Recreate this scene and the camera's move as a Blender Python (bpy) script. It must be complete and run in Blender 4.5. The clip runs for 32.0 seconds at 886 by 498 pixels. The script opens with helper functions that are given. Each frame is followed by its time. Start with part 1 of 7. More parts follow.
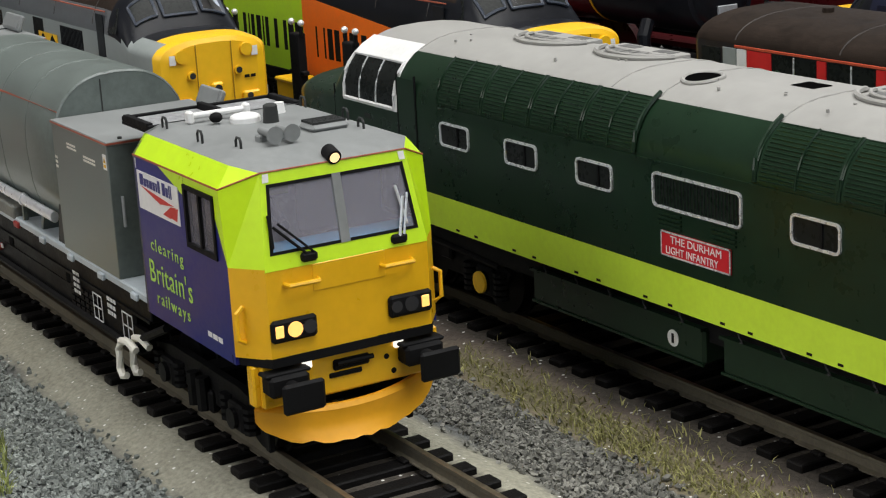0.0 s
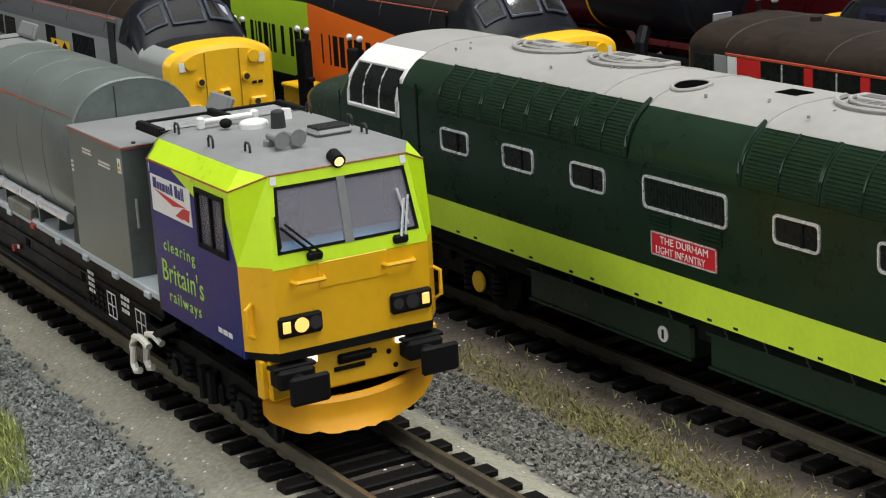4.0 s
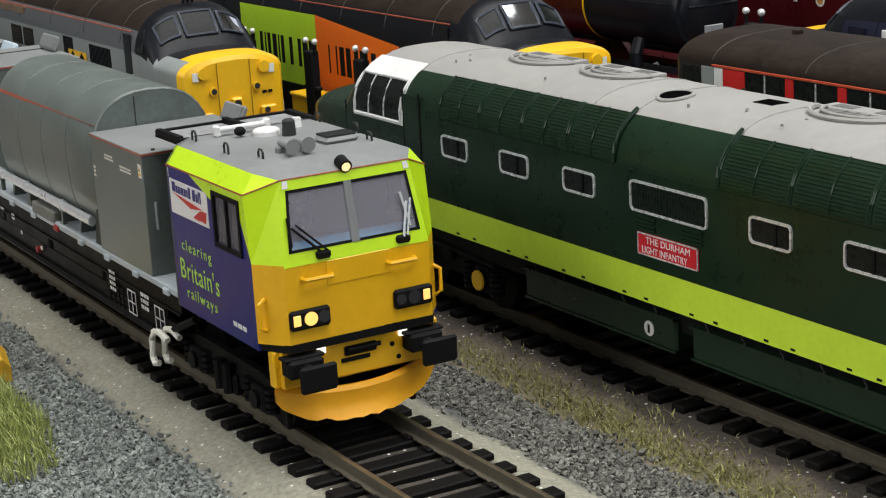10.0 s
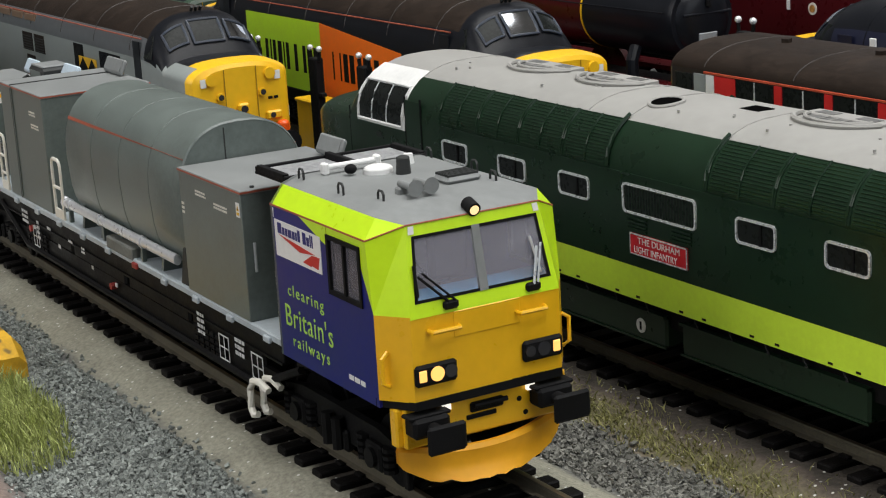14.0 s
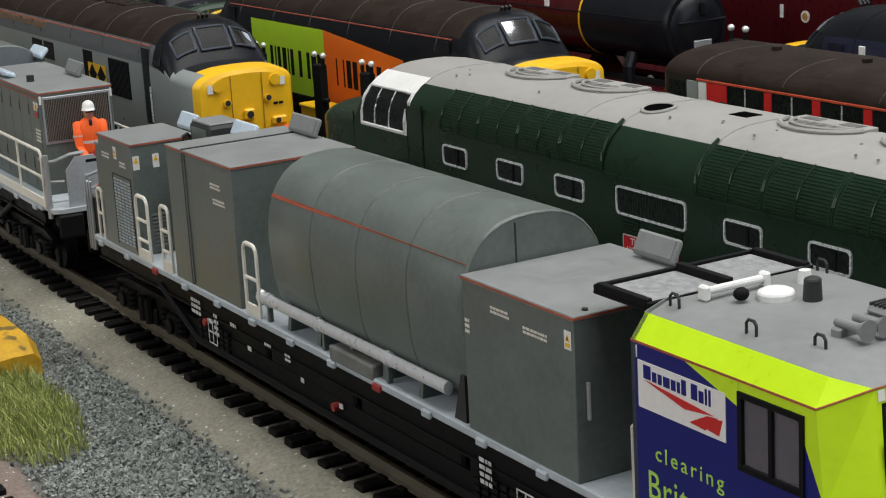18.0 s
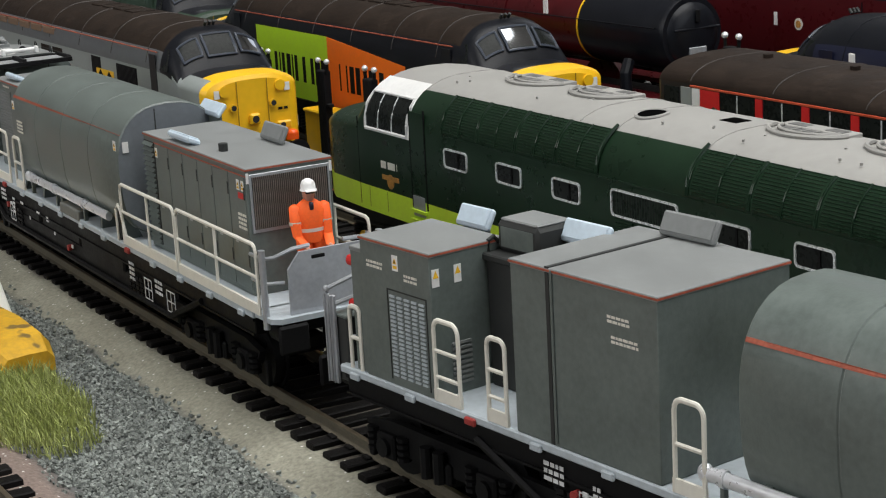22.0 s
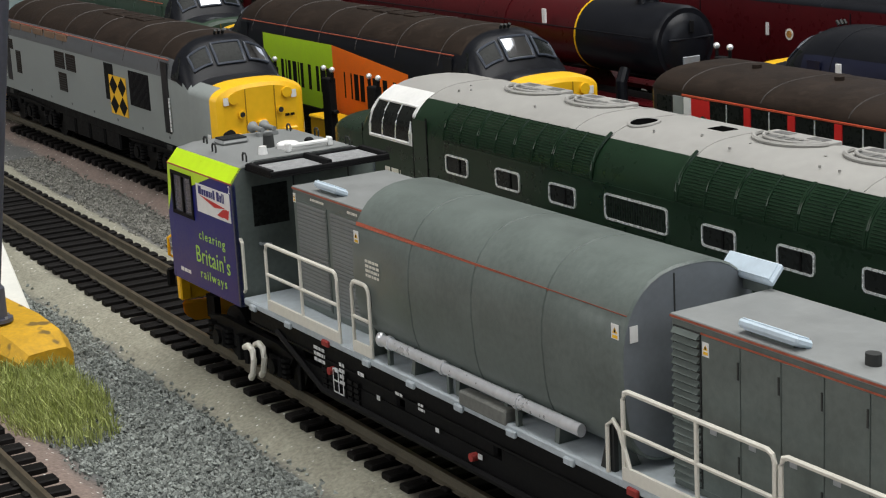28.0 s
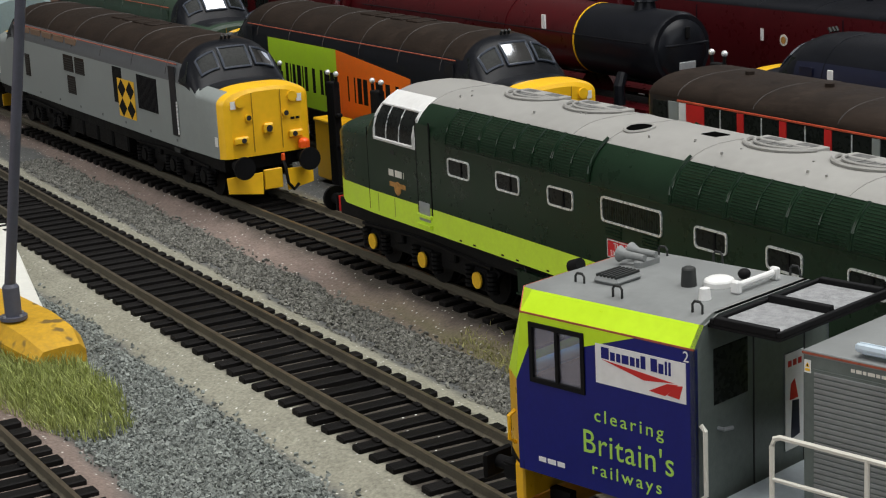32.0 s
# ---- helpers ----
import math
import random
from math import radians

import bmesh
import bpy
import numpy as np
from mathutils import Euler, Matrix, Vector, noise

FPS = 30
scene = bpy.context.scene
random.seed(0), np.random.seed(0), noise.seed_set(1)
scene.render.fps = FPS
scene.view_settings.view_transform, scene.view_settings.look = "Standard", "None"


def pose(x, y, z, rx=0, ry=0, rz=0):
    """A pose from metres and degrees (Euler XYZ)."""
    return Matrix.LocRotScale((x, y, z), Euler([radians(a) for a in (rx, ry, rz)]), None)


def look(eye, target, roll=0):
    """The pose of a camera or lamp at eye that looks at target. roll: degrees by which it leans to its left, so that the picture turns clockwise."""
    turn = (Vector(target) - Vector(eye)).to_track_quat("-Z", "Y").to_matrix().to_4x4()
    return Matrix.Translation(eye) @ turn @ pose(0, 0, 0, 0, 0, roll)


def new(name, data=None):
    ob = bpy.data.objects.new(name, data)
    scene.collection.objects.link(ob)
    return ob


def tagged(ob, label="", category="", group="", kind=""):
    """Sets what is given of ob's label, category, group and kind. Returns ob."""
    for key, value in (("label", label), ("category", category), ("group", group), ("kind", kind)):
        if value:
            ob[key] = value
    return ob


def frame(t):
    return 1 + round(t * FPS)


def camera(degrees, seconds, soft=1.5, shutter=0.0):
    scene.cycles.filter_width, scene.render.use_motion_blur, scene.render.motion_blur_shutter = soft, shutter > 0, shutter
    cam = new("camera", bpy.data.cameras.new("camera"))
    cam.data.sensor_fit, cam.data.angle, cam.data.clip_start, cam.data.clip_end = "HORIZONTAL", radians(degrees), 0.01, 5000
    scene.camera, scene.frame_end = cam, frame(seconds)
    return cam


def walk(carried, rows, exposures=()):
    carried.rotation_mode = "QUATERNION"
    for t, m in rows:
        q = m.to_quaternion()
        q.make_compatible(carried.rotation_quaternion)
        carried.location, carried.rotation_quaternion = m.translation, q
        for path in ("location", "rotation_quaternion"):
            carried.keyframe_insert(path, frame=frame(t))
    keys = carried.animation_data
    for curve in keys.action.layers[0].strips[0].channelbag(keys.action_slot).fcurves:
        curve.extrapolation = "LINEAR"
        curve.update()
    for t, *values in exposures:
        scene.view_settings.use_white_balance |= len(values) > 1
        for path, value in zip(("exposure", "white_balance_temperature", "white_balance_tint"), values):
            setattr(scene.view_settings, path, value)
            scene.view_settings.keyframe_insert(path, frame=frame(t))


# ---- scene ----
# The film's slow pull-back is followed by sliding the camera back along its axis.
cam = camera(28.1, 32.0, soft=1.15)
walk(cam, [
    (0, look((-0.05722, 0.01547, 0.10061), (-0.38968, 0.21218, -0.00323), -3.208)),
    (2, look((-0.05161, 0.01273, 0.10195), (-0.38450, 0.20892, -0.00147), -3.247)),
    (4, look((-0.04579, 0.00981, 0.10330), (-0.37908, 0.20557, 0.00035), -3.277)),
    (6, look((-0.03986, 0.00676, 0.10463), (-0.37351, 0.20216, 0.00220), -3.299)),
    (8, look((-0.03388, 0.00362, 0.10594), (-0.36787, 0.19875, 0.00406), -3.311)),
    (10, look((-0.02794, 0.00044, 0.10722), (-0.36222, 0.19536, 0.00592), -3.316)),
    (12, look((-0.02206, -0.00276, 0.10846), (-0.35661, 0.19201, 0.00775), -3.313)),
    (14, look((-0.01630, -0.00596, 0.10968), (-0.35108, 0.18871, 0.00955), -3.301)),
    (16, look((-0.01067, -0.00913, 0.11088), (-0.34565, 0.18549, 0.01131), -3.283)),
    (18, look((-0.00519, -0.01228, 0.11206), (-0.34033, 0.18232, 0.01303), -3.257)),
    (20, look((0.00016, -0.01541, 0.11325), (-0.33512, 0.17921, 0.01471), -3.224)),
    (22, look((0.00539, -0.01852, 0.11445), (-0.33000, 0.17613, 0.01635), -3.185)),
    (24, look((0.01054, -0.02164, 0.11570), (-0.32493, 0.17307, 0.01798), -3.139)),
    (26, look((0.01565, -0.02479, 0.11702), (-0.31987, 0.16998, 0.01959), -3.087)),
    (28, look((0.02079, -0.02800, 0.11845), (-0.31475, 0.16683, 0.02121), -3.028)),
    (30, look((0.02603, -0.03133, 0.12000), (-0.30950, 0.16356, 0.02287), -2.965)),
    (32, look((0.03146, -0.03481, 0.12174), (-0.30404, 0.16012, 0.02458), -2.895)),
], exposures=[(0, 0.11), (10, 0.12), (13, 0.09), (17, -0.19), (19, -0.04), (22, -0.04), (28, -0.02), (30, -0.02), (32, -0.16)])

# ---------------------------------------------------------------- light
world = bpy.data.worlds.new("world")
scene.world = world
world.use_nodes = True
wn = world.node_tree.nodes
sky = wn.new("ShaderNodeTexSky")
sky.sky_type, sky.sun_disc = "NISHITA", False
sky.sun_elevation, sky.sun_rotation = radians(35), radians(200)
wn["Background"].inputs["Strength"].default_value = 0.12
world.node_tree.links.new(sky.outputs[0], wn["Background"].inputs[0])


def window_light(name, at, to, w, h, power, colour):
    la = bpy.data.lights.new(name, "AREA")
    la.shape, la.size, la.size_y, la.energy, la.color = "RECTANGLE", w, h, power, colour
    ob = new(name, la)
    ob.matrix_world = look(at, to)
    return ob


window_light("ceiling_light_panel", (0.02, 0.42, 1.47), (0.02, 0.42, 0.0), 1.5, 1.45, 37.5, (0.985, 0.98, 0.965))
window_light("window_daylight", (1.46, 0.55, 0.95), (0.2, 0.35, 0.3), 1.5, 1.1, 7.5, (1.0, 0.985, 0.95))
window_light("window_daylight_back", (-1.08, 1.46, 0.82), (-0.6, 0.3, 0.1), 0.7, 0.6, 1.2, (1.0, 0.98, 0.95))
# Added fill for the near sides; no window is known on this side.
window_light("near_side_fill", (-0.45, -1.46, 0.95), (-0.4, 0.0, 0.2), 1.15, 1.05, 8.5, (1.0, 0.98, 0.93))


# ---------------------------------------------------------------- materials
def material(name, colour, rough=0.5, metal=0.0, vary=0.12, size=6.0, bump=0.0, bump_size=0.4, spec=0.5, speck=None, coat=0.0):
    """A painted or moulded surface: base colour, two scales of mottling, fine relief. size and bump_size in millimetres."""
    m = bpy.data.materials.new(name)
    m.use_nodes = True
    nt = m.node_tree
    n, l = nt.nodes, nt.links
    b = n["Principled BSDF"]
    b.inputs["Roughness"].default_value = rough
    b.inputs["Metallic"].default_value = metal
    b.inputs["Specular IOR Level"].default_value = spec
    b.inputs["Coat Weight"].default_value = coat
    tc = n.new("ShaderNodeTexCoord")
    big, small = n.new("ShaderNodeTexNoise"), n.new("ShaderNodeTexNoise")
    big.inputs["Scale"].default_value, small.inputs["Scale"].default_value = 1000 / size, 6000 / size
    big.inputs["Detail"].default_value = small.inputs["Detail"].default_value = 3
    for t in (big, small):
        l.new(tc.outputs["Object"], t.inputs["Vector"])
    mix = n.new("ShaderNodeMath")
    mix.operation = "ADD"
    l.new(big.outputs["Fac"], mix.inputs[0]), l.new(small.outputs["Fac"], mix.inputs[1])
    ramp = n.new("ShaderNodeMapRange")
    ramp.inputs["From Min"].default_value, ramp.inputs["From Max"].default_value = 0.7, 1.3
    ramp.inputs["To Min"].default_value, ramp.inputs["To Max"].default_value = 1 - vary, 1 + vary
    l.new(mix.outputs[0], ramp.inputs["Value"])
    hsv = n.new("ShaderNodeHueSaturation")
    hsv.inputs["Color"].default_value = (*colour, 1)
    l.new(ramp.outputs[0], hsv.inputs["Value"])
    last = hsv.outputs[0]
    if speck:
        sp = n.new("ShaderNodeTexNoise")
        sp.inputs["Scale"].default_value, sp.inputs["Detail"].default_value = 1000 / speck[1], 2
        l.new(tc.outputs["Object"], sp.inputs["Vector"])
        cut = n.new("ShaderNodeMapRange")
        cut.inputs["From Min"].default_value, cut.inputs["From Max"].default_value = speck[2], speck[2] + 0.06
        l.new(sp.outputs["Fac"], cut.inputs["Value"])
        mx = n.new("ShaderNodeMix")
        mx.data_type = "RGBA"
        l.new(cut.outputs[0], mx.inputs["Factor"])
        l.new(last, mx.inputs[6])
        mx.inputs[7].default_value = (*speck[0], 1)
        last = mx.outputs[2]
    l.new(last, b.inputs["Base Color"])
    rr = n.new("ShaderNodeMapRange")
    rr.inputs["From Min"].default_value, rr.inputs["From Max"].default_value = 0.7, 1.3
    rr.inputs["To Min"].default_value, rr.inputs["To Max"].default_value = rough * 0.85, min(1, rough * 1.15)
    l.new(mix.outputs[0], rr.inputs["Value"]), l.new(rr.outputs[0], b.inputs["Roughness"])
    if bump:
        bn = n.new("ShaderNodeTexNoise")
        bn.inputs["Scale"].default_value, bn.inputs["Detail"].default_value = 1000 / bump_size, 4
        l.new(tc.outputs["Object"], bn.inputs["Vector"])
        bp = n.new("ShaderNodeBump")
        bp.inputs["Strength"].default_value, bp.inputs["Distance"].default_value = bump, 0.0004
        l.new(bn.outputs["Fac"], bp.inputs["Height"]), l.new(bp.outputs[0], b.inputs["Normal"])
    return m


def varied(name, colour, spread, rough=0.85, island=False, bump=0.4, spec=0.3):
    """One colour that differs from piece to piece."""
    m = material(name, colour, rough, vary=0.25, size=1.5, bump=bump, bump_size=0.3, spec=spec)
    n, l = m.node_tree.nodes, m.node_tree.links
    src = n.new("ShaderNodeNewGeometry").outputs["Random Per Island"] if island else n.new("ShaderNodeObjectInfo").outputs["Random"]
    mr = n.new("ShaderNodeMapRange")
    mr.inputs["To Min"].default_value, mr.inputs["To Max"].default_value = 1 - spread, 1 + spread
    l.new(src, mr.inputs["Value"])
    h = n.new("ShaderNodeHueSaturation")
    b = n["Principled BSDF"]
    old = b.inputs["Base Color"].links[0].from_socket
    l.new(old, h.inputs["Color"]), l.new(mr.outputs[0], h.inputs["Value"]), l.new(h.outputs[0], b.inputs["Base Color"])
    return m


def glow(name, colour, strength):
    m = bpy.data.materials.new(name)
    m.use_nodes = True
    b = m.node_tree.nodes["Principled BSDF"]
    b.inputs["Base Color"].default_value = (*colour, 1)
    b.inputs["Emission Color"].default_value = (*colour, 1)
    b.inputs["Emission Strength"].default_value = strength
    return m


def clear_glass(name, tint=(0.88, 0.92, 0.95), haze=0.17):
    m = bpy.data.materials.new(name)
    m.use_nodes = True
    n, l = m.node_tree.nodes, m.node_tree.links
    tr, gl, mx, fr = n.new("ShaderNodeBsdfTransparent"), n.new("ShaderNodeBsdfGlossy"), n.new("ShaderNodeMixShader"), n.new("ShaderNodeFresnel")
    tr.inputs[0].default_value = (*tint, 1)
    gl.inputs["Roughness"].default_value = 0.06
    fr.inputs["IOR"].default_value = 1.32
    # A diffuse lavender veil imitates the bright room reflected in the panes.
    reflect_veil, dm = n.new("ShaderNodeBsdfDiffuse"), n.new("ShaderNodeMixShader")
    reflect_veil.inputs[0].default_value, dm.inputs[0].default_value = (0.68, 0.65, 0.74, 1), haze
    l.new(tr.outputs[0], dm.inputs[1]), l.new(reflect_veil.outputs[0], dm.inputs[2])
    l.new(fr.outputs[0], mx.inputs[0]), l.new(dm.outputs[0], mx.inputs[1]), l.new(gl.outputs[0], mx.inputs[2])
    l.new(mx.outputs[0], n["Material Output"].inputs[0])
    return m


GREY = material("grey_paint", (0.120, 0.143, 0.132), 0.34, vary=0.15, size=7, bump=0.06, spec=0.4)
# A lighter, more neutral grey than GREY, set on roofs and fittings.
GREYROOF = material("lighter_grey", (0.205, 0.215, 0.212), 0.55, vary=0.12, size=9, bump=0.06, spec=0.4)
DARKGREY = material("dark_grey_paint", (0.030, 0.032, 0.031), 0.6, vary=0.15, spec=0.3)
DECK = material("deck_grey", (0.42, 0.47, 0.50), 0.55, vary=0.12, size=8, bump=0.05)
SILVER = material("silver_pipe", (0.80, 0.82, 0.85), 0.30, metal=0.55, vary=0.08)
STEEL = material("grey_steel", (0.40, 0.42, 0.44), 0.42, metal=0.5, vary=0.1)
BLACK = material("black_frame", (0.0055, 0.0055, 0.006), 0.6, vary=0.35, size=5, spec=0.14)
RUBBER = material("matt_black", (0.0045, 0.0045, 0.005), 0.7, vary=0.25, spec=0.18)
VOID = material("opening_shade", (0.003, 0.003, 0.003), 1.0, vary=0.0, spec=0.0)
WHITE = material("white_paint", (0.78, 0.78, 0.76), 0.45, vary=0.05)
CREAM = material("cream_rail_paint", (0.72, 0.70, 0.62), 0.45, vary=0.06)
YELLOW = material("warning_yellow", (0.86, 0.47, 0.010), 0.30, vary=0.05, size=12, bump=0.04, bump_size=0.8, coat=0.25)
PLOUGH = material("plough_yellow", (0.82, 0.38, 0.012), 0.42, vary=0.06, size=12)
LIME = material("lime_paint", (0.57, 0.85, 0.012), 0.32, vary=0.05, size=12, bump=0.04, bump_size=0.8, coat=0.2)
BLUE = material("deep_blue_paint", (0.007, 0.012, 0.155), 0.34, vary=0.08, spec=0.35)
LETTER = material("lime_lettering", (0.42, 0.70, 0.10), 0.5, vary=0.04)
REDLINE = material("red_line", (0.36, 0.085, 0.045), 0.5, vary=0.3, size=4)
SIGNRED = material("sign_red", (0.55, 0.02, 0.018), 0.4, vary=0.04)
ORANGE = material("orange_cloth", (0.95, 0.13, 0.015), 0.7, vary=0.08, size=3)
SKIN = material("moulded_flesh", (0.45, 0.22, 0.15), 0.6)
AMBER = glow("amber_lamp", (1.0, 0.55, 0.14), 0.9)
LAMPWHITE = glow("white_lamp_glow", (1.0, 0.95, 0.85), 1.0)
LENS = material("dark_lens", (0.035, 0.035, 0.038), 0.12, vary=0.05)
BEACON = material("orange_beacon", (0.85, 0.10, 0.01), 0.3, vary=0.04)
GLASS = clear_glass("cab_glass")
DARKGLASS = material("dark_window", (0.012, 0.014, 0.013), 0.28, vary=0.3, spec=0.12)
DGREEN = material("dark_green_paint", (0.0100, 0.0260, 0.0132), 0.30, vary=0.14, size=14, bump=0.03, bump_size=0.6, spec=0.26)
DLIME = material("pale_lime_band", (0.62, 0.86, 0.05), 0.42, vary=0.05)
DROOF = material("pale_grey_roof", (0.31, 0.305, 0.287), 0.62, vary=0.07, size=14, bump=0.05, spec=0.35)
NAMERED = material("nameplate_red", (0.62, 0.02, 0.03), 0.4, vary=0.05)
CHROME = material("window_surround", (0.80, 0.82, 0.82), 0.28, metal=0.45, vary=0.04)
BROWNROOF = material("weathered_brown_roof", (0.022, 0.0150, 0.011), 0.6, vary=0.35, size=10, bump=0.12, spec=0.15)
PALEGREY = material("rail_grey_paint", (0.25, 0.275, 0.265), 0.45, vary=0.08, size=14)
MIDGREY = material("mid_grey_band", (0.105, 0.112, 0.118), 0.45, vary=0.08, size=14)
NOSEY = material("nose_yellow", (0.88, 0.50, 0.012), 0.38, vary=0.05, size=14)
CABBLACK = material("cab_surround_black", (0.008, 0.009, 0.012), 0.34, vary=0.2, spec=0.2)
RIMBLUE = material("blue_grey_window_rim", (0.045, 0.055, 0.075), 0.35, vary=0.15)
CLIME = material("freight_lime", (0.45, 0.72, 0.02), 0.4, vary=0.05)
CORANGE = material("freight_orange", (0.90, 0.17, 0.01), 0.4, vary=0.05)
MAROON = material("maroon_paint", (0.055, 0.0040, 0.0060), 0.30, vary=0.15, size=14, spec=0.25)
COACHRED = material("coach_red", (0.60, 0.02, 0.02), 0.4, vary=0.06)
PALEBLUE = material("pale_blue_paint", (0.20, 0.27, 0.28), 0.5, vary=0.08)
NAVY = material("navy_paint", (0.007, 0.009, 0.026), 0.35, vary=0.12)
BGREEN = material("loco_green", (0.03, 0.055, 0.035), 0.4, vary=0.12)
RAILTOP = material("worn_rail", (0.20, 0.165, 0.115), 0.38, metal=0.8, vary=0.2, size=4, bump=0.08)
RAILSIDE = material("rusty_rail_side", (0.098, 0.086, 0.060), 0.7, vary=0.3, size=4, bump=0.15)
SLEEPER = varied("dark_sleeper", (0.0075, 0.0068, 0.0066), 0.4, 0.6, bump=0.2, spec=0.12)
GRAVEL = varied("grey_chippings", (0.205, 0.222, 0.205), 0.5, 0.85, island=True)
WARMGRAVEL = varied("warm_grey_chippings", (0.172, 0.170, 0.150), 0.5, 0.85, island=True)
GRASS = varied("static_grass", (0.40, 0.44, 0.16), 0.40, 0.8, island=True, bump=0.0)
DRYGRASS = varied("dry_grass", (0.31, 0.30, 0.12), 0.4, 0.8, island=True, bump=0.0)
STOPYELLOW = material("buffer_stop_yellow", (0.80, 0.47, 0.015), 0.6, vary=0.12, size=5, bump=0.15, speck=((0.20, 0.12, 0.02), 5, 0.66))
BLOCKYELLOW = material("weathered_block_yellow", (0.55, 0.31, 0.012), 0.6, vary=0.18, size=7, bump=0.2, speck=((0.16, 0.10, 0.02), 6, 0.60))
POSTGREY = material("lamp_post_grey", (0.085, 0.09, 0.12), 0.5, vary=0.1)
BOARD = material("white_board", (0.72, 0.72, 0.66), 0.6, vary=0.06)
WALLPAINT = material("room_wall_paint", (0.15, 0.145, 0.14), 0.8, vary=0.05, size=200)
CEILPAINT = material("ceiling_paint", (0.5, 0.49, 0.47), 0.85, vary=0.03, size=200)
CARPET = material("carpet", (0.12, 0.10, 0.09), 0.95, vary=0.2, size=30)
SHADECLOTH = material("screen_dark", (0.02, 0.018, 0.018), 0.9, vary=0.2, size=40)


# ---------------------------------------------------------------- mesh helpers, all in millimetres
class Geo:
    def __init__(self):
        self.v, self.f, self.m = [], [], []

    def add(self, verts, faces, mi=0):
        k = len(self.v)
        self.v += [tuple(p) for p in verts]
        self.f += [tuple(k + i for i in q) for q in faces]
        self.m += [mi] * len(faces)
        return self

    def box(self, a, b, bev=0.0, mi=0):
        c, h = [(a[i] + b[i]) / 2 for i in range(3)], [abs(b[i] - a[i]) / 2 for i in range(3)]
        bev = min(bev, *[x * 0.9 for x in h])
        if bev <= 0:
            vs = [(c[0] + sx * h[0], c[1] + sy * h[1], c[2] + sz * h[2]) for sx in (-1, 1) for sy in (-1, 1) for sz in (-1, 1)]
            return self.add(vs, [(0, 1, 3, 2), (4, 6, 7, 5), (0, 4, 5, 1), (2, 3, 7, 6), (0, 2, 6, 4), (1, 5, 7, 3)], mi)
        vs, idx = [], {}
        for sx in (-1, 1):
            for sy in (-1, 1):
                for sz in (-1, 1):
                    s = (sx, sy, sz)
                    for ax in range(3):
                        idx[s, ax] = len(vs)
                        vs.append(tuple(c[i] + s[i] * (h[i] - (0 if i == ax else bev)) for i in range(3)))
        fs = []
        for ax in range(3):
            o, p = [i for i in range(3) if i != ax]
            for sg in (-1, 1):
                def key(x, y):
                    s = [0, 0, 0]
                    s[ax], s[o], s[p] = sg, x, y
                    return idx[tuple(s), ax]
                fs.append((key(-1, -1), key(1, -1), key(1, 1), key(-1, 1)))
            for x in (-1, 1):
                for y in (-1, 1):
                    s0, s1 = [0, 0, 0], [0, 0, 0]
                    s0[o], s0[p], s0[ax] = x, y, -1
                    s1[o], s1[p], s1[ax] = x, y, 1
                    fs.append((idx[tuple(s0), o], idx[tuple(s1), o], idx[tuple(s1), p], idx[tuple(s0), p]))
        for sx in (-1, 1):
            for sy in (-1, 1):
                for sz in (-1, 1):
                    fs.append(tuple(idx[(sx, sy, sz), ax] for ax in range(3)))
        return self.add(vs, fs, mi)

    def rings(self, rings, closed=True, caps=True, mi=0, mat_of=None):
        n = len(rings[0])
        vs = [p for r in rings for p in r]
        fs = []
        for i in range(len(rings) - 1):
            for j in range(n if closed else n - 1):
                fs.append((i * n + j, i * n + (j + 1) % n, (i + 1) * n + (j + 1) % n, (i + 1) * n + j))
        if caps:
            fs.append(tuple(range(n - 1, -1, -1)))
            fs.append(tuple((len(rings) - 1) * n + j for j in range(n)))
        k = len(self.m)
        self.add(vs, fs, mi)
        if mat_of:
            for i, q in enumerate(fs):
                c = [sum(vs[a][x] for a in q) / len(q) for x in range(3)]
                self.m[k + i] = mat_of(c)
        return self

    def poly(self, pts, depth, mi=0):
        """A flat outline (3D points in one plane), thickened by the vector depth."""
        d = Vector(depth)
        return self.rings([[tuple(p) for p in pts], [tuple(Vector(p) + d) for p in pts]], mi=mi)

    def cyl(self, p, q, r, n=12, r2=None, mi=0):
        p, q = Vector(p), Vector(q)
        w = (q - p).normalized()
        a = w.orthogonal().normalized()
        b = w.cross(a)
        r2 = r if r2 is None else r2
        ring = lambda c, rr: [tuple(c + rr * (math.cos(2 * math.pi * i / n) * a + math.sin(2 * math.pi * i / n) * b)) for i in range(n)]
        return self.rings([ring(p, r), ring(q, r2)], mi=mi)

    def tube(self, pts, r, n=6, mi=0):
        pts = [Vector(p) for p in pts]
        up, rs = Vector((0.13, 0.27, 0.95)), []
        for i, p in enumerate(pts):
            t = (pts[min(i + 1, len(pts) - 1)] - pts[max(i - 1, 0)]).normalized()
            a = t.cross(up).normalized()
            b = t.cross(a)
            rs.append([tuple(p + r * (math.cos(2 * math.pi * k / n) * a + math.sin(2 * math.pi * k / n) * b)) for k in range(n)])
        return self.rings(rs, mi=mi)

    def ball(self, c, r, n=12, m=7, mi=0):
        r = (r, r, r) if not isinstance(r, (tuple, list)) else r
        rs = []
        for i in range(m + 1):
            t = math.pi * (0.02 + 0.96 * i / m)
            rs.append([(c[0] + r[0] * math.sin(t) * math.cos(2 * math.pi * k / n), c[1] + r[1] * math.sin(t) * math.sin(2 * math.pi * k / n), c[2] + r[2] * math.cos(t)) for k in range(n)])
        return self.rings(rs, mi=mi)

    def move(self, m):
        self.v = [tuple(m @ Vector(p)) for p in self.v]
        return self


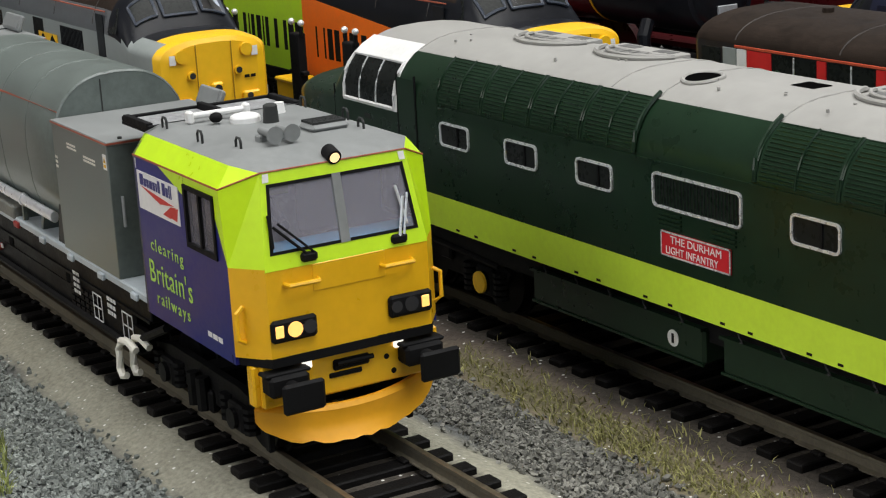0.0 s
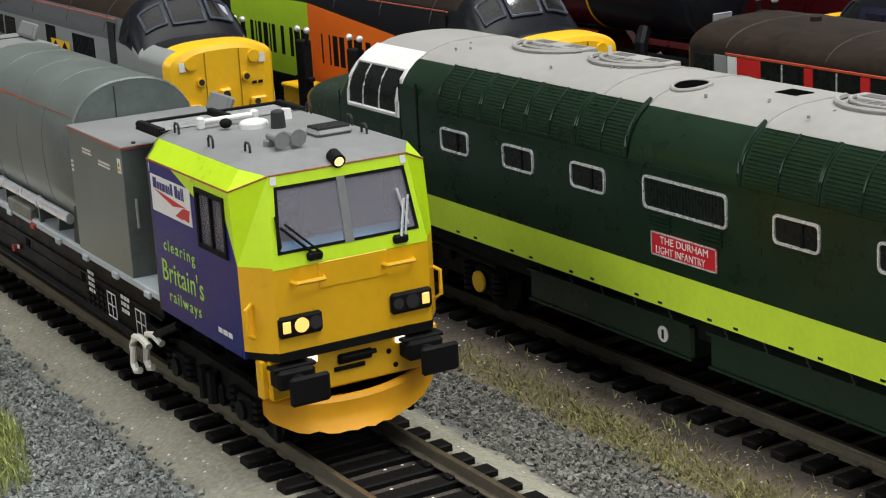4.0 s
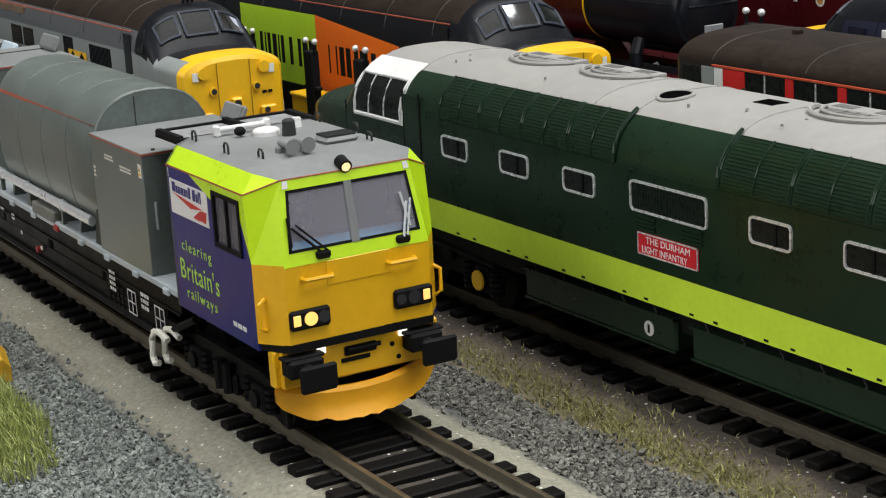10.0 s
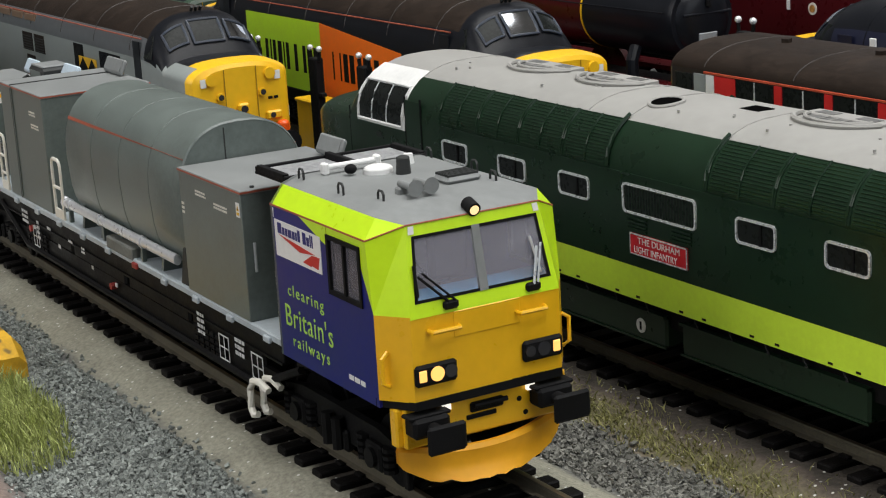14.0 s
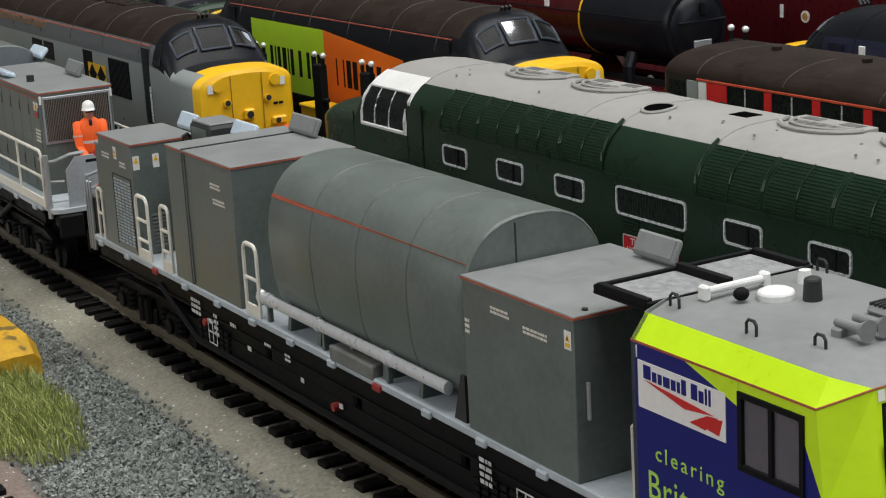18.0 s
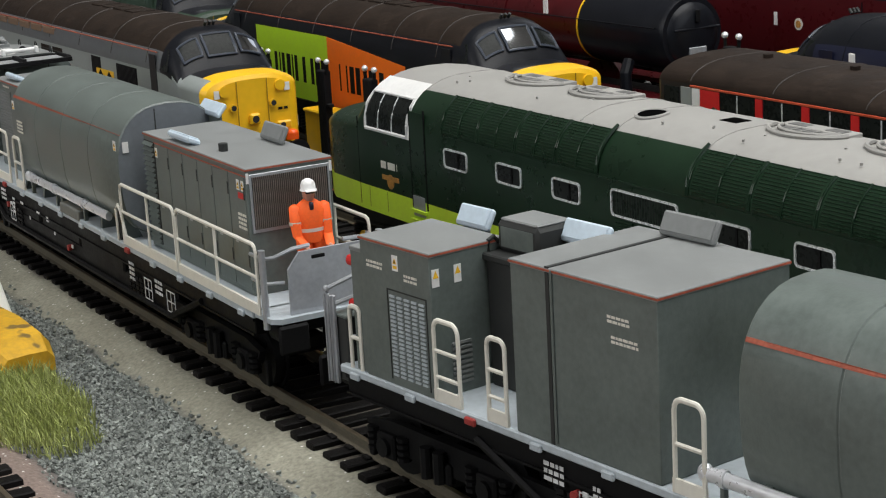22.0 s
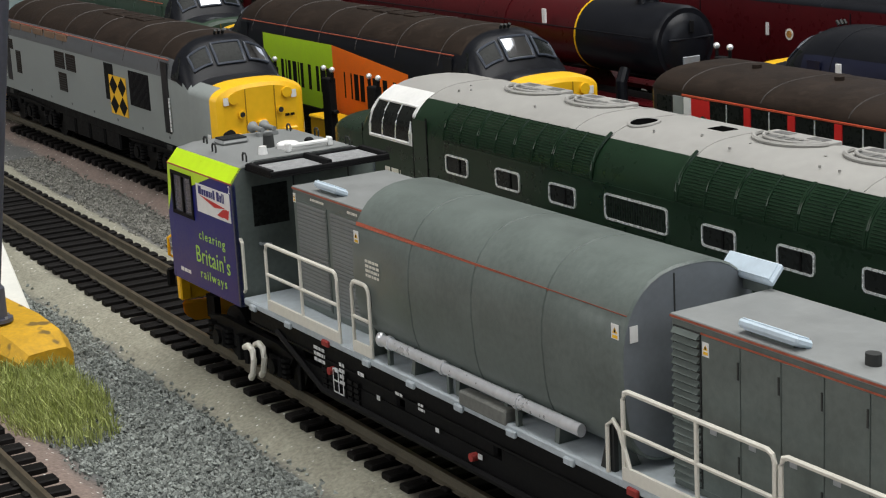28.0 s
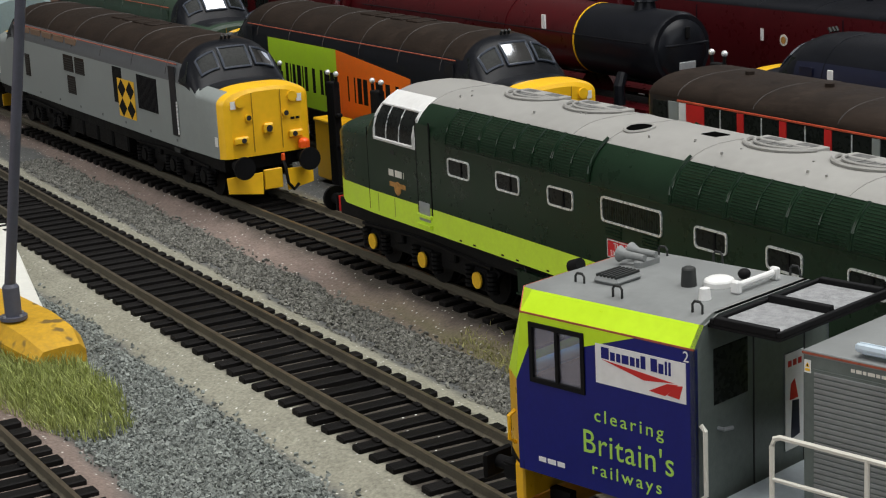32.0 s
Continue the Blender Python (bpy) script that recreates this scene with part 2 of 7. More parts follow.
def mesh_of(name, geo, mats, smooth=32):
    me = bpy.data.meshes.new(name)
    me.from_pydata([(x * 0.001, y * 0.001, z * 0.001) for x, y, z in geo.v], [], geo.f)
    for m in mats if isinstance(mats, (list, tuple)) else [mats]:
        me.materials.append(m)
    me.polygons.foreach_set("material_index", geo.m)
    bm = bmesh.new()
    bm.from_mesh(me)
    bmesh.ops.recalc_face_normals(bm, faces=bm.faces)
    bm.to_mesh(me)
    bm.free()
    if smooth:
        me.shade_smooth()
        me.set_sharp_from_angle(angle=radians(smooth))
    me.update()
    return me


def part(name, geo, mats, parent=None, label="", smooth=32):
    if FIT[0]:
        geo.move(FIT[0])
    ob = new(name, mesh_of(name, geo, mats, smooth))
    ob.parent = parent
    return tagged(ob, label)


FIT = [None]  # while a service vehicle's body is built: the scale from its drawing to the model


def thing(name, label, category, at=(0, 0, 0), turn=0, group="", kind=""):
    ob = new(name)
    ob.empty_display_size = 0.01
    ob.matrix_world = pose(at[0] * 0.001, at[1] * 0.001, at[2] * 0.001, 0, 0, turn)
    return tagged(ob, label, category, group, kind)


def lettering(name, words, height, m, mat, parent, thick=0.06, squeeze=1.0, label="", width=0.0, spread=1.0):
    """Words as a thin mesh; m puts the text plane (x along, y up) in the parent's space, in millimetres."""
    cu = bpy.data.curves.new(name, "FONT")
    cu.body, cu.size, cu.extrude, cu.align_x, cu.resolution_u, cu.space_character = words, height * 0.001, thick * 0.0005, "LEFT", 3, spread
    tmp = bpy.data.objects.new(name, cu)
    scene.collection.objects.link(tmp)
    bpy.context.view_layer.update()
    me = bpy.data.meshes.new_from_object(tmp.evaluated_get(bpy.context.evaluated_depsgraph_get()))
    bpy.data.objects.remove(tmp)
    if width:
        squeeze = width * 0.001 / max(v.co.x for v in me.vertices)
    mm = FIT[0] @ m if FIT[0] else m.copy()
    mm.translation = mm.translation * 0.001
    me.transform(mm @ Matrix.Diagonal((squeeze, 1, 1, 1)))
    me.materials.clear()
    me.materials.append(mat)
    ob = new(name, me)
    ob.parent = parent
    return tagged(ob, label)


def round_rect(w, h, r, n=3):
    pts = []
    for cx, cy, a0 in ((w / 2 - r, h / 2 - r, 0), (-w / 2 + r, h / 2 - r, 90), (-w / 2 + r, -h / 2 + r, 180), (w / 2 - r, -h / 2 + r, 270)):
        for i in range(n + 1):
            a = radians(a0 + 90 * i / n)
            pts.append((cx + r * math.cos(a), cy + r * math.sin(a)))
    return pts


def side_window(name, parent, u, z, w, h, v, s, frame_mat, post=True, rim=0.42):
    """A glazed window on the side v of a body, facing s (-1 or 1)."""
    o, i = round_rect(w, h, 1.0), round_rect(w - 2 * rim, h - 2 * rim, 0.7)
    g = Geo()
    rs = [[(u + x, v + s * d, z + y) for x, y in pts] for pts, d in ((o, -0.2), (o, 0.35), (i, 0.35), (i, -0.2))]
    g.rings(rs, caps=False)
    fr = part(name, g, frame_mat, parent)
    part("pane", Geo().poly([(u + x, v + s * 0.02, z + y) for x, y in i], (0, s * 0.06, 0)), DARKGLASS, fr, "dark glazing")
    if post:
        part("glazing_bar", Geo().box((u + w * 0.12 - 0.25, v + s * 0.06, z - h / 2 + rim), (u + w * 0.12 + 0.25, v + s * 0.28, z + h / 2 - rim)), BLACK, fr)
    return fr


def bars(name, parent, u, z, w, h, v, s, mat, rows=2, seed=1):
    """Writing too small to read: short bars in rows."""
    rnd = random.Random(seed)
    g = Geo()
    lh = h / rows
    for r in range(rows):
        x = -w / 2
        while x < w / 2 - 0.2:
            d = rnd.uniform(0.5, 1.6) * lh
            d = min(d, w / 2 - x)
            g.box((u + x, v, z + h / 2 - (r + 0.78) * lh), (u + x + d, v + s * 0.05, z + h / 2 - (r + 0.2) * lh))
            x += d + 0.28 * lh
    return part(name, g, mat, parent)


# ---------------------------------------------------------------- the running line: where the train's track lies
def track_y(x, base=133.14):
    """A track's lateral place at x: the running line bends towards the yard at its near end, the sidings are straight."""
    if base > 150:
        return base
    u = x + 354.3
    return base - 0.01177 * u + 0.00004415 * u * u + 0.001182 * max(0.0, u - 176.9) ** 2


def place_on(x_rear, x_front, base=133.14):
    """The middle and heading of a vehicle whose bogies stand at two places of the track."""
    a, b = Vector((x_rear, track_y(x_rear, base))), Vector((x_front, track_y(x_front, base)))
    return a, math.degrees(math.atan2(b.y - a.y, b.x - a.x))


TRAVEL = ((0, 0.0), (12, 0.0), (12.15, 1.2), (12.5, 7.2), (13, 16.8), (13.5, 28.3), (14, 40.9), (14.5, 53.7), (16.5, 106.0), (17, 118.9), (17.5, 131.4), (18, 143.8),
          (18.5, 155.9), (19, 168.8), (19.5, 183.7), (20, 200.0), (20.5, 216.7), (21, 233.4), (21.5, 249.8), (22, 266.0), (22.5, 282.2), (23, 298.4), (23.5, 314.4), (24, 330.3),
          (24.5, 346.2), (25, 362.3), (25.5, 378.4), (27.5, 443.1), (28, 459.0), (28.5, 474.8), (29, 490.7), (29.5, 507.1), (30, 525.1), (30.5, 544.9), (31, 565.6), (31.5, 586.4),
          (32, 607.5))


# ---------------------------------------------------------------- the room and the baseboard
def slab(name, a, b, mat, label, category="wall"):
    return tagged(part(name, Geo().box(a, b), mat, None, "", 0), label, category, kind="structure")


slab("floor", (-1500, -1500, -920), (1500, 1500, -900), CARPET, "plain dark carpeted floor of the room", "floor")
slab("ceiling", (-1500, -1500, 1500), (1500, 1500, 1520), CEILPAINT, "plain white painted ceiling", "ceiling")
slab("wall_west", (-1520, -1500, -920), (-1500, 1520, 1520), WALLPAINT, "plain painted end wall")
g = Geo()
for lo, hi, z0, z1 in ((-1500, 1500, -920, 500), (-1500, 1500, 1150, 1520), (-1500, -1450, 500, 1150), (-720, 1500, 500, 1150)):
    g.box((lo, 1480, z0), (hi, 1500, z1))
tagged(part("wall_north", g, WALLPAINT, None, "", 0), "plain painted wall with a small window opening", "wall", kind="structure")
# Both walls are out of view; the south opening only serves the fill lamp.
for nm, ax in (("wall_east", 0), ("wall_south", 1)):
    g = Geo()
    for lo, hi, z0, z1 in ((-1500, 1500, -920, 350), (-1500, 1500, 1450, 1520), (-1500, -1050 if ax else -250, 350, 1450), (550 if ax else 1350, 1500, 350, 1450)):
        if ax == 0:
            g.box((1480, lo, z0), (1500, hi, z1))
        else:
            g.box((lo, -1500, z0), (hi, -1480, z1))
    tagged(part(nm, g, WALLPAINT, None, "", 0), "plain painted wall with an assumed window opening", "wall", kind="structure")


def smooth_noise(x, y, s):
    return noise.noise(Vector((x / s, y / s, 3.3)))


def ground_height(x, v):
    """Height of the loose ground across the yard; v is measured from the middle of the running line."""
    z = -6.0
    for c in (0.0, 67.9, -81.0, 134.0, 201.0):
        d = abs(v - c)
        z = max(z, -3.7 - max(0.0, d - 17.5) * 0.36)
    z = max(z, -6.0)
    return z + 0.35 * smooth_noise(x, v, 14) + 0.15 * smooth_noise(x + 90, v, 4)


def build_ground():
    xs = [-1180 + 6.0 * i for i in range(0, 222)]
    vs = [-420 + 10 * i for i in range(28)] + [-138 + 2.5 * i for i in range(100)] + [115 + 12 * i for i in range(30)]
    g = Geo()
    k = len(vs)
    g.v = [(x, track_y(x) + v if x < -100 else track_y(-100) + v + (track_y(x) - track_y(-100)), ground_height(x, v)) for x in xs for v in vs]
    g.f = [(i * k + j, (i + 1) * k + j, (i + 1) * k + j + 1, i * k + j + 1) for i in range(len(xs) - 1) for j in range(k - 1)]
    g.m = [0] * len(g.f)
    me = mesh_of("ground", g, GROUND, 60)
    uv = me.uv_layers.new(name="across")
    co = np.empty(len(me.loops), dtype=np.int32)
    me.loops.foreach_get("vertex_index", co)
    ux = np.array([(x * 0.001, v * 0.001) for x in xs for v in vs])
    uv.data.foreach_set("uv", ux[co].ravel())
    ob = new("ground", me)
    return tagged(ob, "sandy ballast ground with grey and brown strips", "ground", kind="structure")


def ground_material():
    m = bpy.data.materials.new("sandy_ground")
    m.use_nodes = True
    n, l = m.node_tree.nodes, m.node_tree.links
    b = n["Principled BSDF"]
    b.inputs["Roughness"].default_value = 0.9
    uv = n.new("ShaderNodeUVMap")
    uv.uv_map = "across"
    sep = n.new("ShaderNodeSeparateXYZ")
    l.new(uv.outputs[0], sep.inputs[0])
    tc = n.new("ShaderNodeTexCoord")

    def noise_of(mm, detail=3):
        t = n.new("ShaderNodeTexNoise")
        t.inputs["Scale"].default_value, t.inputs["Detail"].default_value = 1000 / mm, detail
        l.new(tc.outputs["Object"], t.inputs["Vector"])
        return t.outputs["Fac"]

    def math_of(op, a, c):
        t = n.new("ShaderNodeMath")
        t.operation = op
        for i, s in enumerate((a, c)):
            if isinstance(s, (int, float)):
                t.inputs[i].default_value = s
            else:
                l.new(s, t.inputs[i])
        return t.outputs[0]

    wob = math_of("ADD", sep.outputs["Y"], math_of("MULTIPLY", math_of("SUBTRACT", noise_of(22), 0.5), 0.012))
    ramp = n.new("ShaderNodeValToRGB")
    l.new(math_of("MULTIPLY", math_of("ADD", wob, 0.1), 4.0), ramp.inputs[0])  # -100..150 mm
    sand, gravel, brown, dry = (0.27, 0.262, 0.205, 1), (0.10, 0.103, 0.10, 1), (0.215, 0.165, 0.14, 1), (0.20, 0.178, 0.115, 1)
    # Shade between the sleepers, painted into the ground colour as dark bands.
    bed_shade = (0.055, 0.046, 0.036, 1)
    stops = [(-0.10, brown), (-0.063, brown), (-0.057, gravel), (-0.027, gravel), (-0.0235, sand), (-0.0155, sand), (-0.0135, bed_shade), (0.0125, bed_shade), (0.0145, sand), (0.021, sand), (0.0245, gravel), (0.0375, gravel), (0.040, brown), (0.046, brown), (0.051, bed_shade), (0.076, bed_shade), (0.081, dry), (0.090, gravel)]
    el = ramp.color_ramp.elements
    el[0].position, el[0].color = (stops[0][0] + 0.1) * 4, stops[0][1]
    el[1].position, el[1].color = (stops[-1][0] + 0.1) * 4, stops[-1][1]
    for p, c in stops[1:-1]:
        e = el.new((p + 0.1) * 4)
        e.color = c
    band = math_of("SUBTRACT", 1.6, math_of("MULTIPLY", math_of("ABSOLUTE", math_of("SUBTRACT", wob, 0.0435), 0.0), 260.0))
    east = n.new("ShaderNodeMapRange")
    east.inputs["From Min"].default_value, east.inputs["From Max"].default_value = -0.40, -0.31
    l.new(sep.outputs["X"], east.inputs["Value"])
    olive = n.new("ShaderNodeMix")
    olive.data_type = "RGBA"
    lim = n.new("ShaderNodeClamp")
    l.new(math_of("MULTIPLY", band, east.outputs[0]), lim.inputs[0])
    l.new(lim.outputs[0], olive.inputs["Factor"]), l.new(ramp.outputs[0], olive.inputs[6])
    olive.inputs[7].default_value = (0.165, 0.145, 0.085, 1)
    hsv = n.new("ShaderNodeHueSaturation")
    l.new(olive.outputs[2], hsv.inputs["Color"])
    f = math_of("ADD", math_of("MULTIPLY", noise_of(9), 0.55), math_of("MULTIPLY", noise_of(0.9, 5), 1.1))
    l.new(math_of("ADD", f, 0.18), hsv.inputs["Value"])
    sp = n.new("ShaderNodeTexVoronoi")
    sp.inputs["Scale"].default_value = 1000 / 1.5
    l.new(tc.outputs["Object"], sp.inputs["Vector"])
    spark = n.new("ShaderNodeMapRange")
    spark.inputs["From Min"].default_value, spark.inputs["From Max"].default_value = 0.22, 0.14
    l.new(sp.outputs["Distance"], spark.inputs["Value"])
    sel = n.new("ShaderNodeMapRange")
    sel.inputs["From Min"].default_value, sel.inputs["From Max"].default_value = 0.60, 0.70
    l.new(sp.outputs["Color"], sel.inputs["Value"])
    mx = n.new("ShaderNodeMix")
    mx.data_type = "RGBA"
    l.new(math_of("MULTIPLY", spark.outputs[0], sel.outputs[0]), mx.inputs["Factor"])
    l.new(hsv.outputs[0], mx.inputs[6])
    mx.inputs[7].default_value = (0.75, 0.74, 0.70, 1)
    l.new(mx.outputs[2], b.inputs["Base Color"])
    bp = n.new("ShaderNodeBump")
    bp.inputs["Strength"].default_value, bp.inputs["Distance"].default_value = 0.8, 0.0007
    l.new(noise_of(1.0, 5), bp.inputs["Height"]), l.new(bp.outputs[0], b.inputs["Normal"])
    return m


GROUND = ground_material()
build_ground()
slab("baseboard", (-1180, -300, -40), (150, 480, -12), BOARD, "wooden baseboard that carries the layout", "board")


# ---------------------------------------------------------------- tracks
def rail_profile():
    """Half profile of a flat-bottomed rail: lateral offset and height below the running surface."""
    return [(-0.5, -0.05), (-0.4, 0.0), (0.4, 0.0), (0.5, -0.05), (0.5, -0.6), (0.3, -0.8), (0.3, -2.0), (1.1, -2.25), (1.1, -2.5), (-1.1, -2.5), (-1.1, -2.25), (-0.3, -2.0), (-0.3, -0.8), (-0.5, -0.6)]


def lay_rail(parent, base, off, x0, x1):
    g = Geo()
    xs = [x0 + (x1 - x0) * i / 60 for i in range(61)]
    rs = []
    for x in xs:
        y = track_y(x, base)
        dy = (track_y(x + 1, base) - track_y(x - 1, base)) / 2
        nx, ny = -dy, 1.0
        rs.append([(x + nx * (off + a), y + ny * (off + a), z) for a, z in rail_profile()])
    g.rings(rs, mat_of=lambda c: 1 if c[2] < -0.3 else 0)
    part("rail", g, [RAILTOP, RAILSIDE], parent, "worn steel rail with rusty sides", 40)


def sleeper_mesh():
    g = Geo().box((-1.75, -15.3, -4.6), (1.75, 15.3, -2.5), 0.25)
    for s in (-1, 1):
        for e in (-1, 1):
            g.box((-1.2, s * 8.75 + e * 1.65 - 0.6, -2.55), (1.2, s * 8.75 + e * 1.65 + 0.6, -1.95), 0.2)
    return mesh_of("sleeper", g, SLEEPER, 30)


SLEEPER_MESH = sleeper_mesh()


def lay_track(label, base, x0, x1, near0, near1):
    tr = thing("railway_track", label, "track", kind="structure")
    for s in (-8.75, 8.75):
        lay_rail(tr, base, s, x0, x1)
    rnd = random.Random(int(base))
    x = near0
    while x < near1:
        so = new("sleeper", SLEEPER_MESH)
        so.parent = tr
        dy = (track_y(x + 1, base) - track_y(x - 1, base)) / 2
        so.matrix_basis = pose(x * 0.001, track_y(x, base) * 0.001, rnd.uniform(-0.1, 0.1) * 0.001, 0, 0, math.degrees(math.atan(dy)) + rnd.uniform(-0.5, 0.5))
        x += 7.0
    return tr


# ---------------------------------------------------------------- loose chippings and grass
def scatter_stones(name, label, spots, size, mat, seed):
    """Angular chippings: squashed, twisted boxes with random corners, all in one heap."""
    rng = np.random.default_rng(seed)
    n = len(spots)
    base = np.array([(x, y, z) for x in (-1, 1) for y in (-1, 1) for z in (-1, 1)], float)
    faces = np.array([(0, 1, 3, 2), (4, 6, 7, 5), (0, 4, 5, 1), (2, 3, 7, 6), (0, 2, 6, 4), (1, 5, 7, 3)])
    pts = base[None] * (1 + rng.uniform(-0.45, 0.25, (n, 8, 3)))
    pts *= (size * rng.uniform(0.55, 1.3, (n, 1, 1))) * rng.uniform(0.5, 1.1, (n, 1, 3)) * np.array([1, 0.75, 0.55])
    q = rng.normal(size=(n, 4))
    q /= np.linalg.norm(q, axis=1)[:, None]
    w, x, y, z = q.T
    R = np.stack([1 - 2 * (y * y + z * z), 2 * (x * y - w * z), 2 * (x * z + w * y), 2 * (x * y + w * z), 1 - 2 * (x * x + z * z), 2 * (y * z - w * x), 2 * (x * z - w * y), 2 * (y * z + w * x), 1 - 2 * (x * x + y * y)], 1).reshape(n, 3, 3)
    pts = np.einsum("nij,nkj->nki", R, pts) + np.array(spots)[:, None, :]
    me = bpy.data.meshes.new(name)
    me.from_pydata((pts.reshape(-1, 3) * 0.001).tolist(), [], (faces[None] + 8 * np.arange(n)[:, None, None]).reshape(-1, 4).tolist())
    me.materials.append(mat)
    me.update()
    return tagged(new(name, me), label, "gravel", kind="stuff")


def strip_spots(v0, v1, x0, x1, count, seed, ragged=2.5):
    rng = random.Random(seed)
    out = []
    while len(out) < count:
        x = rng.uniform(x0, x1)
        e = ragged * smooth_noise(x, 0, 17) + ragged * 0.7 * smooth_noise(x + 300, 5, 5)
        v = rng.uniform(v0 - 3, v1 + 3)
        lim0, lim1 = v0 + e, v1 - ragged * smooth_noise(x + 70, 9, 15)
        if (v < lim0 or v > lim1) and rng.random() < 0.93:
            continue
        out.append((x, track_y(x) + v, ground_height(x, v) + rng.uniform(0.0, 0.55)))
    return out


def tuft_field(name, label, blades, mat, seed):
    """Static grass: thin curved three-sided blades, one heap. blades: rows of x, y, z, length, lean_x, lean_y."""
    rng = np.random.default_rng(seed)
    b = np.array(blades)
    n = len(b)
    ang = rng.uniform(0, math.pi, n)
    wdt = rng.uniform(0.10, 0.18, n)
    d = np.stack([np.cos(ang), np.sin(ang), np.zeros(n)], 1) * wdt[:, None]
    root = b[:, :3]
    mid = root + np.stack([b[:, 4] * 0.35, b[:, 5] * 0.35, b[:, 3] * 0.6], 1)
    tip = root + np.stack([b[:, 4], b[:, 5], b[:, 3]], 1)
    vs = np.stack([root - d, root + d, mid + d * 0.8, mid - d * 0.8, tip], 1).reshape(-1, 3)
    k = 5 * np.arange(n)[:, None]
    quads = (k + np.array([0, 1, 2, 3])).tolist()
    tris = (k + np.array([3, 2, 4])).tolist()
    me = bpy.data.meshes.new(name)
    me.from_pydata((vs * 0.001).tolist(), [], quads + tris)
    me.materials.append(mat)
    me.update()
    return tagged(new(name, me), label, "grass", kind="stuff")


# ---------------------------------------------------------------- train parts
def wheelset(parent, u, r=6.2):
    g = Geo()
    for s in (-1, 1):
        g.cyl((0, s * 7.6, 0), (0, s * 9.9, 0), r, 20)
        g.cyl((0, s * 7.2, 0), (0, s * 7.7, 0), r + 0.9, 20)
        for k in range(4):
            a = math.pi * k / 4
            g.box((-r * 0.7, s * 9.9 - 0.1, -0.4), (r * 0.7, s * 9.9 + 0.15, 0.4)) if k == 0 else None
    g.cyl((0, -10, 0), (0, 10, 0), 1.1, 8)
    ob = part("wheelset", g, BLACK, parent, "black steel wheels on an axle")
    ob.location = (u * 0.001, 0, r * 0.001)
    return ob


WHEELS = []


def bogie(parent, u, half=15.0, steel=BLACK):
    bo = part("bogie", Geo().box((u - half - 4, -2.5, 7), (u + half + 4, 2.5, 10), 0.5).box((u - 3, -13, 6.5), (u + 3, 13, 10.5), 0.5), steel, parent)
    for s in (-1, 1):
        g = Geo()
        g.poly([(u - half - 7, s * 12.0, 9.5), (u - half - 5, s * 12.0, 6.5), (u - 8, s * 12.0, 5.2), (u + 8, s * 12.0, 5.2), (u + half + 5, s * 12.0, 6.5), (u + half + 7, s * 12.0, 9.5), (u + half, s * 12.0, 10.8), (u - half, s * 12.0, 10.8)], (0, s * 1.4, 0))
        for e in (-1, 1):
            x = u + e * half
            g.box((x - 2.6, s * 12.4, 4.0), (x + 2.6, s * 14.6, 8.6), 0.4)
            g.cyl((x, s * 14.4, 6.2), (x, s * 15.3, 6.2), 1.7, 12)
            for d in (-4.4, 4.4):
                for k in range(4):
                    g.cyl((x + d, s * 13.6, 4.6 + k * 1.2), (x + d, s * 13.6, 5.3 + k * 1.2), 1.3, 8)
        g.box((u - 4, s * 12.5, 3.6), (u + 4, s * 14.3, 7.5), 0.5)
        for k in (-1.8, 1.8):
            g.cyl((u + k, s * 14.6, 4.0), (u + k, s * 14.6, 9.5), 1.1, 8)
        g.box((u - half - 8, s * 11.5, 2.2), (u - half - 6.6, s * 12.6, 7.5), 0.2).box((u + half + 6.6, s * 11.5, 2.2), (u + half + 8, s * 12.6, 7.5), 0.2)
        part("side_frame", g, steel, bo)
    for e in (-1, 1):
        WHEELS.append(wheelset(parent, u + e * half))


def hoop(parent, u0, u1, v, z0, z1, bars_at=(0.5,), mat=CREAM, name="grab_rail", foot=True, along=True):
    g = Geo()
    pt = (lambda a, z: (a, v, z)) if along else (lambda a, z: (v, a, z))
    r = min(1.6, (u1 - u0) * 0.3)
    arc = [(1 - math.cos(k * math.pi / 10), math.sin(k * math.pi / 10)) for k in range(6)]
    pts = [pt(u0, z0)] + [pt(u0 + r * a, z1 - r + r * b) for a, b in arc] + [pt(u1 - r * a, z1 - r + r * b) for a, b in reversed(arc)] + [pt(u1, z0)]
    g.tube(pts, 0.42, 8)
    for b in bars_at:
        g.tube([pt(u0, z0 + (z1 - z0) * b), pt(u1, z0 + (z1 - z0) * b)], 0.36)
    if foot:
        a, c = pt(u0 - 0.4, z0), pt(u1 + 0.4, z0 + 2.0)
        g.box((a[0] - (0 if along else 0.3), a[1] - (0.3 if along else 0), a[2]), (c[0] + (0 if along else 0.3), c[1] + (0.3 if along else 0), c[2]))
    return part(name, g, mat, parent, "cream-painted tubular rail")


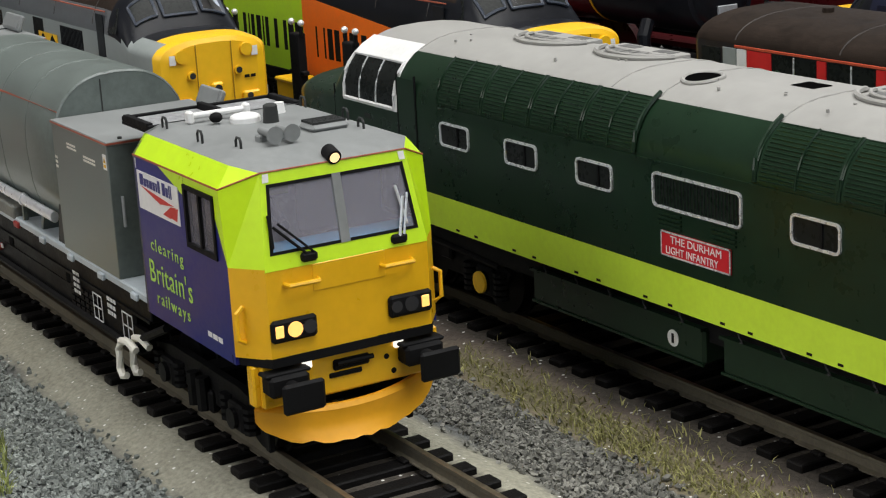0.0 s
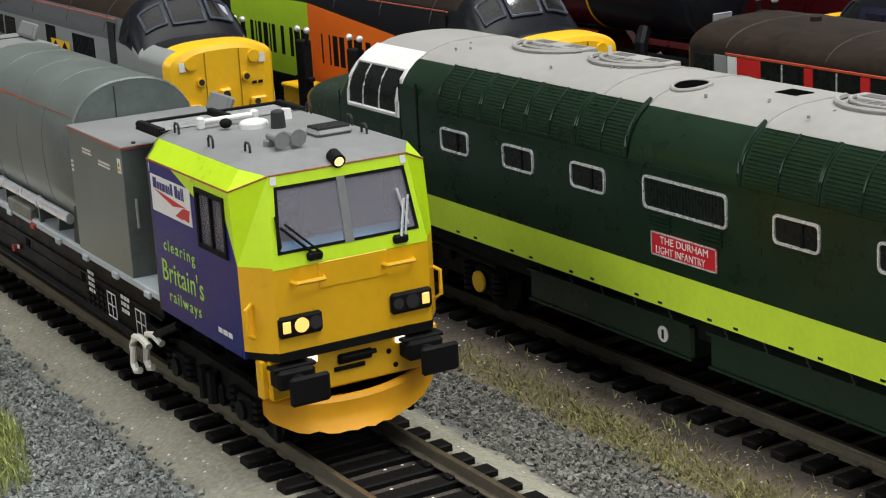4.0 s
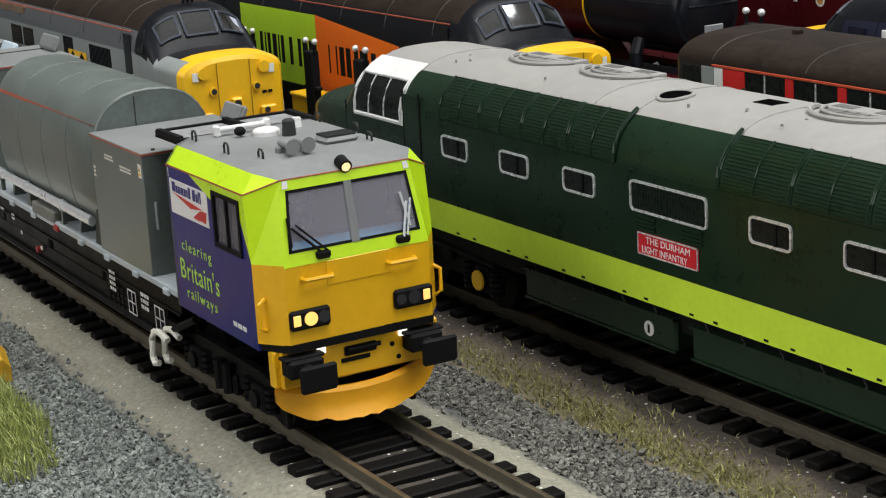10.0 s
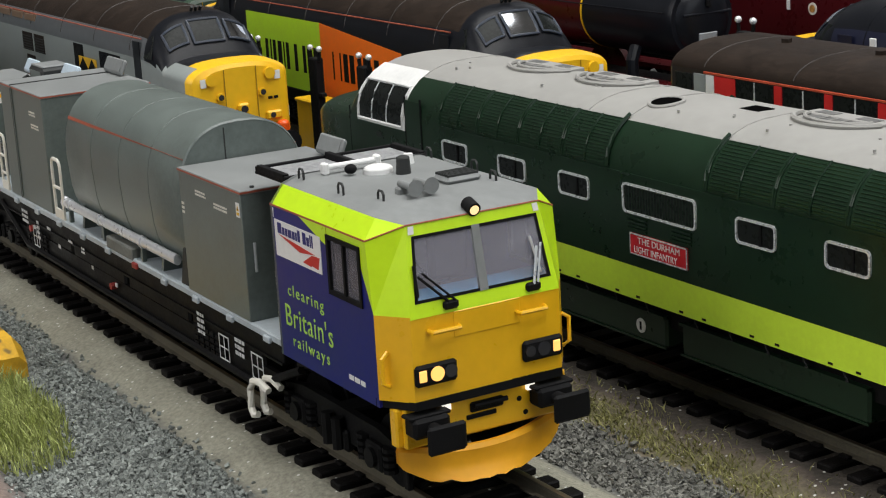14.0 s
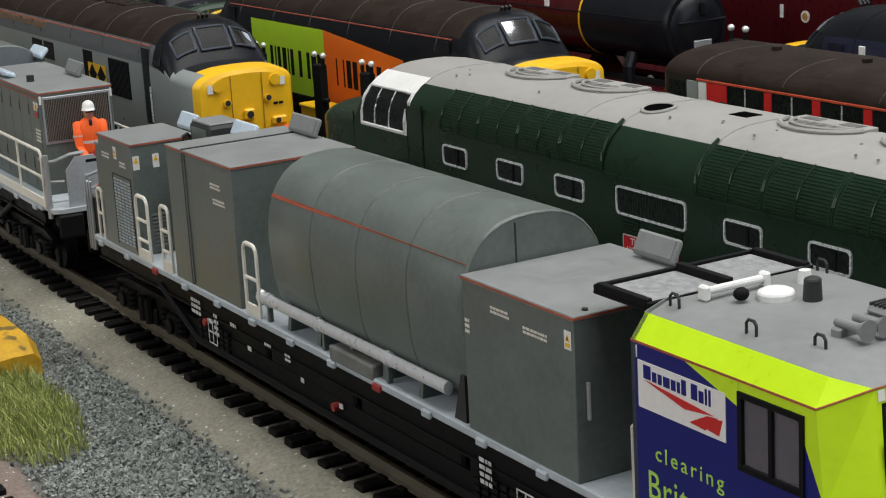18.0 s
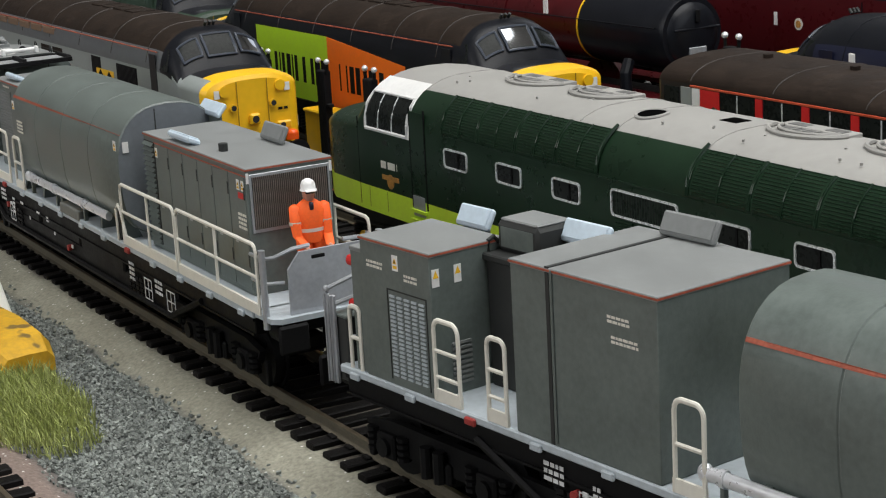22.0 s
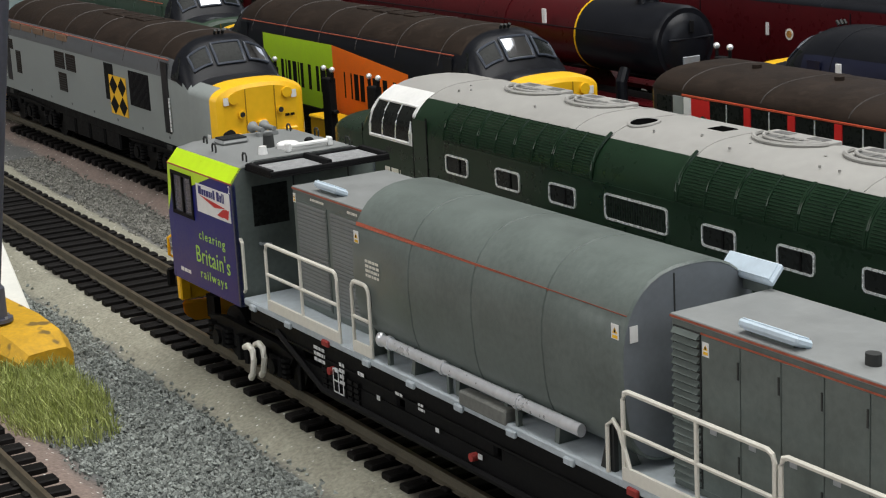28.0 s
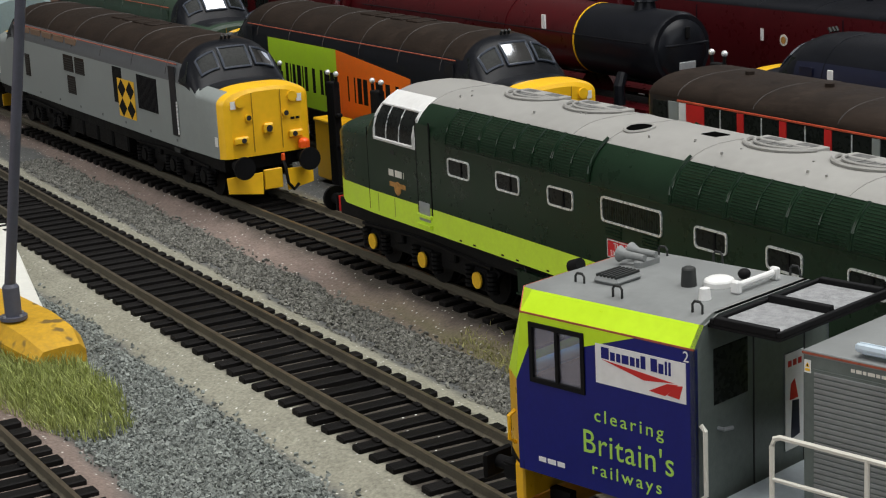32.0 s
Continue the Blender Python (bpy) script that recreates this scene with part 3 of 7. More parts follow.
def warning_sign(parent, u, z, v, s, w=1.6, h=2.5):
    sg = part("warning_label", Geo().box((u - w / 2, v, z - h / 2), (u + w / 2, v + s * 0.08, z + h / 2)), WHITE, parent, "small white label with a warning triangle")
    part("triangle", Geo().poly([(u - w * 0.34, v + s * 0.08, z - h * 0.05), (u + w * 0.34, v + s * 0.08, z - h * 0.05), (u, v + s * 0.08, z + h * 0.32)], (0, s * 0.05, 0)), STOPYELLOW, sg)
    part("mark", Geo().box((u - w * 0.36, v + s * 0.08, z - h * 0.36), (u + w * 0.36, v + s * 0.11, z - h * 0.16)), STOPYELLOW, sg)
    part("mark", Geo().box((u - w * 0.09, v + s * 0.13, z), (u + w * 0.09, v + s * 0.16, z + h * 0.18)), RUBBER, sg)


def floodlight(parent, u, v, z, w=11.0, tilt=35, lens=None, s=1):
    g = Geo().box((-w / 2, -1.9, -0.5), (w / 2, 1.9, 0.7), 0.35)
    g.box((-w / 2 + 0.6, -1.5, 0.7), (w / 2 - 0.6, 1.5, 0.9), 0.1)
    m = Matrix.Translation((u, v, z)) @ Matrix.Rotation(radians(tilt) * s, 4, "X")
    fl = part("floodlight", g.move(m), lens or GREYROOF, parent, "hinged work light")
    g2 = Geo().box((-w / 2 + 1.0, -1.4, -0.65), (w / 2 - 1.0, 1.4, -0.45), 0.1)
    part("lens", g2.move(m), lens or GREYROOF, fl)
    part("bracket", Geo().box((u - w * 0.35, v - 0.6, z - 3.0), (u + w * 0.35, v + 0.6, z - 0.3)), GREY, fl)


def red_line(parent, u0, u1, v0, v1, z, h=0.55):
    h *= 0.75
    g = Geo()
    g.box((u0 - 0.05, v0 - 0.05, z), (u1 + 0.05, v0, z + h)).box((u0 - 0.05, v1, z), (u1 + 0.05, v1 + 0.05, z + h))
    g.box((u0 - 0.05, v0, z), (u0, v1, z + h)).box((u1, v0, z), (u1 + 0.05, v1, z + h))
    part("lining", g, REDLINE, parent, "thin orange-red lining")


def oval(u, zc, w, h, n=36, e=2.5, flat=0.0):
    pts = []
    for i in range(n):
        a = 2 * math.pi * i / n
        c, s = math.cos(a), math.sin(a)
        k = e if s >= 0 else 4.2
        y = w * math.copysign(abs(c) ** (2 / k), c)
        z = h * math.copysign(abs(s) ** (2 / k), s)
        if s < 0:
            y *= 1 - 0.10 * (-z / h) ** 1.5
        pts.append((u, y, zc + z))
    return pts


def tank(parent, u0, u1, end_mat, seed):
    zc, w, h = 34.6, 16.6, 14.2
    g = Geo()
    cuts = [u0 + (u1 - u0) * k / 4 for k in range(5)]
    rs = [oval(u0, zc, w - 0.35, h - 0.35), oval(u0 + 0.35, zc, w, h)]
    for k in range(1, 4):
        rs += [oval(cuts[k] - 0.25, zc, w, h), oval(cuts[k] - 0.08, zc, w - 0.22, h - 0.22), oval(cuts[k] + 0.08, zc, w - 0.22, h - 0.22), oval(cuts[k] + 0.25, zc, w, h)]
    rs += [oval(u1 - 0.35, zc, w, h), oval(u1, zc, w - 0.35, h - 0.35)]
    g.rings(rs, caps=False)
    tk = part("tank", g, GREY, parent, "rounded grey tank with vertical seams", 40)
    for u, s in ((u0 + 0.15, -1), (u1 - 0.15, 1)):
        e = part("end_plate", Geo().poly(oval(u, zc, w - 0.4, h - 0.4), (s * 0.1, 0, 0)), end_mat, tk, "flat tank end", 0)
        part("seam", Geo().box((u, -4.2, zc - h * 0.9), (u + s * 0.2, -3.9, zc + h * 0.92)), DARKGREY, e)
    yl = -w * (1 - ((42.8 - zc) / h) ** 2.5) ** (1 / 2.5)
    for s in (-1, 1):
        part("lining", Geo().poly([(u0 + 0.4, -s * yl, 42.9), (u1 - 0.4, -s * yl, 42.9), (u1 - 0.4, -s * (yl - 0.32 * -1 * 1), 42.3), (u0 + 0.4, -s * (yl + 0.32 * -1), 42.3)], (0, s * 0.12, 0.02)), REDLINE, tk, "thin orange-red lining")
    for k in range(6):
        for s in (-1, 1):
            u = u0 + 4 + (u1 - u0 - 8) * k / 5
            part("saddle", Geo().poly([(u - 0.6, s * 15.4, 19.4), (u - 0.6, s * 9.5, 19.4), (u - 0.6, s * 12.4, 24.5), (u - 0.6, s * 14.6, 24.2)], (1.2, 0, 0)), GREY, tk)
    return tk


def side_pipe(parent, u0, u1, v=-15.6, z=23.3):
    g = Geo().cyl((u0, v, z), (u1, v, z), 1.05, 14)
    for f in (0.05, 0.35, 0.72):
        u = u0 + (u1 - u0) * f
        g.cyl((u - 0.5, v, z), (u + 0.5, v, z), 1.3, 14)
    g.ball((u0, v, z), 1.35, 10, 6)
    p = part("pipe", g, SILVER, parent, "silver side pipe")
    for f in (0.05, 0.38, 0.72):
        u = u0 + (u1 - u0) * f
        part("pipe_bracket", Geo().box((u - 0.4, v - 0.6, 19.4), (u + 0.4, v + 0.6, z - 0.6), 0.1), GREY, p)


MARKING = material("marking_white", (0.62, 0.63, 0.63), 0.6, vary=0.25)
LUGRED = material("dull_red_paint", (0.30, 0.03, 0.025), 0.6, vary=0.2)


def chassis(parent, u0, u1, bogies, seed):
    """Black frame with its deck, brackets, tanks and running gear."""
    rnd = random.Random(seed)
    fit = FIT[0]
    FIT[0] = Matrix(((1, 0, 0, fit[0][3]), (0, 1.03, 0, 0), (0, 0, 1.06, -0.6), (0, 0, 0, 1)))
    dk = part("deck", Geo().box((u0, -16.4, 18.0), (u1, 16.4, 19.4), 0.25), DECK, parent, "pale grey steel deck")
    n = int((u1 - u0) / 15)
    for s in (-1, 1):
        for k in range(n):
            u = u0 + 5 + k * (u1 - u0 - 10) / (n - 1)
            part("deck_lug", Geo().box((u - 1.3, s * 16.3, 17.7), (u + 1.3, s * 17.0, 18.9), 0.2), LUGRED if k % 6 == 2 else DECK, dk)
        sb = Geo().box((u0 + 1, s * 13.0, 14.4), (u1 - 1, s * 15.6, 18.0), 0.2)
        part("solebar", sb.box((u0 + 1, s * 15.6, 17.2), (u1 - 1, s * 16.0, 17.9)).box((u0 + 1, s * 15.6, 14.4), (u1 - 1, s * 16.0, 14.8)), BLACK, parent, "black solebar", 0)
    mid0, mid1 = bogies[0] + 27, bogies[1] - 27
    for s in (-1, 1):
        g = Geo()
        g.poly([(mid0 - 6, s * 14.4, 12), (mid0 + 2, s * 14.4, 8.0), (mid1 - 2, s * 14.4, 8.0), (mid1 + 6, s * 14.4, 12)], (0, s * 1.0, 0))
        part("truss", g, BLACK, parent)
        part("truss_pipe", Geo().tube([(mid0 - 16, s * 15.9, 15.5), (mid0 - 8, s * 15.9, 12.5), (mid0 + 3, s * 15.9, 8.4), (mid1 - 3, s * 15.9, 8.4), (mid1 + 8, s * 15.9, 12.5), (mid1 + 16, s * 15.9, 15.5)], 0.7), BLACK, parent)
        w = (mid1 - mid0) / 4
        for k in range(4):
            a = mid0 + k * w + 1
            bx = part("equipment_box", Geo().box((a, s * 9, 6.6), (a + w - 2, s * 15.0 + s * rnd.uniform(0, 0.6), 14.4), 0.5), BLACK, parent, "black underfloor equipment box")
            if k in (0, 3):
                for j in range(5):
                    for i in range(6):
                        part("vent_hole", Geo().box((a + 2 + i * 2.6, s * 15.6, 7.8 + j * 1.1), (a + 3.8 + i * 2.6, s * 15.95, 8.5 + j * 1.1)), RUBBER, bx)
        for k, (f, z, w, h, rw) in enumerate(((0.02, 15.0, 4.6, 3.4, 3), (0.09, 13.4, 2.0, 4.6, 4), (0.15, 15.2, 2.6, 1.2, 1), (0.20, 12.4, 1.6, 1.5, 1), (0.26, 15.0, 2.8, 0.9, 1), (0.32, 14.6, 2.2, 1.6, 2), (0.36, 12.0, 1.2, 1.4, 1), (0.80, 13.6, 3.4, 4.4, 4), (0.93, 13.2, 4.4, 3.6, 3))):
            bars("data_panel", parent, mid0 + (mid1 - mid0) * f, z, w, h, s * 16.0, s, MARKING, rw, seed * 10 + k)
        for f, w2 in ((0.06, 4.2), (0.86, 4.6), (0.965, 5.0)):
            a = mid0 + (mid1 - mid0) * f
            g = Geo()
            for z in (9.2, 11.4, 13.6):
                g.box((a, s * 15.95, z), (a + w2, s * 16.05, z + 0.22))
            for d in (0.0, w2 * 0.5, w2 - 0.22):
                g.box((a + d, s * 15.95, 9.2), (a + d + 0.22, s * 16.05, 13.8))
            part("data_frame", g, MARKING, parent, "white framed data panel")
        for f, z in ((0.055, 13.0), (0.45, 10.6)):
            a = mid0 + (mid1 - mid0) * f
            part("red_lamp", Geo().cyl((a, s * 15.4, z), (a, s * 16.6, z), 0.75, 10), LUGRED, parent)
            part("white_label", Geo().box((a + 1.6, s * 15.9, z + 0.2), (a + 2.8, s * 16.1, z + 1.0)), MARKING, parent)
    part("centre_frame", Geo().box((u0 + 4, -6, 12.5), (u1 - 4, 6, 17.8)), BLACK, parent)
    FIT[0] = None
    for u in bogies:
        bogie(parent, u, 14.0)
    FIT[0] = fit


def buffers(parent, u, s, z=13.0):
    for v in (-11.5, 11.5):
        b = part("buffer", Geo().cyl((u, v, z), (u + s * 5, v, z), 2.0, 14).cyl((u + s * 4, v, z), (u + s * 8, v, z), 1.3, 12), BLACK, parent)
        part("buffer_head", Geo().box((u + s * 8, v - 4.0, z - 2.7), (u + s * 9, v + 4.0, z + 2.7), 0.45), RUBBER, b, "black rectangular buffer head")


# ---------------------------------------------------------------- the driving cab, front towards +x, rear wall at u = 0
def cab(parent, u0, s, number):
    """s = 1: front towards +u of the vehicle, s = -1 towards -u."""
    holder = new("driving_cab")
    holder.parent = parent
    holder.matrix_basis = pose(u0 * 0.001, 0, 0, 0, 0, 0 if s > 0 else 180)
    P = holder
    fit, FIT[0] = FIT[0], CABFIT
    W, ZB, ZS = 15.6, 15.4, 39.9   # half width, bottom, side top
    FU, CU, CV = 40.6, 35.6, 12.3  # front face, where the side turns, front half width
    TU, TV = 38.0, 10.9            # front top edge after the windscreen's rake
    ZW, ZT = 29.3, 42.0            # windscreen's foot and top
    shell = Geo()
    shell.poly([(0, -W, ZB), (0, -W, ZS), (0, -13.4, 42.8), (0, -10.5, 43.8), (0, 10.5, 43.8), (0, 13.4, 42.8), (0, W, ZS), (0, W, ZB)], (0.8, 0, 0))
    part("rear_wall", shell, GREY, P, "grey cab rear wall", 0)
    part("rear_window", Geo().box((-0.15, -11.5 * s, 31), (0.02, -4.0 * s, 39), 0.05), DARKGLASS, P)
    for v in (-2.6 * s, 9.4 * s):
        part("wall_groove", Geo().box((-0.12, v - 0.12, ZB + 1), (0.02, v + 0.12, 41.5)), DARKGREY, P)
    part("door_handle", Geo().tube([(0, -10.6 * s, 27.5), (-1.0, -10.6 * s, 27.5), (-1.0, -8.6 * s, 27.2)], 0.3), STEEL, P)
    if number == 2:
        sg = part("safety_sign", Geo().box((-0.25, 4.6 * s, 19.5), (-0.1, 9.0 * s, 34.0)), WHITE, P, "white safety sign with red and dark shapes")
        for k in range(3):
            part("red_square", Geo().box((-0.3, (5.2 + k * 1.2) * s, 32.0), (-0.25, (6.0 + k * 1.2) * s, 32.9)), SIGNRED, sg)
        part("red_shape", Geo().poly([(-0.25, 5.6 * s, 27.0), (-0.25, 7.6 * s, 27.0), (-0.25, 6.8 * s, 30.0), (-0.25, 5.9 * s, 29.4)], (-0.05, 0, 0)), SIGNRED, sg, "", 0)
        part("dark_shape", Geo().poly([(-0.25, 5.8 * s, 21.0), (-0.25, 8.0 * s, 21.4), (-0.25, 7.8 * s, 26.6), (-0.25, 6.2 * s, 26.8)], (-0.05, 0, 0)), NAVY, sg, "", 0)
    # Added panel; its paleness imitates the pale reflection in the windscreen.
    part("rear_lining", Geo().box((0.85, -W + 1, ZB + 1), (1.0, W - 1, 41.0)), PALELINING, P, "pale lining added to brighten the cab")
    part("cab_floor", Geo().box((0.8, -W + 0.6, ZB), (CU, W - 0.6, ZB + 1.0)), DARKGREY, P)
    for q in (-1, 1):
        y = q * W
        win = [(21.0, 30.6), (32.4, 30.6), (32.4, 40.0), (21.0, 40.0)]
        # blue side below and behind, lime at the front top; the window opening stays free
        d = (0, -q * 0.7, 0)
        for pts in ([(0, ZB), (21.0, ZB), (21.0, ZS), (0, ZS)], [(21.0, ZB), (32.4, ZB), (32.4, 29.6), (21.0, 29.6)], [(32.4, ZB), (CU, ZB), (CU, 29.3), (32.4, 35.5)]):
            part("blue_side", Geo().poly([(a, y, z) for a, z in pts], d), BLUE, P, "deep blue cab side", 0)
        for pts, dd, o in (([(32.4, 35.5), (CU, 29.3), (CU - 1.4, ZS), (32.4, ZS)], d, 0), ([(21.0, 38.6), (32.4, 38.6), (32.4, ZS), (21.0, ZS)], d, 0), ([(10.5, ZS), (21.0, 36.8), (21.0, ZS)], (0, q * 0.03, 0), 0.03)):
            part("lime_side", Geo().poly([(a, y + q * o, z) for a, z in pts], dd), LIME, P, "lime front corner of the side", 0)
        # corner facets: yellow below, lime above
        g = Geo().rings([[(CU, y, ZB + 1.2), (FU, q * CV, ZB + 1.2)], [(CU, y, ZW), (FU, q * CV, ZW)]], closed=False, caps=False)
        part("corner_panel", g, YELLOW, P, "yellow corner panel", 0)
        g = Geo().rings([[(CU, y, ZW), (FU, q * CV, ZW)], [(CU - 1.4, y, ZS), (TU, q * TV, ZT)]], closed=False, caps=False)
        g.rings([[(CU - 1.4, y, ZS), (CU - 1.4, y, ZS)], [(CU - 2.0, q * 13.4, 42.8), (TU, q * TV, ZT)]], closed=False, caps=False)
        part("corner_panel", g, LIME, P, "lime corner panel", 0)
        part("roof_edge", Geo().rings([[(0, y, ZS), (CU - 1.4, y, ZS)], [(0, q * 13.4, 42.8), (CU - 2.0, q * 13.4, 42.8)]], closed=False, caps=False), LIME, P, "lime sloping roof edge", 0)
        part("lining", Geo().box((0, y - 0.02, ZS - 0.15), (CU - 1.4, y + q * 0.07, ZS + 0.15)), REDLINE, P, "thin orange-red lining")
        wf = part("side_window", Geo().box((21.0, y - q * 0.6, 29.6), (32.4, y + q * 0.25, 30.3)).box((21.0, y - q * 0.6, 38.0), (32.4, y + q * 0.25, 38.7)).box((21.0, y - q * 0.6, 30.3), (21.7, y + q * 0.25, 38.0)).box((31.7, y - q * 0.6, 30.3), (32.4, y + q * 0.25, 38.0)).box((26.4, y - q * 0.5, 30.3), (27.0, y + q * 0.2, 38.0)), RUBBER, P, "black sliding window frame", 0)
        pn = part("pane", Geo().box((21.7, y - q * 0.35, 30.3), (31.7, y - q * 0.25, 38.0)), GLASS, wf)
        pn.visible_shadow = False
        # white sign with a red mark and blue bars
        lu0, lu1, lz0, lz1 = 1.5, 18.7, 32.0, 37.8
        su = lambda a: a if q < 0 else lu1 + lu0 - a
        sg = part("company_sign", Geo().box((lu0, y, lz0), (lu1, y + q * 0.1, lz1)), WHITE, P, "white sign with a red mark")
        w = lu1 - lu0
        yy = y + q * 0.1
        part("red_mark", Geo().poly([(su(lu0 + 0.08 * w), yy, lz0 + 3.6), (su(lu0 + 0.88 * w), yy, lz0 + 2.6), (su(lu0 + 0.55 * w), yy, lz0 + 2.0)], (0, q * 0.05, 0)), SIGNRED, sg, "", 0)
        for a, b, c2, d2 in ((0.60, 0.78, 0.92, 0.80), (0.80, 0.93, 0.97, 0.90)):
            part("red_mark", Geo().poly([(su(lu0 + a * w), yy, lz0 + 0.7), (su(lu0 + b * w), yy, lz0 + 0.5), (su(lu0 + c2 * w), yy, lz0 + 2.5), (su(lu0 + d2 * w), yy, lz0 + 2.3)], (0, q * 0.05, 0)), SIGNRED, sg, "", 0)
        x = lu0 + 0.07 * w
        for k, wd in enumerate((1.5, 0.9, 0.8, 1.3, 0.9, 0.6, 0.9, 0.0, 1.2, 0.9, 0.4, 0.4)):
            if wd:
                top = 1.75 if k in (0, 6, 8, 10, 11) else 1.25
                part("blue_bar", Geo().box((min(su(x), su(x + wd)), yy, lz0 + 3.8 - (x - lu0) * 0.02), (max(su(x), su(x + wd)), yy + q * 0.05, lz0 + 3.7 + top)), BLUE, sg)
            x += (wd + 0.28) if wd else 0.7
        # slogan
        base = Matrix.Translation((0, y + q * 0.05, 0))
        turn = Euler((radians(90), 0, 0)) if q < 0 else Euler((radians(90), 0, radians(180)))
        for words, hgt, a, z, wide, gap in (("clearing", 2.7, 4.6, 26.1, 13.6, 1.3), ("Britain's", 5.0, 2.8, 21.0, 18.0, 1.08), ("railways", 2.7, 5.2, 17.9, 13.8, 1.3)):
            at = (a, y + q * 0.06, z) if q < 0 else (a + wide + 1.2, y + q * 0.06, z)
            lettering("slogan", words, hgt, Matrix.Translation(at) @ turn.to_matrix().to_4x4(), LETTER, P, width=wide, spread=gap)
        bars("fleet_mark", P, 28.5, 17.8, 5.5, 1.3, y, q, WHITE, 1, 5)
        nx = 0.7 if q < 0 else 2.0
        lettering("cab_figure", str(number), 2.2, Matrix.Translation((nx, y + q * 0.06, 38.0 if q < 0 else 38.0)) @ turn.to_matrix().to_4x4(), WHITE, P)
        hr = Geo().tube([(-0.4, q * 14.8, 18.5), (-1.2, q * 14.8, 19.2), (-1.2, q * 14.8, 28.5), (-0.4, q * 14.8, 29.2)], 0.35)
        part("door_rail", hr, CREAM, P)
        part("front_handrail", Geo().tube([(CU + 1.6, q * 14.6, 18.8), (CU + 1.9, q * 15.7, 19.5), (CU + 1.9, q * 15.7, 23.2), (CU + 1.6, q * 14.6, 23.9)], 0.34), YELLOW, P)
    part("lining", Geo().tube([(CU - 1.4, -W, ZS), (TU + 0.05, -TV, ZT + 0.02), (TU + 0.05, TV, ZT + 0.02), (CU - 1.4, W, ZS)], 0.13, 5), REDLINE, P)
    # roof
    g = Geo()
    g.rings([[(-0.2, -13.4, 42.8), (-0.2, -10.5, 43.8), (-0.2, 10.5, 43.8), (-0.2, 13.4, 42.8)], [(28, -13.4, 42.8), (28, -10.5, 43.8), (28, 10.5, 43.8), (28, 13.4, 42.8)], [(CU - 2.0, -13.4, 42.8), (TU - 3.5, -TV + 1.5, 43.3), (TU - 3.5, TV - 1.5, 43.3), (CU - 2.0, 13.4, 42.8)], [(TU, -TV, ZT), (TU, -TV + 0.5, ZT + 0.1), (TU, TV - 0.5, ZT + 0.1), (TU, TV, ZT)]], closed=False, caps=False)
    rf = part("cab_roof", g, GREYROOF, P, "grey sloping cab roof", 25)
    # front: yellow nose and lime windscreen frame
    part("nose_panel", Geo().box((FU - 0.6, -CV, ZB + 1.2), (FU, CV, ZW - 0.3)), YELLOW, P, "yellow nose panel")
    part("bottom_strip", Geo().poly([(CU - 1, -W - 0.05, ZB), (FU + 0.2, -CV, ZB), (FU + 0.2, CV, ZB), (CU - 1, W + 0.05, ZB)], (0, 0, 1.3)), RUBBER, P, "black rubbing strip", 0)
    part("locker_lid", Geo().box((FU, -5.5, ZW - 4.2), (FU + 0.15, 5.5, ZW - 0.4), 0.1), YELLOW, P)

    def on_screen(v, f, out=0.0):
        """A point of the raked windscreen plane: v across at the foot, f from foot to top."""
        k = 1 - f * (1 - TV / CV)
        return (FU + (TU - FU) * f + out, v * k, ZW + (ZT - ZW) * f + out * 0.3)

    def screen_patch(va, vb, fa, fb, thick, mat, name, out=0.0, parent=P, label=""):
        pts = [on_screen(va, fa, out), on_screen(vb, fa, out), on_screen(vb, fb, out), on_screen(va, fb, out)]
        return part(name, Geo().poly(pts, (-thick, 0, -thick * 0.3)), mat, parent, label, 0)

    for va, vb, fa, fb in ((-CV, CV, -0.03, 0.13), (-CV, CV, 0.87, 1.0), (-CV, -11.4, 0.13, 0.87), (11.4, CV, 0.13, 0.87)):
        screen_patch(va, vb, fa, fb, 0.5, LIME, "screen_frame", label="lime windscreen frame")
    for va, vb, fa, fb in ((-11.4, 11.4, 0.13, 0.165), (-11.4, 11.4, 0.835, 0.87), (-11.4, -10.9, 0.165, 0.835), (10.9, 11.4, 0.165, 0.835)):
        screen_patch(va, vb, fa, fb, 0.5, RUBBER, "screen_seal", 0.06)
    screen_patch(-0.7, 0.7, 0.13, 0.87, 0.6, GREYROOF, "screen_post", 0.15, label="grey centre post")
    for va, vb in ((-10.9, -0.7), (0.7, 10.9)):
        screen_patch(va, vb, 0.165, 0.835, 0.12, GLASS, "windscreen", -0.05).visible_shadow = False
    for v, q in ((-5.8, 1), (8.0, -1)):
        a = on_screen(v, 0.06, 0.5)
        b = on_screen(v - 5.2 if q > 0 else v + 1.8, 0.42 if q > 0 else 0.5, 0.6)
        c = on_screen(v - 5.8 if q > 0 else v + 1.0, 0.55 if q > 0 else 0.62, 0.5)
        wp = part("wiper", Geo().tube([a, b], 0.22).tube([(a[0], a[1] + 0.7, a[2] + 0.4), (b[0], b[1] + 0.7, b[2] + 0.4)], 0.18).tube([on_screen(b[1] * 1.05, 0.2, 0.3), c], 0.22), RUBBER if q > 0 else CHROME, P)
        part("wiper_motor", Geo().box((a[0] - 0.8, a[1] - 1.2, a[2] - 0.8), (a[0] + 0.2, a[1] + 1.2, a[2] + 0.5), 0.3), RUBBER, wp)
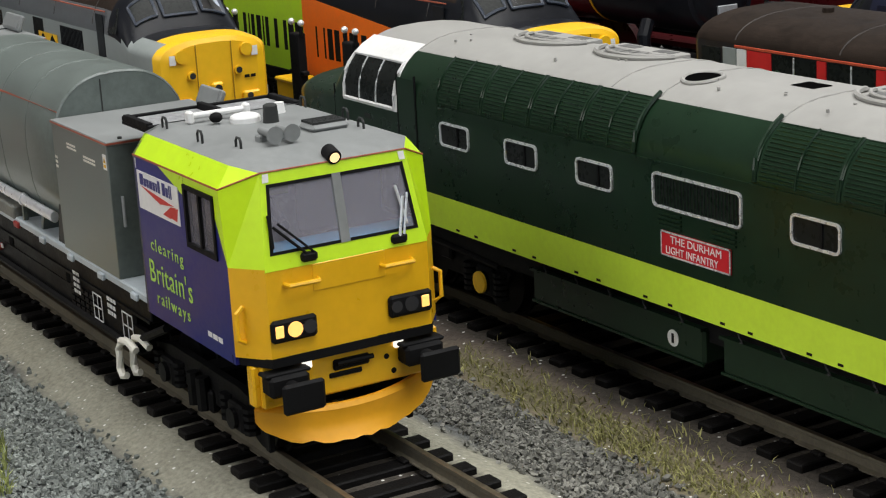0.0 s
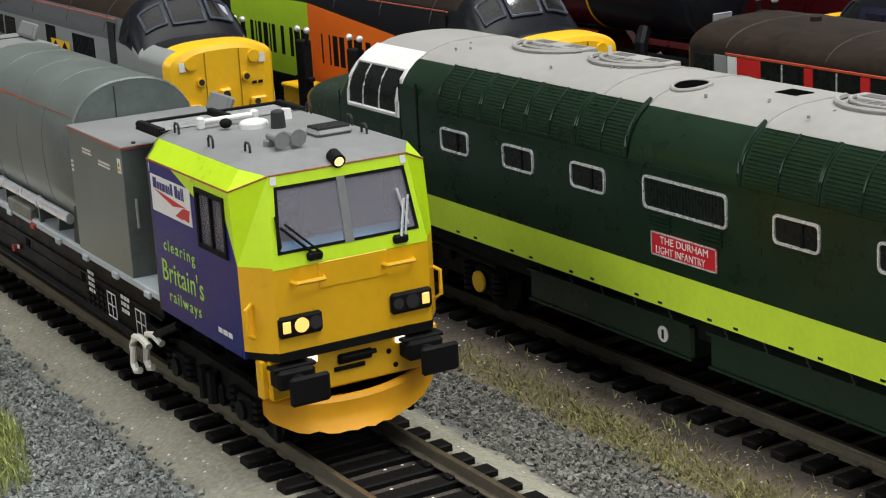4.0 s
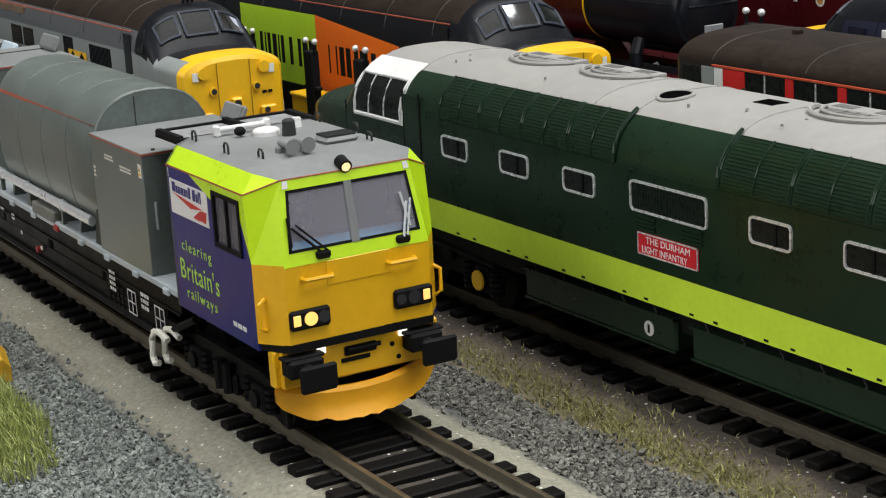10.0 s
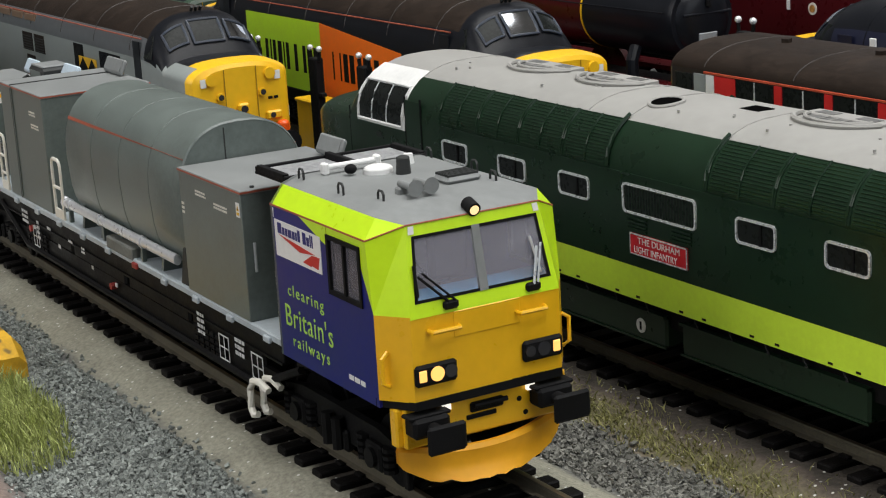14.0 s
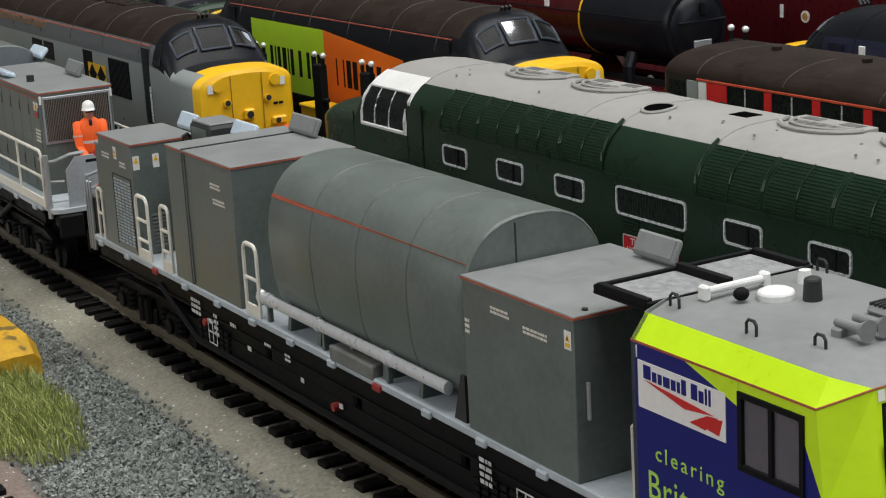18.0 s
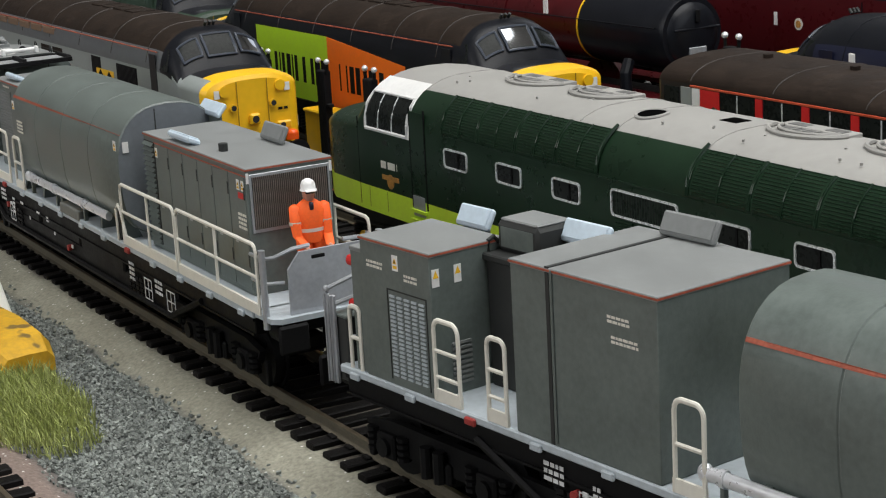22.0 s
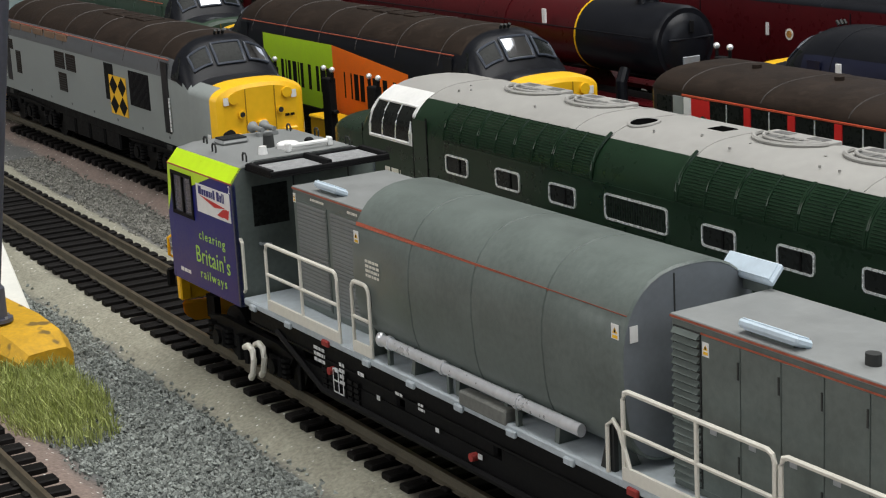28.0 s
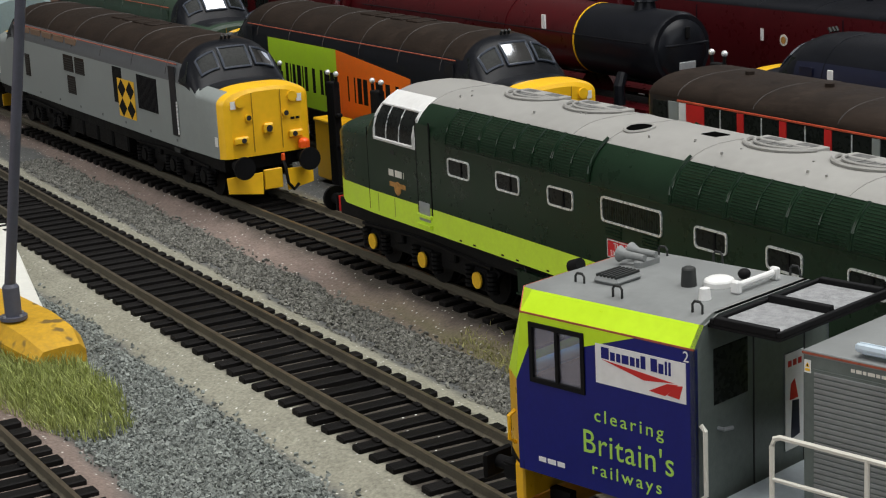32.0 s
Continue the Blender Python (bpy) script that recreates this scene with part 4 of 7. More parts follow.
    for v in (-7.2, 7.2):
        part("grab_handle", Geo().tube([(FU, v - 2.4, 26.8), (FU + 1.3, v - 2.2, 26.8), (FU + 1.3, v + 2.2, 26.8), (FU, v + 2.4, 26.8)], 0.34), YELLOW, P)
    for q in (-1, 1):
        v = q * 8.9
        hl = part("headlamp", Geo().box((FU - 0.2, v - 3.4, 18.9), (FU + 0.8, v + 3.4, 22.1), 0.4), RUBBER, P, "black headlamp cluster")
        for k, (dv, r) in enumerate(((-2.3, 0.85), (0.0, 1.1), (2.2, 1.0))):
            lit = (k < 2 and q * s < 0 and s > 0) or (k == (2 if q > 0 else 0) and q > 0 and s > 0)
            shape = Geo().box((FU + 0.7, v + dv - 0.6, 19.7), (FU + 0.95, v + dv + 0.6, 21.4), 0.1) if (k == 0) == (q < 0) and k != 1 else Geo().cyl((FU + 0.7, v + dv, 20.55), (FU + 0.95, v + dv, 20.55), r, 14)
            part("lamp", shape, AMBER if lit else LENS, hl, "glowing amber lamp" if lit else "dark lamp")
    bars("fleet_mark", P, 0, -0.8, 6.4, 1.2, 0, -1, RUBBER, 1, 9).matrix_basis = Matrix.Translation((FU * 0.001 + 0.00008, 0.0072, 0.0186)) @ Matrix.Rotation(radians(90), 4, "Z")
    # beam, plough, buffers
    bm_ = part("buffer_beam", Geo().box((FU - 4, -13.4, 9.2), (FU - 1.6, 13.4, ZB), 0.3).box((FU - 4.6, -14.4, 9.4), (FU - 2.5, -12, ZB), 0.3).box((FU - 4.6, 12, 9.4), (FU - 2.5, 14.4, ZB), 0.3), YELLOW, P, "yellow buffer beam")
    part("coupler_box", Geo().box((FU - 1.7, -2.8, 12.6), (FU - 1.1, 2.8, 14.2), 0.25).box((FU - 1.7, -3.4, 11.6), (FU - 1.3, 1.6, 12.3), 0.1), BLACK, bm_)
    part("coupler_bar", Geo().cyl((FU - 0.9, -2.4, 13.7), (FU - 0.9, 3.2, 13.7), 0.4, 8), BLACK, bm_)
    for v in (-6.8, 7.4):
        part("marker_lamp", Geo().box((FU - 1.6, v - 0.7, 14.0), (FU - 0.9, v + 0.7, 15.6), 0.1), LAMPWHITE, bm_, "small lit white lamp")
    for v in (-10.4, 10.4):
        b = part("buffer", Geo().box((FU - 2, v - 3.0, 11.4), (FU + 1.4, v + 3.0, 14.4), 0.5).box((FU - 2, v - 3.4, 14.2), (FU + 0.8, v + 3.4, 14.8), 0.2).cyl((FU + 1, v, 12.6), (FU + 5.6, v, 12.6), 1.1, 12), RUBBER, P, "black retracting buffer")
        part("buffer_head", Geo().box((FU + 5.2, v - 3.1, 10.3), (FU + 6.1, v + 3.1, 14.6), 0.5), RUBBER, b, "black rectangular buffer head")
    for v, z in ((5.6, 12.9), (7.8, 12.2), (-9.4, 9.8), (6.6, 10.6)):
        part("beam_hole", Geo().cyl((FU - 1.62, v, z), (FU - 1.5, v, z), 0.42, 10), RUBBER, bm_)
    notch = random.Random(21 + number)
    rows = []
    for z, out, hw in ((8.0, 1.8, 13.4), (7.3, 2.4, 13.9), (5.4, 2.1, 13.8), (4.2, 2.6, 13.0), (2.9, 4.0, 11.2)):
        rows.append([(FU - 5.2 + out * 0.7 + (3.4 - 3.4 * (abs(t) ** 1.8)), t * hw, z + 1.3 * abs(t) ** 2.4 + (notch.uniform(-0.25, 0.25) if z < 3 else 0)) for t in [k / 8 for k in range(-8, 9)]])
    inner = [[(x - 0.7, y, z) for x, y, z in r] for r in rows]
    g = Geo().rings(rows, closed=False, caps=False).rings(inner, closed=False, caps=False)
    g.rings([rows[0], inner[0]], closed=False, caps=False).rings([rows[-1], inner[-1]], closed=False, caps=False)
    part("snowplough", g, PLOUGH, P, "orange-yellow curved plough blade", 25)
    for v in (-8.2, 8.2):
        part("plough_arm", Geo().box((FU - 9, v - 0.7, 5), (FU - 4.6, v + 0.7, 10)), BLACK, P)
    # inside
    part("desk", Geo().poly([(FU - 8, -14, 30), (FU - 1.2, -12.0, 28.8), (FU - 1.2, 12.0, 28.8), (FU - 8, 14, 30)], (0, 0, 0.8)), DESKBLUE, P, "pale blue driving desk", 0)
    part("desk_front", Geo().box((FU - 9.2, -14, 19), (FU - 8, 14, 30.4)), DARKGREY, P)
    for v in (-6.5, 6.5):
        st = part("seat", Geo().box((17, v - 3.4, 25), (24, v + 3.4, 27), 0.8), SEATGREY, P, "dark seat")
        part("backrest", Geo().box((15.6, v - 3.4, 27), (17.6, v + 3.4, 38), 0.8), SEATGREY, st)
    if s > 0:
        dr = Geo().rings([[(21 + 1.9 * math.cos(a), -5.8 + r * math.sin(a), z) for a in [2 * math.pi * k / 12 for k in range(12)]] for z, r in ((26.8, 2.4), (31.0, 2.6), (34.2, 2.7), (35.4, 1.2))], mi=0)
        dr.ball((21.4, -5.8, 37.2), (1.5, 1.35, 1.8), 12, 8, 1)
        for e in (-1, 1):
            dr.tube([(21.2, -5.8 + e * 2.6, 34.2), (24.4, -5.8 + e * 3.0, 31.4), (28.6, -5.8 + e * 1.8, 31.8)], 0.75, 8, 0)
        part("driver_figurine", dr, [NAVY, SKIN], P, "moulded driver figure in dark blue", 45)
    part("door_window", Geo().box((0.7, 4.0, 30.0), (1.1, 8.6, 39.0), 0.2), LIMEPANE, P, "pale panel on the cab's back wall")
    # roof equipment
    FIT[0] = CABFIT @ Matrix.Translation((0, 0, -1.8))
    ant = part("antenna", Geo().cyl((9, -0.8, 45.6), (9, -0.8, 46.3), 2.3, 20).ball((9, -0.8, 46.3), (2.3, 2.3, 0.7), 20, 8), WHITE, rf, "white round roof antenna")
    part("beacon_base", Geo().cyl((12.6, 1.8, 45.6), (12.6, 1.8, 48.0), 1.2, 14, 1.05).ball((12.6, 1.8, 48.0), (1.1, 1.1, 0.5), 12, 6), DARKGREY, rf, "grey cylinder")
    part("air_pipe", Geo().cyl((4, -7.5, 46.7), (4, 1.5, 46.7), 0.5, 10).box((3.2, -8.1, 45.6), (4.8, -7.1, 47.5), 0.25).box((3.2, 0.9, 45.6), (4.8, 1.9, 47.5), 0.25), WHITE, rf, "white roof pipe on stands")
    part("cap", Geo().cyl((6, 6, 45.6), (6, 6, 47.2), 0.95, 12, 0.75), WHITE, rf)
    part("vent_knob", Geo().ball((7.5, -4.8, 46.6), (1.0, 1.0, 0.8)), RUBBER, rf)
    for v in (-5.0, -2.4):
        part("horn", Geo().cyl((25, v, 47.0), (28.8, v, 47.0), 0.5, 12, 0.6).cyl((28.8, v, 47.0), (30.2, v, 47.0), 0.6, 14, 1.25), GREYROOF, rf, "grey air horn")
    part("horn_mount", Geo().box((25, -6, 45.4), (26.6, -1.4, 46.6), 0.2), GREYROOF, rf)
    vb = part("roof_vent", Geo().box((21, 2.4, 45.5), (26, 8.4, 46.6), 0.5), GREYROOF, rf)
    for k in range(6):
        part("vent_rib", Geo().box((21.4 + k * 0.75, 2.8, 46.6), (21.75 + k * 0.75, 8.0, 46.95)), DARKGREY, vb)
    for u, v in ((3, -11.2), (3, 11.2), (27.5, -9.4), (27.5, 9.4), (18, -11.4), (18, 11.4)):
        part("lifting_eye", Geo().tube([(u - 0.9, v, 45.2), (u - 0.9, v, 46.5), (u - 0.5, v, 46.95), (u + 0.5, v, 46.95), (u + 0.9, v, 46.5), (u + 0.9, v, 45.2)], 0.2), DARKGREY, rf)
    FIT[0] = CABFIT
    sp = part("spot_lamp", Geo().cyl((TU - 1.6, 0, 43.2), (TU + 0.5, 0, 42.5), 1.05, 16), RUBBER, P, "black roof spotlight")
    part("lamp", Geo().cyl((TU + 0.5, 0, 42.5), (TU + 0.6, 0, 42.47), 0.72, 14), LAMPAMBER if s > 0 else LENS, sp)
    for v in (-10.6, 10.6):
        warning = part("warning_label", Geo().poly([on_screen(v * 1.08 - 0.5, 0.89, 0.05), on_screen(v * 1.08 + 0.5, 0.89, 0.05), on_screen(v * 1.08 + 0.5, 0.98, 0.05), on_screen(v * 1.08 - 0.5, 0.98, 0.05)], (0.06, 0, 0.02)), WHITE, P)
    # black platform frame with mesh panels behind the roof
    fr = part("roof_walkway", Geo().box((-12.6, -12.6, 42.4), (0.4, 12.6, 42.8)), RUBBER, P, "black roof walkway frame")
    for a, b in (((-12.6, -12.6, 42.8), (-11.9, 12.6, 43.6)), ((-1.0, -12.6, 42.8), (-0.3, 12.6, 43.6)), ((-11.9, -0.5, 42.8), (-1.0, 0.5, 44.2)), ((-11.9, -12.6, 42.8), (-1.0, -11.6, 43.9)), ((-11.9, 11.6, 42.8), (-1.0, 12.6, 43.9))):
        part("frame_bar", Geo().box(a, b, 0.1), RUBBER, fr)
    for v0, v1 in ((-13.5, -0.6), (0.6, 13.5)):
        part("mesh_panel", Geo().box((-11.7, max(v0, -11.4) + 0.1, 42.9), (-1.2, min(v1, 11.4) - 0.1, 43.2)), MESH, fr, "pale grey mesh panel")
    # step and running gear near the cab
    for q in (-1, 1):
        for off in (0.0, 2.2):
            hook = [(-3.6, q * (14.8 + off), 8.4), (-6.4, q * (15.2 + off), 9.4), (-8.8, q * (15.4 + off), 9.0), (-9.6, q * (15.6 + off), 7.4), (-9.2, q * (15.8 + off), 4.4), (-8.2, q * (15.8 + off), 3.4), (-7.4, q * (15.4 + off), 3.6)]
            part("step_hanger", Geo().tube(hook, 0.62, 7), CREAM, P, "cream step hanger")
    FIT[0] = fit
    return holder


# Lilac-pale so that the cab looks brighter through the glass.
PALELINING = material("brightened_lining", (0.80, 0.74, 0.80), 0.6, vary=0.25, size=4)
LIMEPANE = material("pale_lime_panel", (0.62, 0.72, 0.30), 0.5, vary=0.08)
DESKBLUE = material("desk_blue", (0.13, 0.42, 0.72), 0.5, vary=0.1)
SEATGREY = material("seat_cloth", (0.10, 0.07, 0.08), 0.8, vary=0.2)
LAMPAMBER = glow("spot_lamp_glow", (1.0, 0.70, 0.35), 0.9)
MESH = material("mesh_grey", (0.27, 0.275, 0.28), 0.5, vary=0.35, size=1.2, bump=0.5, bump_size=0.6)


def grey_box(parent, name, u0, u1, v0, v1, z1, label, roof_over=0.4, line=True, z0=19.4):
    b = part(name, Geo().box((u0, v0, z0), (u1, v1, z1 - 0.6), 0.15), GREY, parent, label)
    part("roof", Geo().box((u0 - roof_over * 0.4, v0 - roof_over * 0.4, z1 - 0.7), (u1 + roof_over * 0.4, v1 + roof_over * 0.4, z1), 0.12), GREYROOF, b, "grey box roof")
    if line:
        red_line(b, u0 - 0.16, u1 + 0.16, v0 - 0.16, v1 + 0.16, z1 - 0.5, 0.4)
    return b


BODYFIT_FRONT = Matrix(((1, 0, 0, 4.0), (0, 0.80, 0, -3.4), (0, 0, 1.06, -0.6), (0, 0, 0, 1)))
BODYFIT_REAR = Matrix(((1, 0, 0, 10.0), (0, 0.80, 0, -3.4), (0, 0, 1.06, -0.6), (0, 0, 0, 1)))
CABFIT = Matrix(((1, 0, 0, 0), (0, 1.10, 0, 0), (0, 0, 1.08, 1.0), (0, 0, 0, 1)))


def front_vehicle():
    ca = thing("service_vehicle", "grey track treatment vehicle with blue, lime and yellow cab", "rail vehicle", group="two-car service train")
    FIT[0] = BODYFIT_FRONT
    chassis(ca, -110, 94.5, (-83, 112), 3)
    cb = grey_box(ca, "cabinet", -101.6, -82.0, -16.6, 2.5, 42.6, "tall grey equipment cabinet")
    for i in range(5):
        for k in range(20):
            part("louvre_slat", Geo().box((-93.4 + i * 2.05, -16.9, 21 + k * 0.68), (-92.0 + i * 2.05, -16.58, 21.34 + k * 0.68)), DECK, cb, "bright pressed louvre")
    part("hatch_outline", Geo().box((-94.2, -16.75, 20.3), (-94.0, -16.6, 35.2)).box((-94.2, -16.75, 35.0), (-83.2, -16.6, 35.2)).box((-83.4, -16.75, 20.3), (-83.2, -16.6, 35.2)), DARKGREY, cb)
    for k in range(9):
        part("louvre_slat", Geo().box((-82.0, -12 + 0, 21 + k * 0.8), (-81.7, -7, 21.4 + k * 0.8)), GREYROOF, cb)
    warning_sign(cb, -91.5, 39.6, -16.6, -1)
    for v in (-15.2, -9.6):
        w2 = part("warning_label", Geo().box((-82.0, v - 0.9, 37.2), (-81.9, v + 0.9, 40.0)), WHITE, cb)
        part("triangle", Geo().poly([(-81.88, v - 0.7, 38.6), (-81.88, v + 0.7, 38.6), (-81.88, v, 39.8)], (0.05, 0, 0)), STOPYELLOW, w2)
    bars("lettering", cb, -97.5, 38.4, 4.6, 1.4, -16.6, -1, CREAM, 2, 31)
    bars("lettering", cb, -87.4, 37.6, 3.6, 1.4, -16.6, -1, CREAM, 2, 32)
    part("red_button", Geo().cyl((-101.6, -12, 33), (-102.6, -12, 33), 0.9, 10), SIGNRED, cb)
    hoop(ca, -106.6, -103.6, -16.2, 19.4, 30, (0.5,), CREAM, "pipe_rail", False)
    grey_box(ca, "end_locker", -105.4, -101.8, -16.0, 2.0, 40.2, "small grey end locker", line=False)
    for z in (33.0, 40.4):
        part("red_lamp", Geo().cyl((-105.4, -15.0, z - 3), (-107.0, -15.0, z - 3), 0.9, 10), SIGNRED, ca)
    sb = part("fuel_box", Geo().box((-81.8, -2.4, 19.4), (-70.4, 14.0, 40.4), 0.4).box((-82.4, -3.0, 39.6), (-69.8, 14.6, 40.8), 0.25), DARKGREY, ca, "dark grey box between the cabinets")
    hd = part("hood", Geo().box((-81.6, 0.5, 40.8), (-71.0, 10.5, 45.6), 0.7), DARKGREY, sb, "dark hood with a paler top")
    part("hood_lid", Geo().box((-81.0, 1.1, 45.5), (-71.6, 9.9, 46.0), 0.25), GREYROOF, hd)
    part("hood_panel", Geo().box((-80.4, 0.42, 41.6), (-72.2, 0.52, 44.8), 0.04), GREY, hd)
    part("lifting_bow", Geo().tube([(-81.9, -1.4, 40.6), (-81.9, -1.4, 42.6), (-81.9, 0.0, 43.0), (-81.9, 1.2, 42.0)], 0.4), DARKGREY, sb)
    floodlight(ca, -92.5, 6.0, 43.6, 9, 55, PALELENS)
    floodlight(ca, -66, 8, 44.6, 11, 55, PALELENS)
    bb = grey_box(ca, "module_box", -61.4, -29.6, -16.5, 16.5, 45.4, "large grey module box with a vertical seam")
    part("seam", Geo().box((-53.2, -16.62, 19.5), (-52.4, -16.4, 45.6)).box((-53.2, -16.6, 45.4), (-52.4, 16.6, 45.55)), DARKGREY, bb)
    part("seam_rod", Geo().cyl((-51.8, -16.7, 20), (-51.8, -16.7, 45.2), 0.22, 6), GREY, bb)
    bars("lettering", bb, -37.6, 40.6, 4.6, 1.3, -16.5, -1, CREAM, 2, 33)
    bars("lettering", bb, -36.4, 37.8, 5.6, 1.3, -16.5, -1, CREAM, 2, 37)
    floodlight(ca, -48.5, 15.0, 47.2, 12, 58)
    tank(ca, -14.8, 52.6, GREY, 1)
    side_pipe(ca, -21.6, 46.0)
    part("timber_box", Geo().box((7.8, -17.2, 18.9), (23.2, -14.2, 21.4), 0.3), material("weathered_box", (0.16, 0.165, 0.15), 0.8, vary=0.25), ca, "weathered grey box")
    part("tank_bracket", Geo().poly([(48, -16.0, 19.4), (51.5, -16.0, 19.4), (51.5, -16.0, 26.5), (50.4, -16.0, 26.5)], (0, 1.0, 0)), DARKGREY, ca)
    ct = grey_box(ca, "container", 53.3, 82, -16.8, 16.8, 42.0, "grey container box beside the cab")
    bars("lettering", ct, 63.5, 38.6, 5.0, 1.2, -16.8, -1, CREAM, 2, 34)
    bars("lettering", ct, 72.5, 37.6, 6.0, 1.2, -16.8, -1, CREAM, 2, 35)
    bars("lettering", ct, 54.3, 34.8, 1.2, 2.4, -16.8, -1, CREAM, 3, 36)
    warning_sign(ct, 80.6, 38.6, -16.8, -1)
    part("door_handle", Geo().cyl((82.4, -14.5, 28), (82.4, -14.5, 33), 0.35, 8), STEEL, ct)
    floodlight(ca, 67, 15.4, 44.0, 10, 58)
    for v in (-13, 0, 13):
        part("corner_screw", Geo().cyl((80.5, v, 42.0), (80.5, v, 42.3), 0.5, 8), DARKGREY, ct)
    hoop(ca, -26.9, -21.2, -16.4, 19.4, 32.4, (0.52,))
    hoop(ca, -68.2, -63.8, -16.4, 19.4, 32.4, (0.3, 0.62))
    hoop(ca, -82.0, -75.6, -16.4, 19.4, 32.4, (0.3, 0.62))
    cab(ca, 99.3, 1, 1)
    part("tail_step", Geo().box((-111.5, -12, 14), (-110, 12, 18)), BLACK, ca)
    for v in (-13.5, -8.5):
        hoop(ca, -109.5, -106.0, v, 16.0, 29.0, (0.6,), STEEL, "end_rail", False)
    el = part("end_cabinet", Geo().box((-113.0, -15.2, 16.0), (-109.0, -8.0, 27.0), 0.25), DARKGREY, ca, "dark grey cabinet on the tail beam")
    part("cabinet_lid", Geo().box((-113.2, -15.4, 26.9), (-108.8, -7.8, 27.5), 0.2), GREY, el)
    for u in (-114.3, -112.5):
        part("channel_post", Geo().box((u, -16.2, 15.4), (u + 0.9, -15.4, 30.6), 0.12).box((u, -16.6, 15.4), (u + 0.25, -15.4, 30.6), 0.08), STEEL, ca)
    part("tail_rail", Geo().tube([(-114.0, -15.8, 28.5), (-114.0, -15.8, 31.4), (-112.0, -10.0, 33.2), (-109.4, -8.6, 32.4), (-109.4, -8.6, 27.5)], 0.4).tube([(-112.2, -15.8, 29.0), (-111.0, -10.0, 30.0), (-109.4, -8.6, 29.6)], 0.4).ball((-114.0, -15.8, 31.4), (0.65, 0.65, 0.65), 8, 5).ball((-112.0, -10.0, 33.2), (0.65, 0.65, 0.65), 8, 5), STEEL, ca, "grey tubular rail with ball joints")
    part("coupling_pipe", Geo().tube([(-109.5, -12, 22), (-112, -12, 22.5), (-114.5, -11, 22.0)], 0.5).tube([(-109.5, -5, 26), (-112, -5, 27), (-114, -4, 27)], 0.5), STEEL, ca)
    part("end_box", Geo().box((-105, -11, 19.4), (-99.6, 4, 29), 0.4), DARKGREY, ca, "dark grey end cabinet")
    buffers(ca, -110, -1, 16.0)
    FIT[0] = None
    return ca


PALELENS = material("pale_lamp_housing", (0.52, 0.62, 0.70), 0.4, vary=0.08)


def guard_rail(parent, u0, u1, v, z0, z1, posts, mid=True):
    g = Geo()
    r = 1.4
    g.tube([(u0, v, z0), (u0, v, z1 - r), (u0 + 0.4, v, z1 - 0.4), (u0 + r, v, z1), (u1 - r, v, z1), (u1 - 0.4, v, z1 - 0.4), (u1, v, z1 - r), (u1, v, z0)], 0.42)
    if mid:
        g.tube([(u0, v, (z0 + z1) / 2 + 0.5), (u1, v, (z0 + z1) / 2 + 0.5)], 0.36)
    gr = part("guard_rail", g, CREAM, parent, "cream-painted guard rail")
    for p in posts:
        part("post", Geo().cyl((p, v, z0), (p, v, z1), 0.4, 8), CREAM, gr)
    part("toe_board", Geo().box((u0, v - 0.35, z0), (u1, v + 0.35, z0 + 2.0)), CREAM, gr)


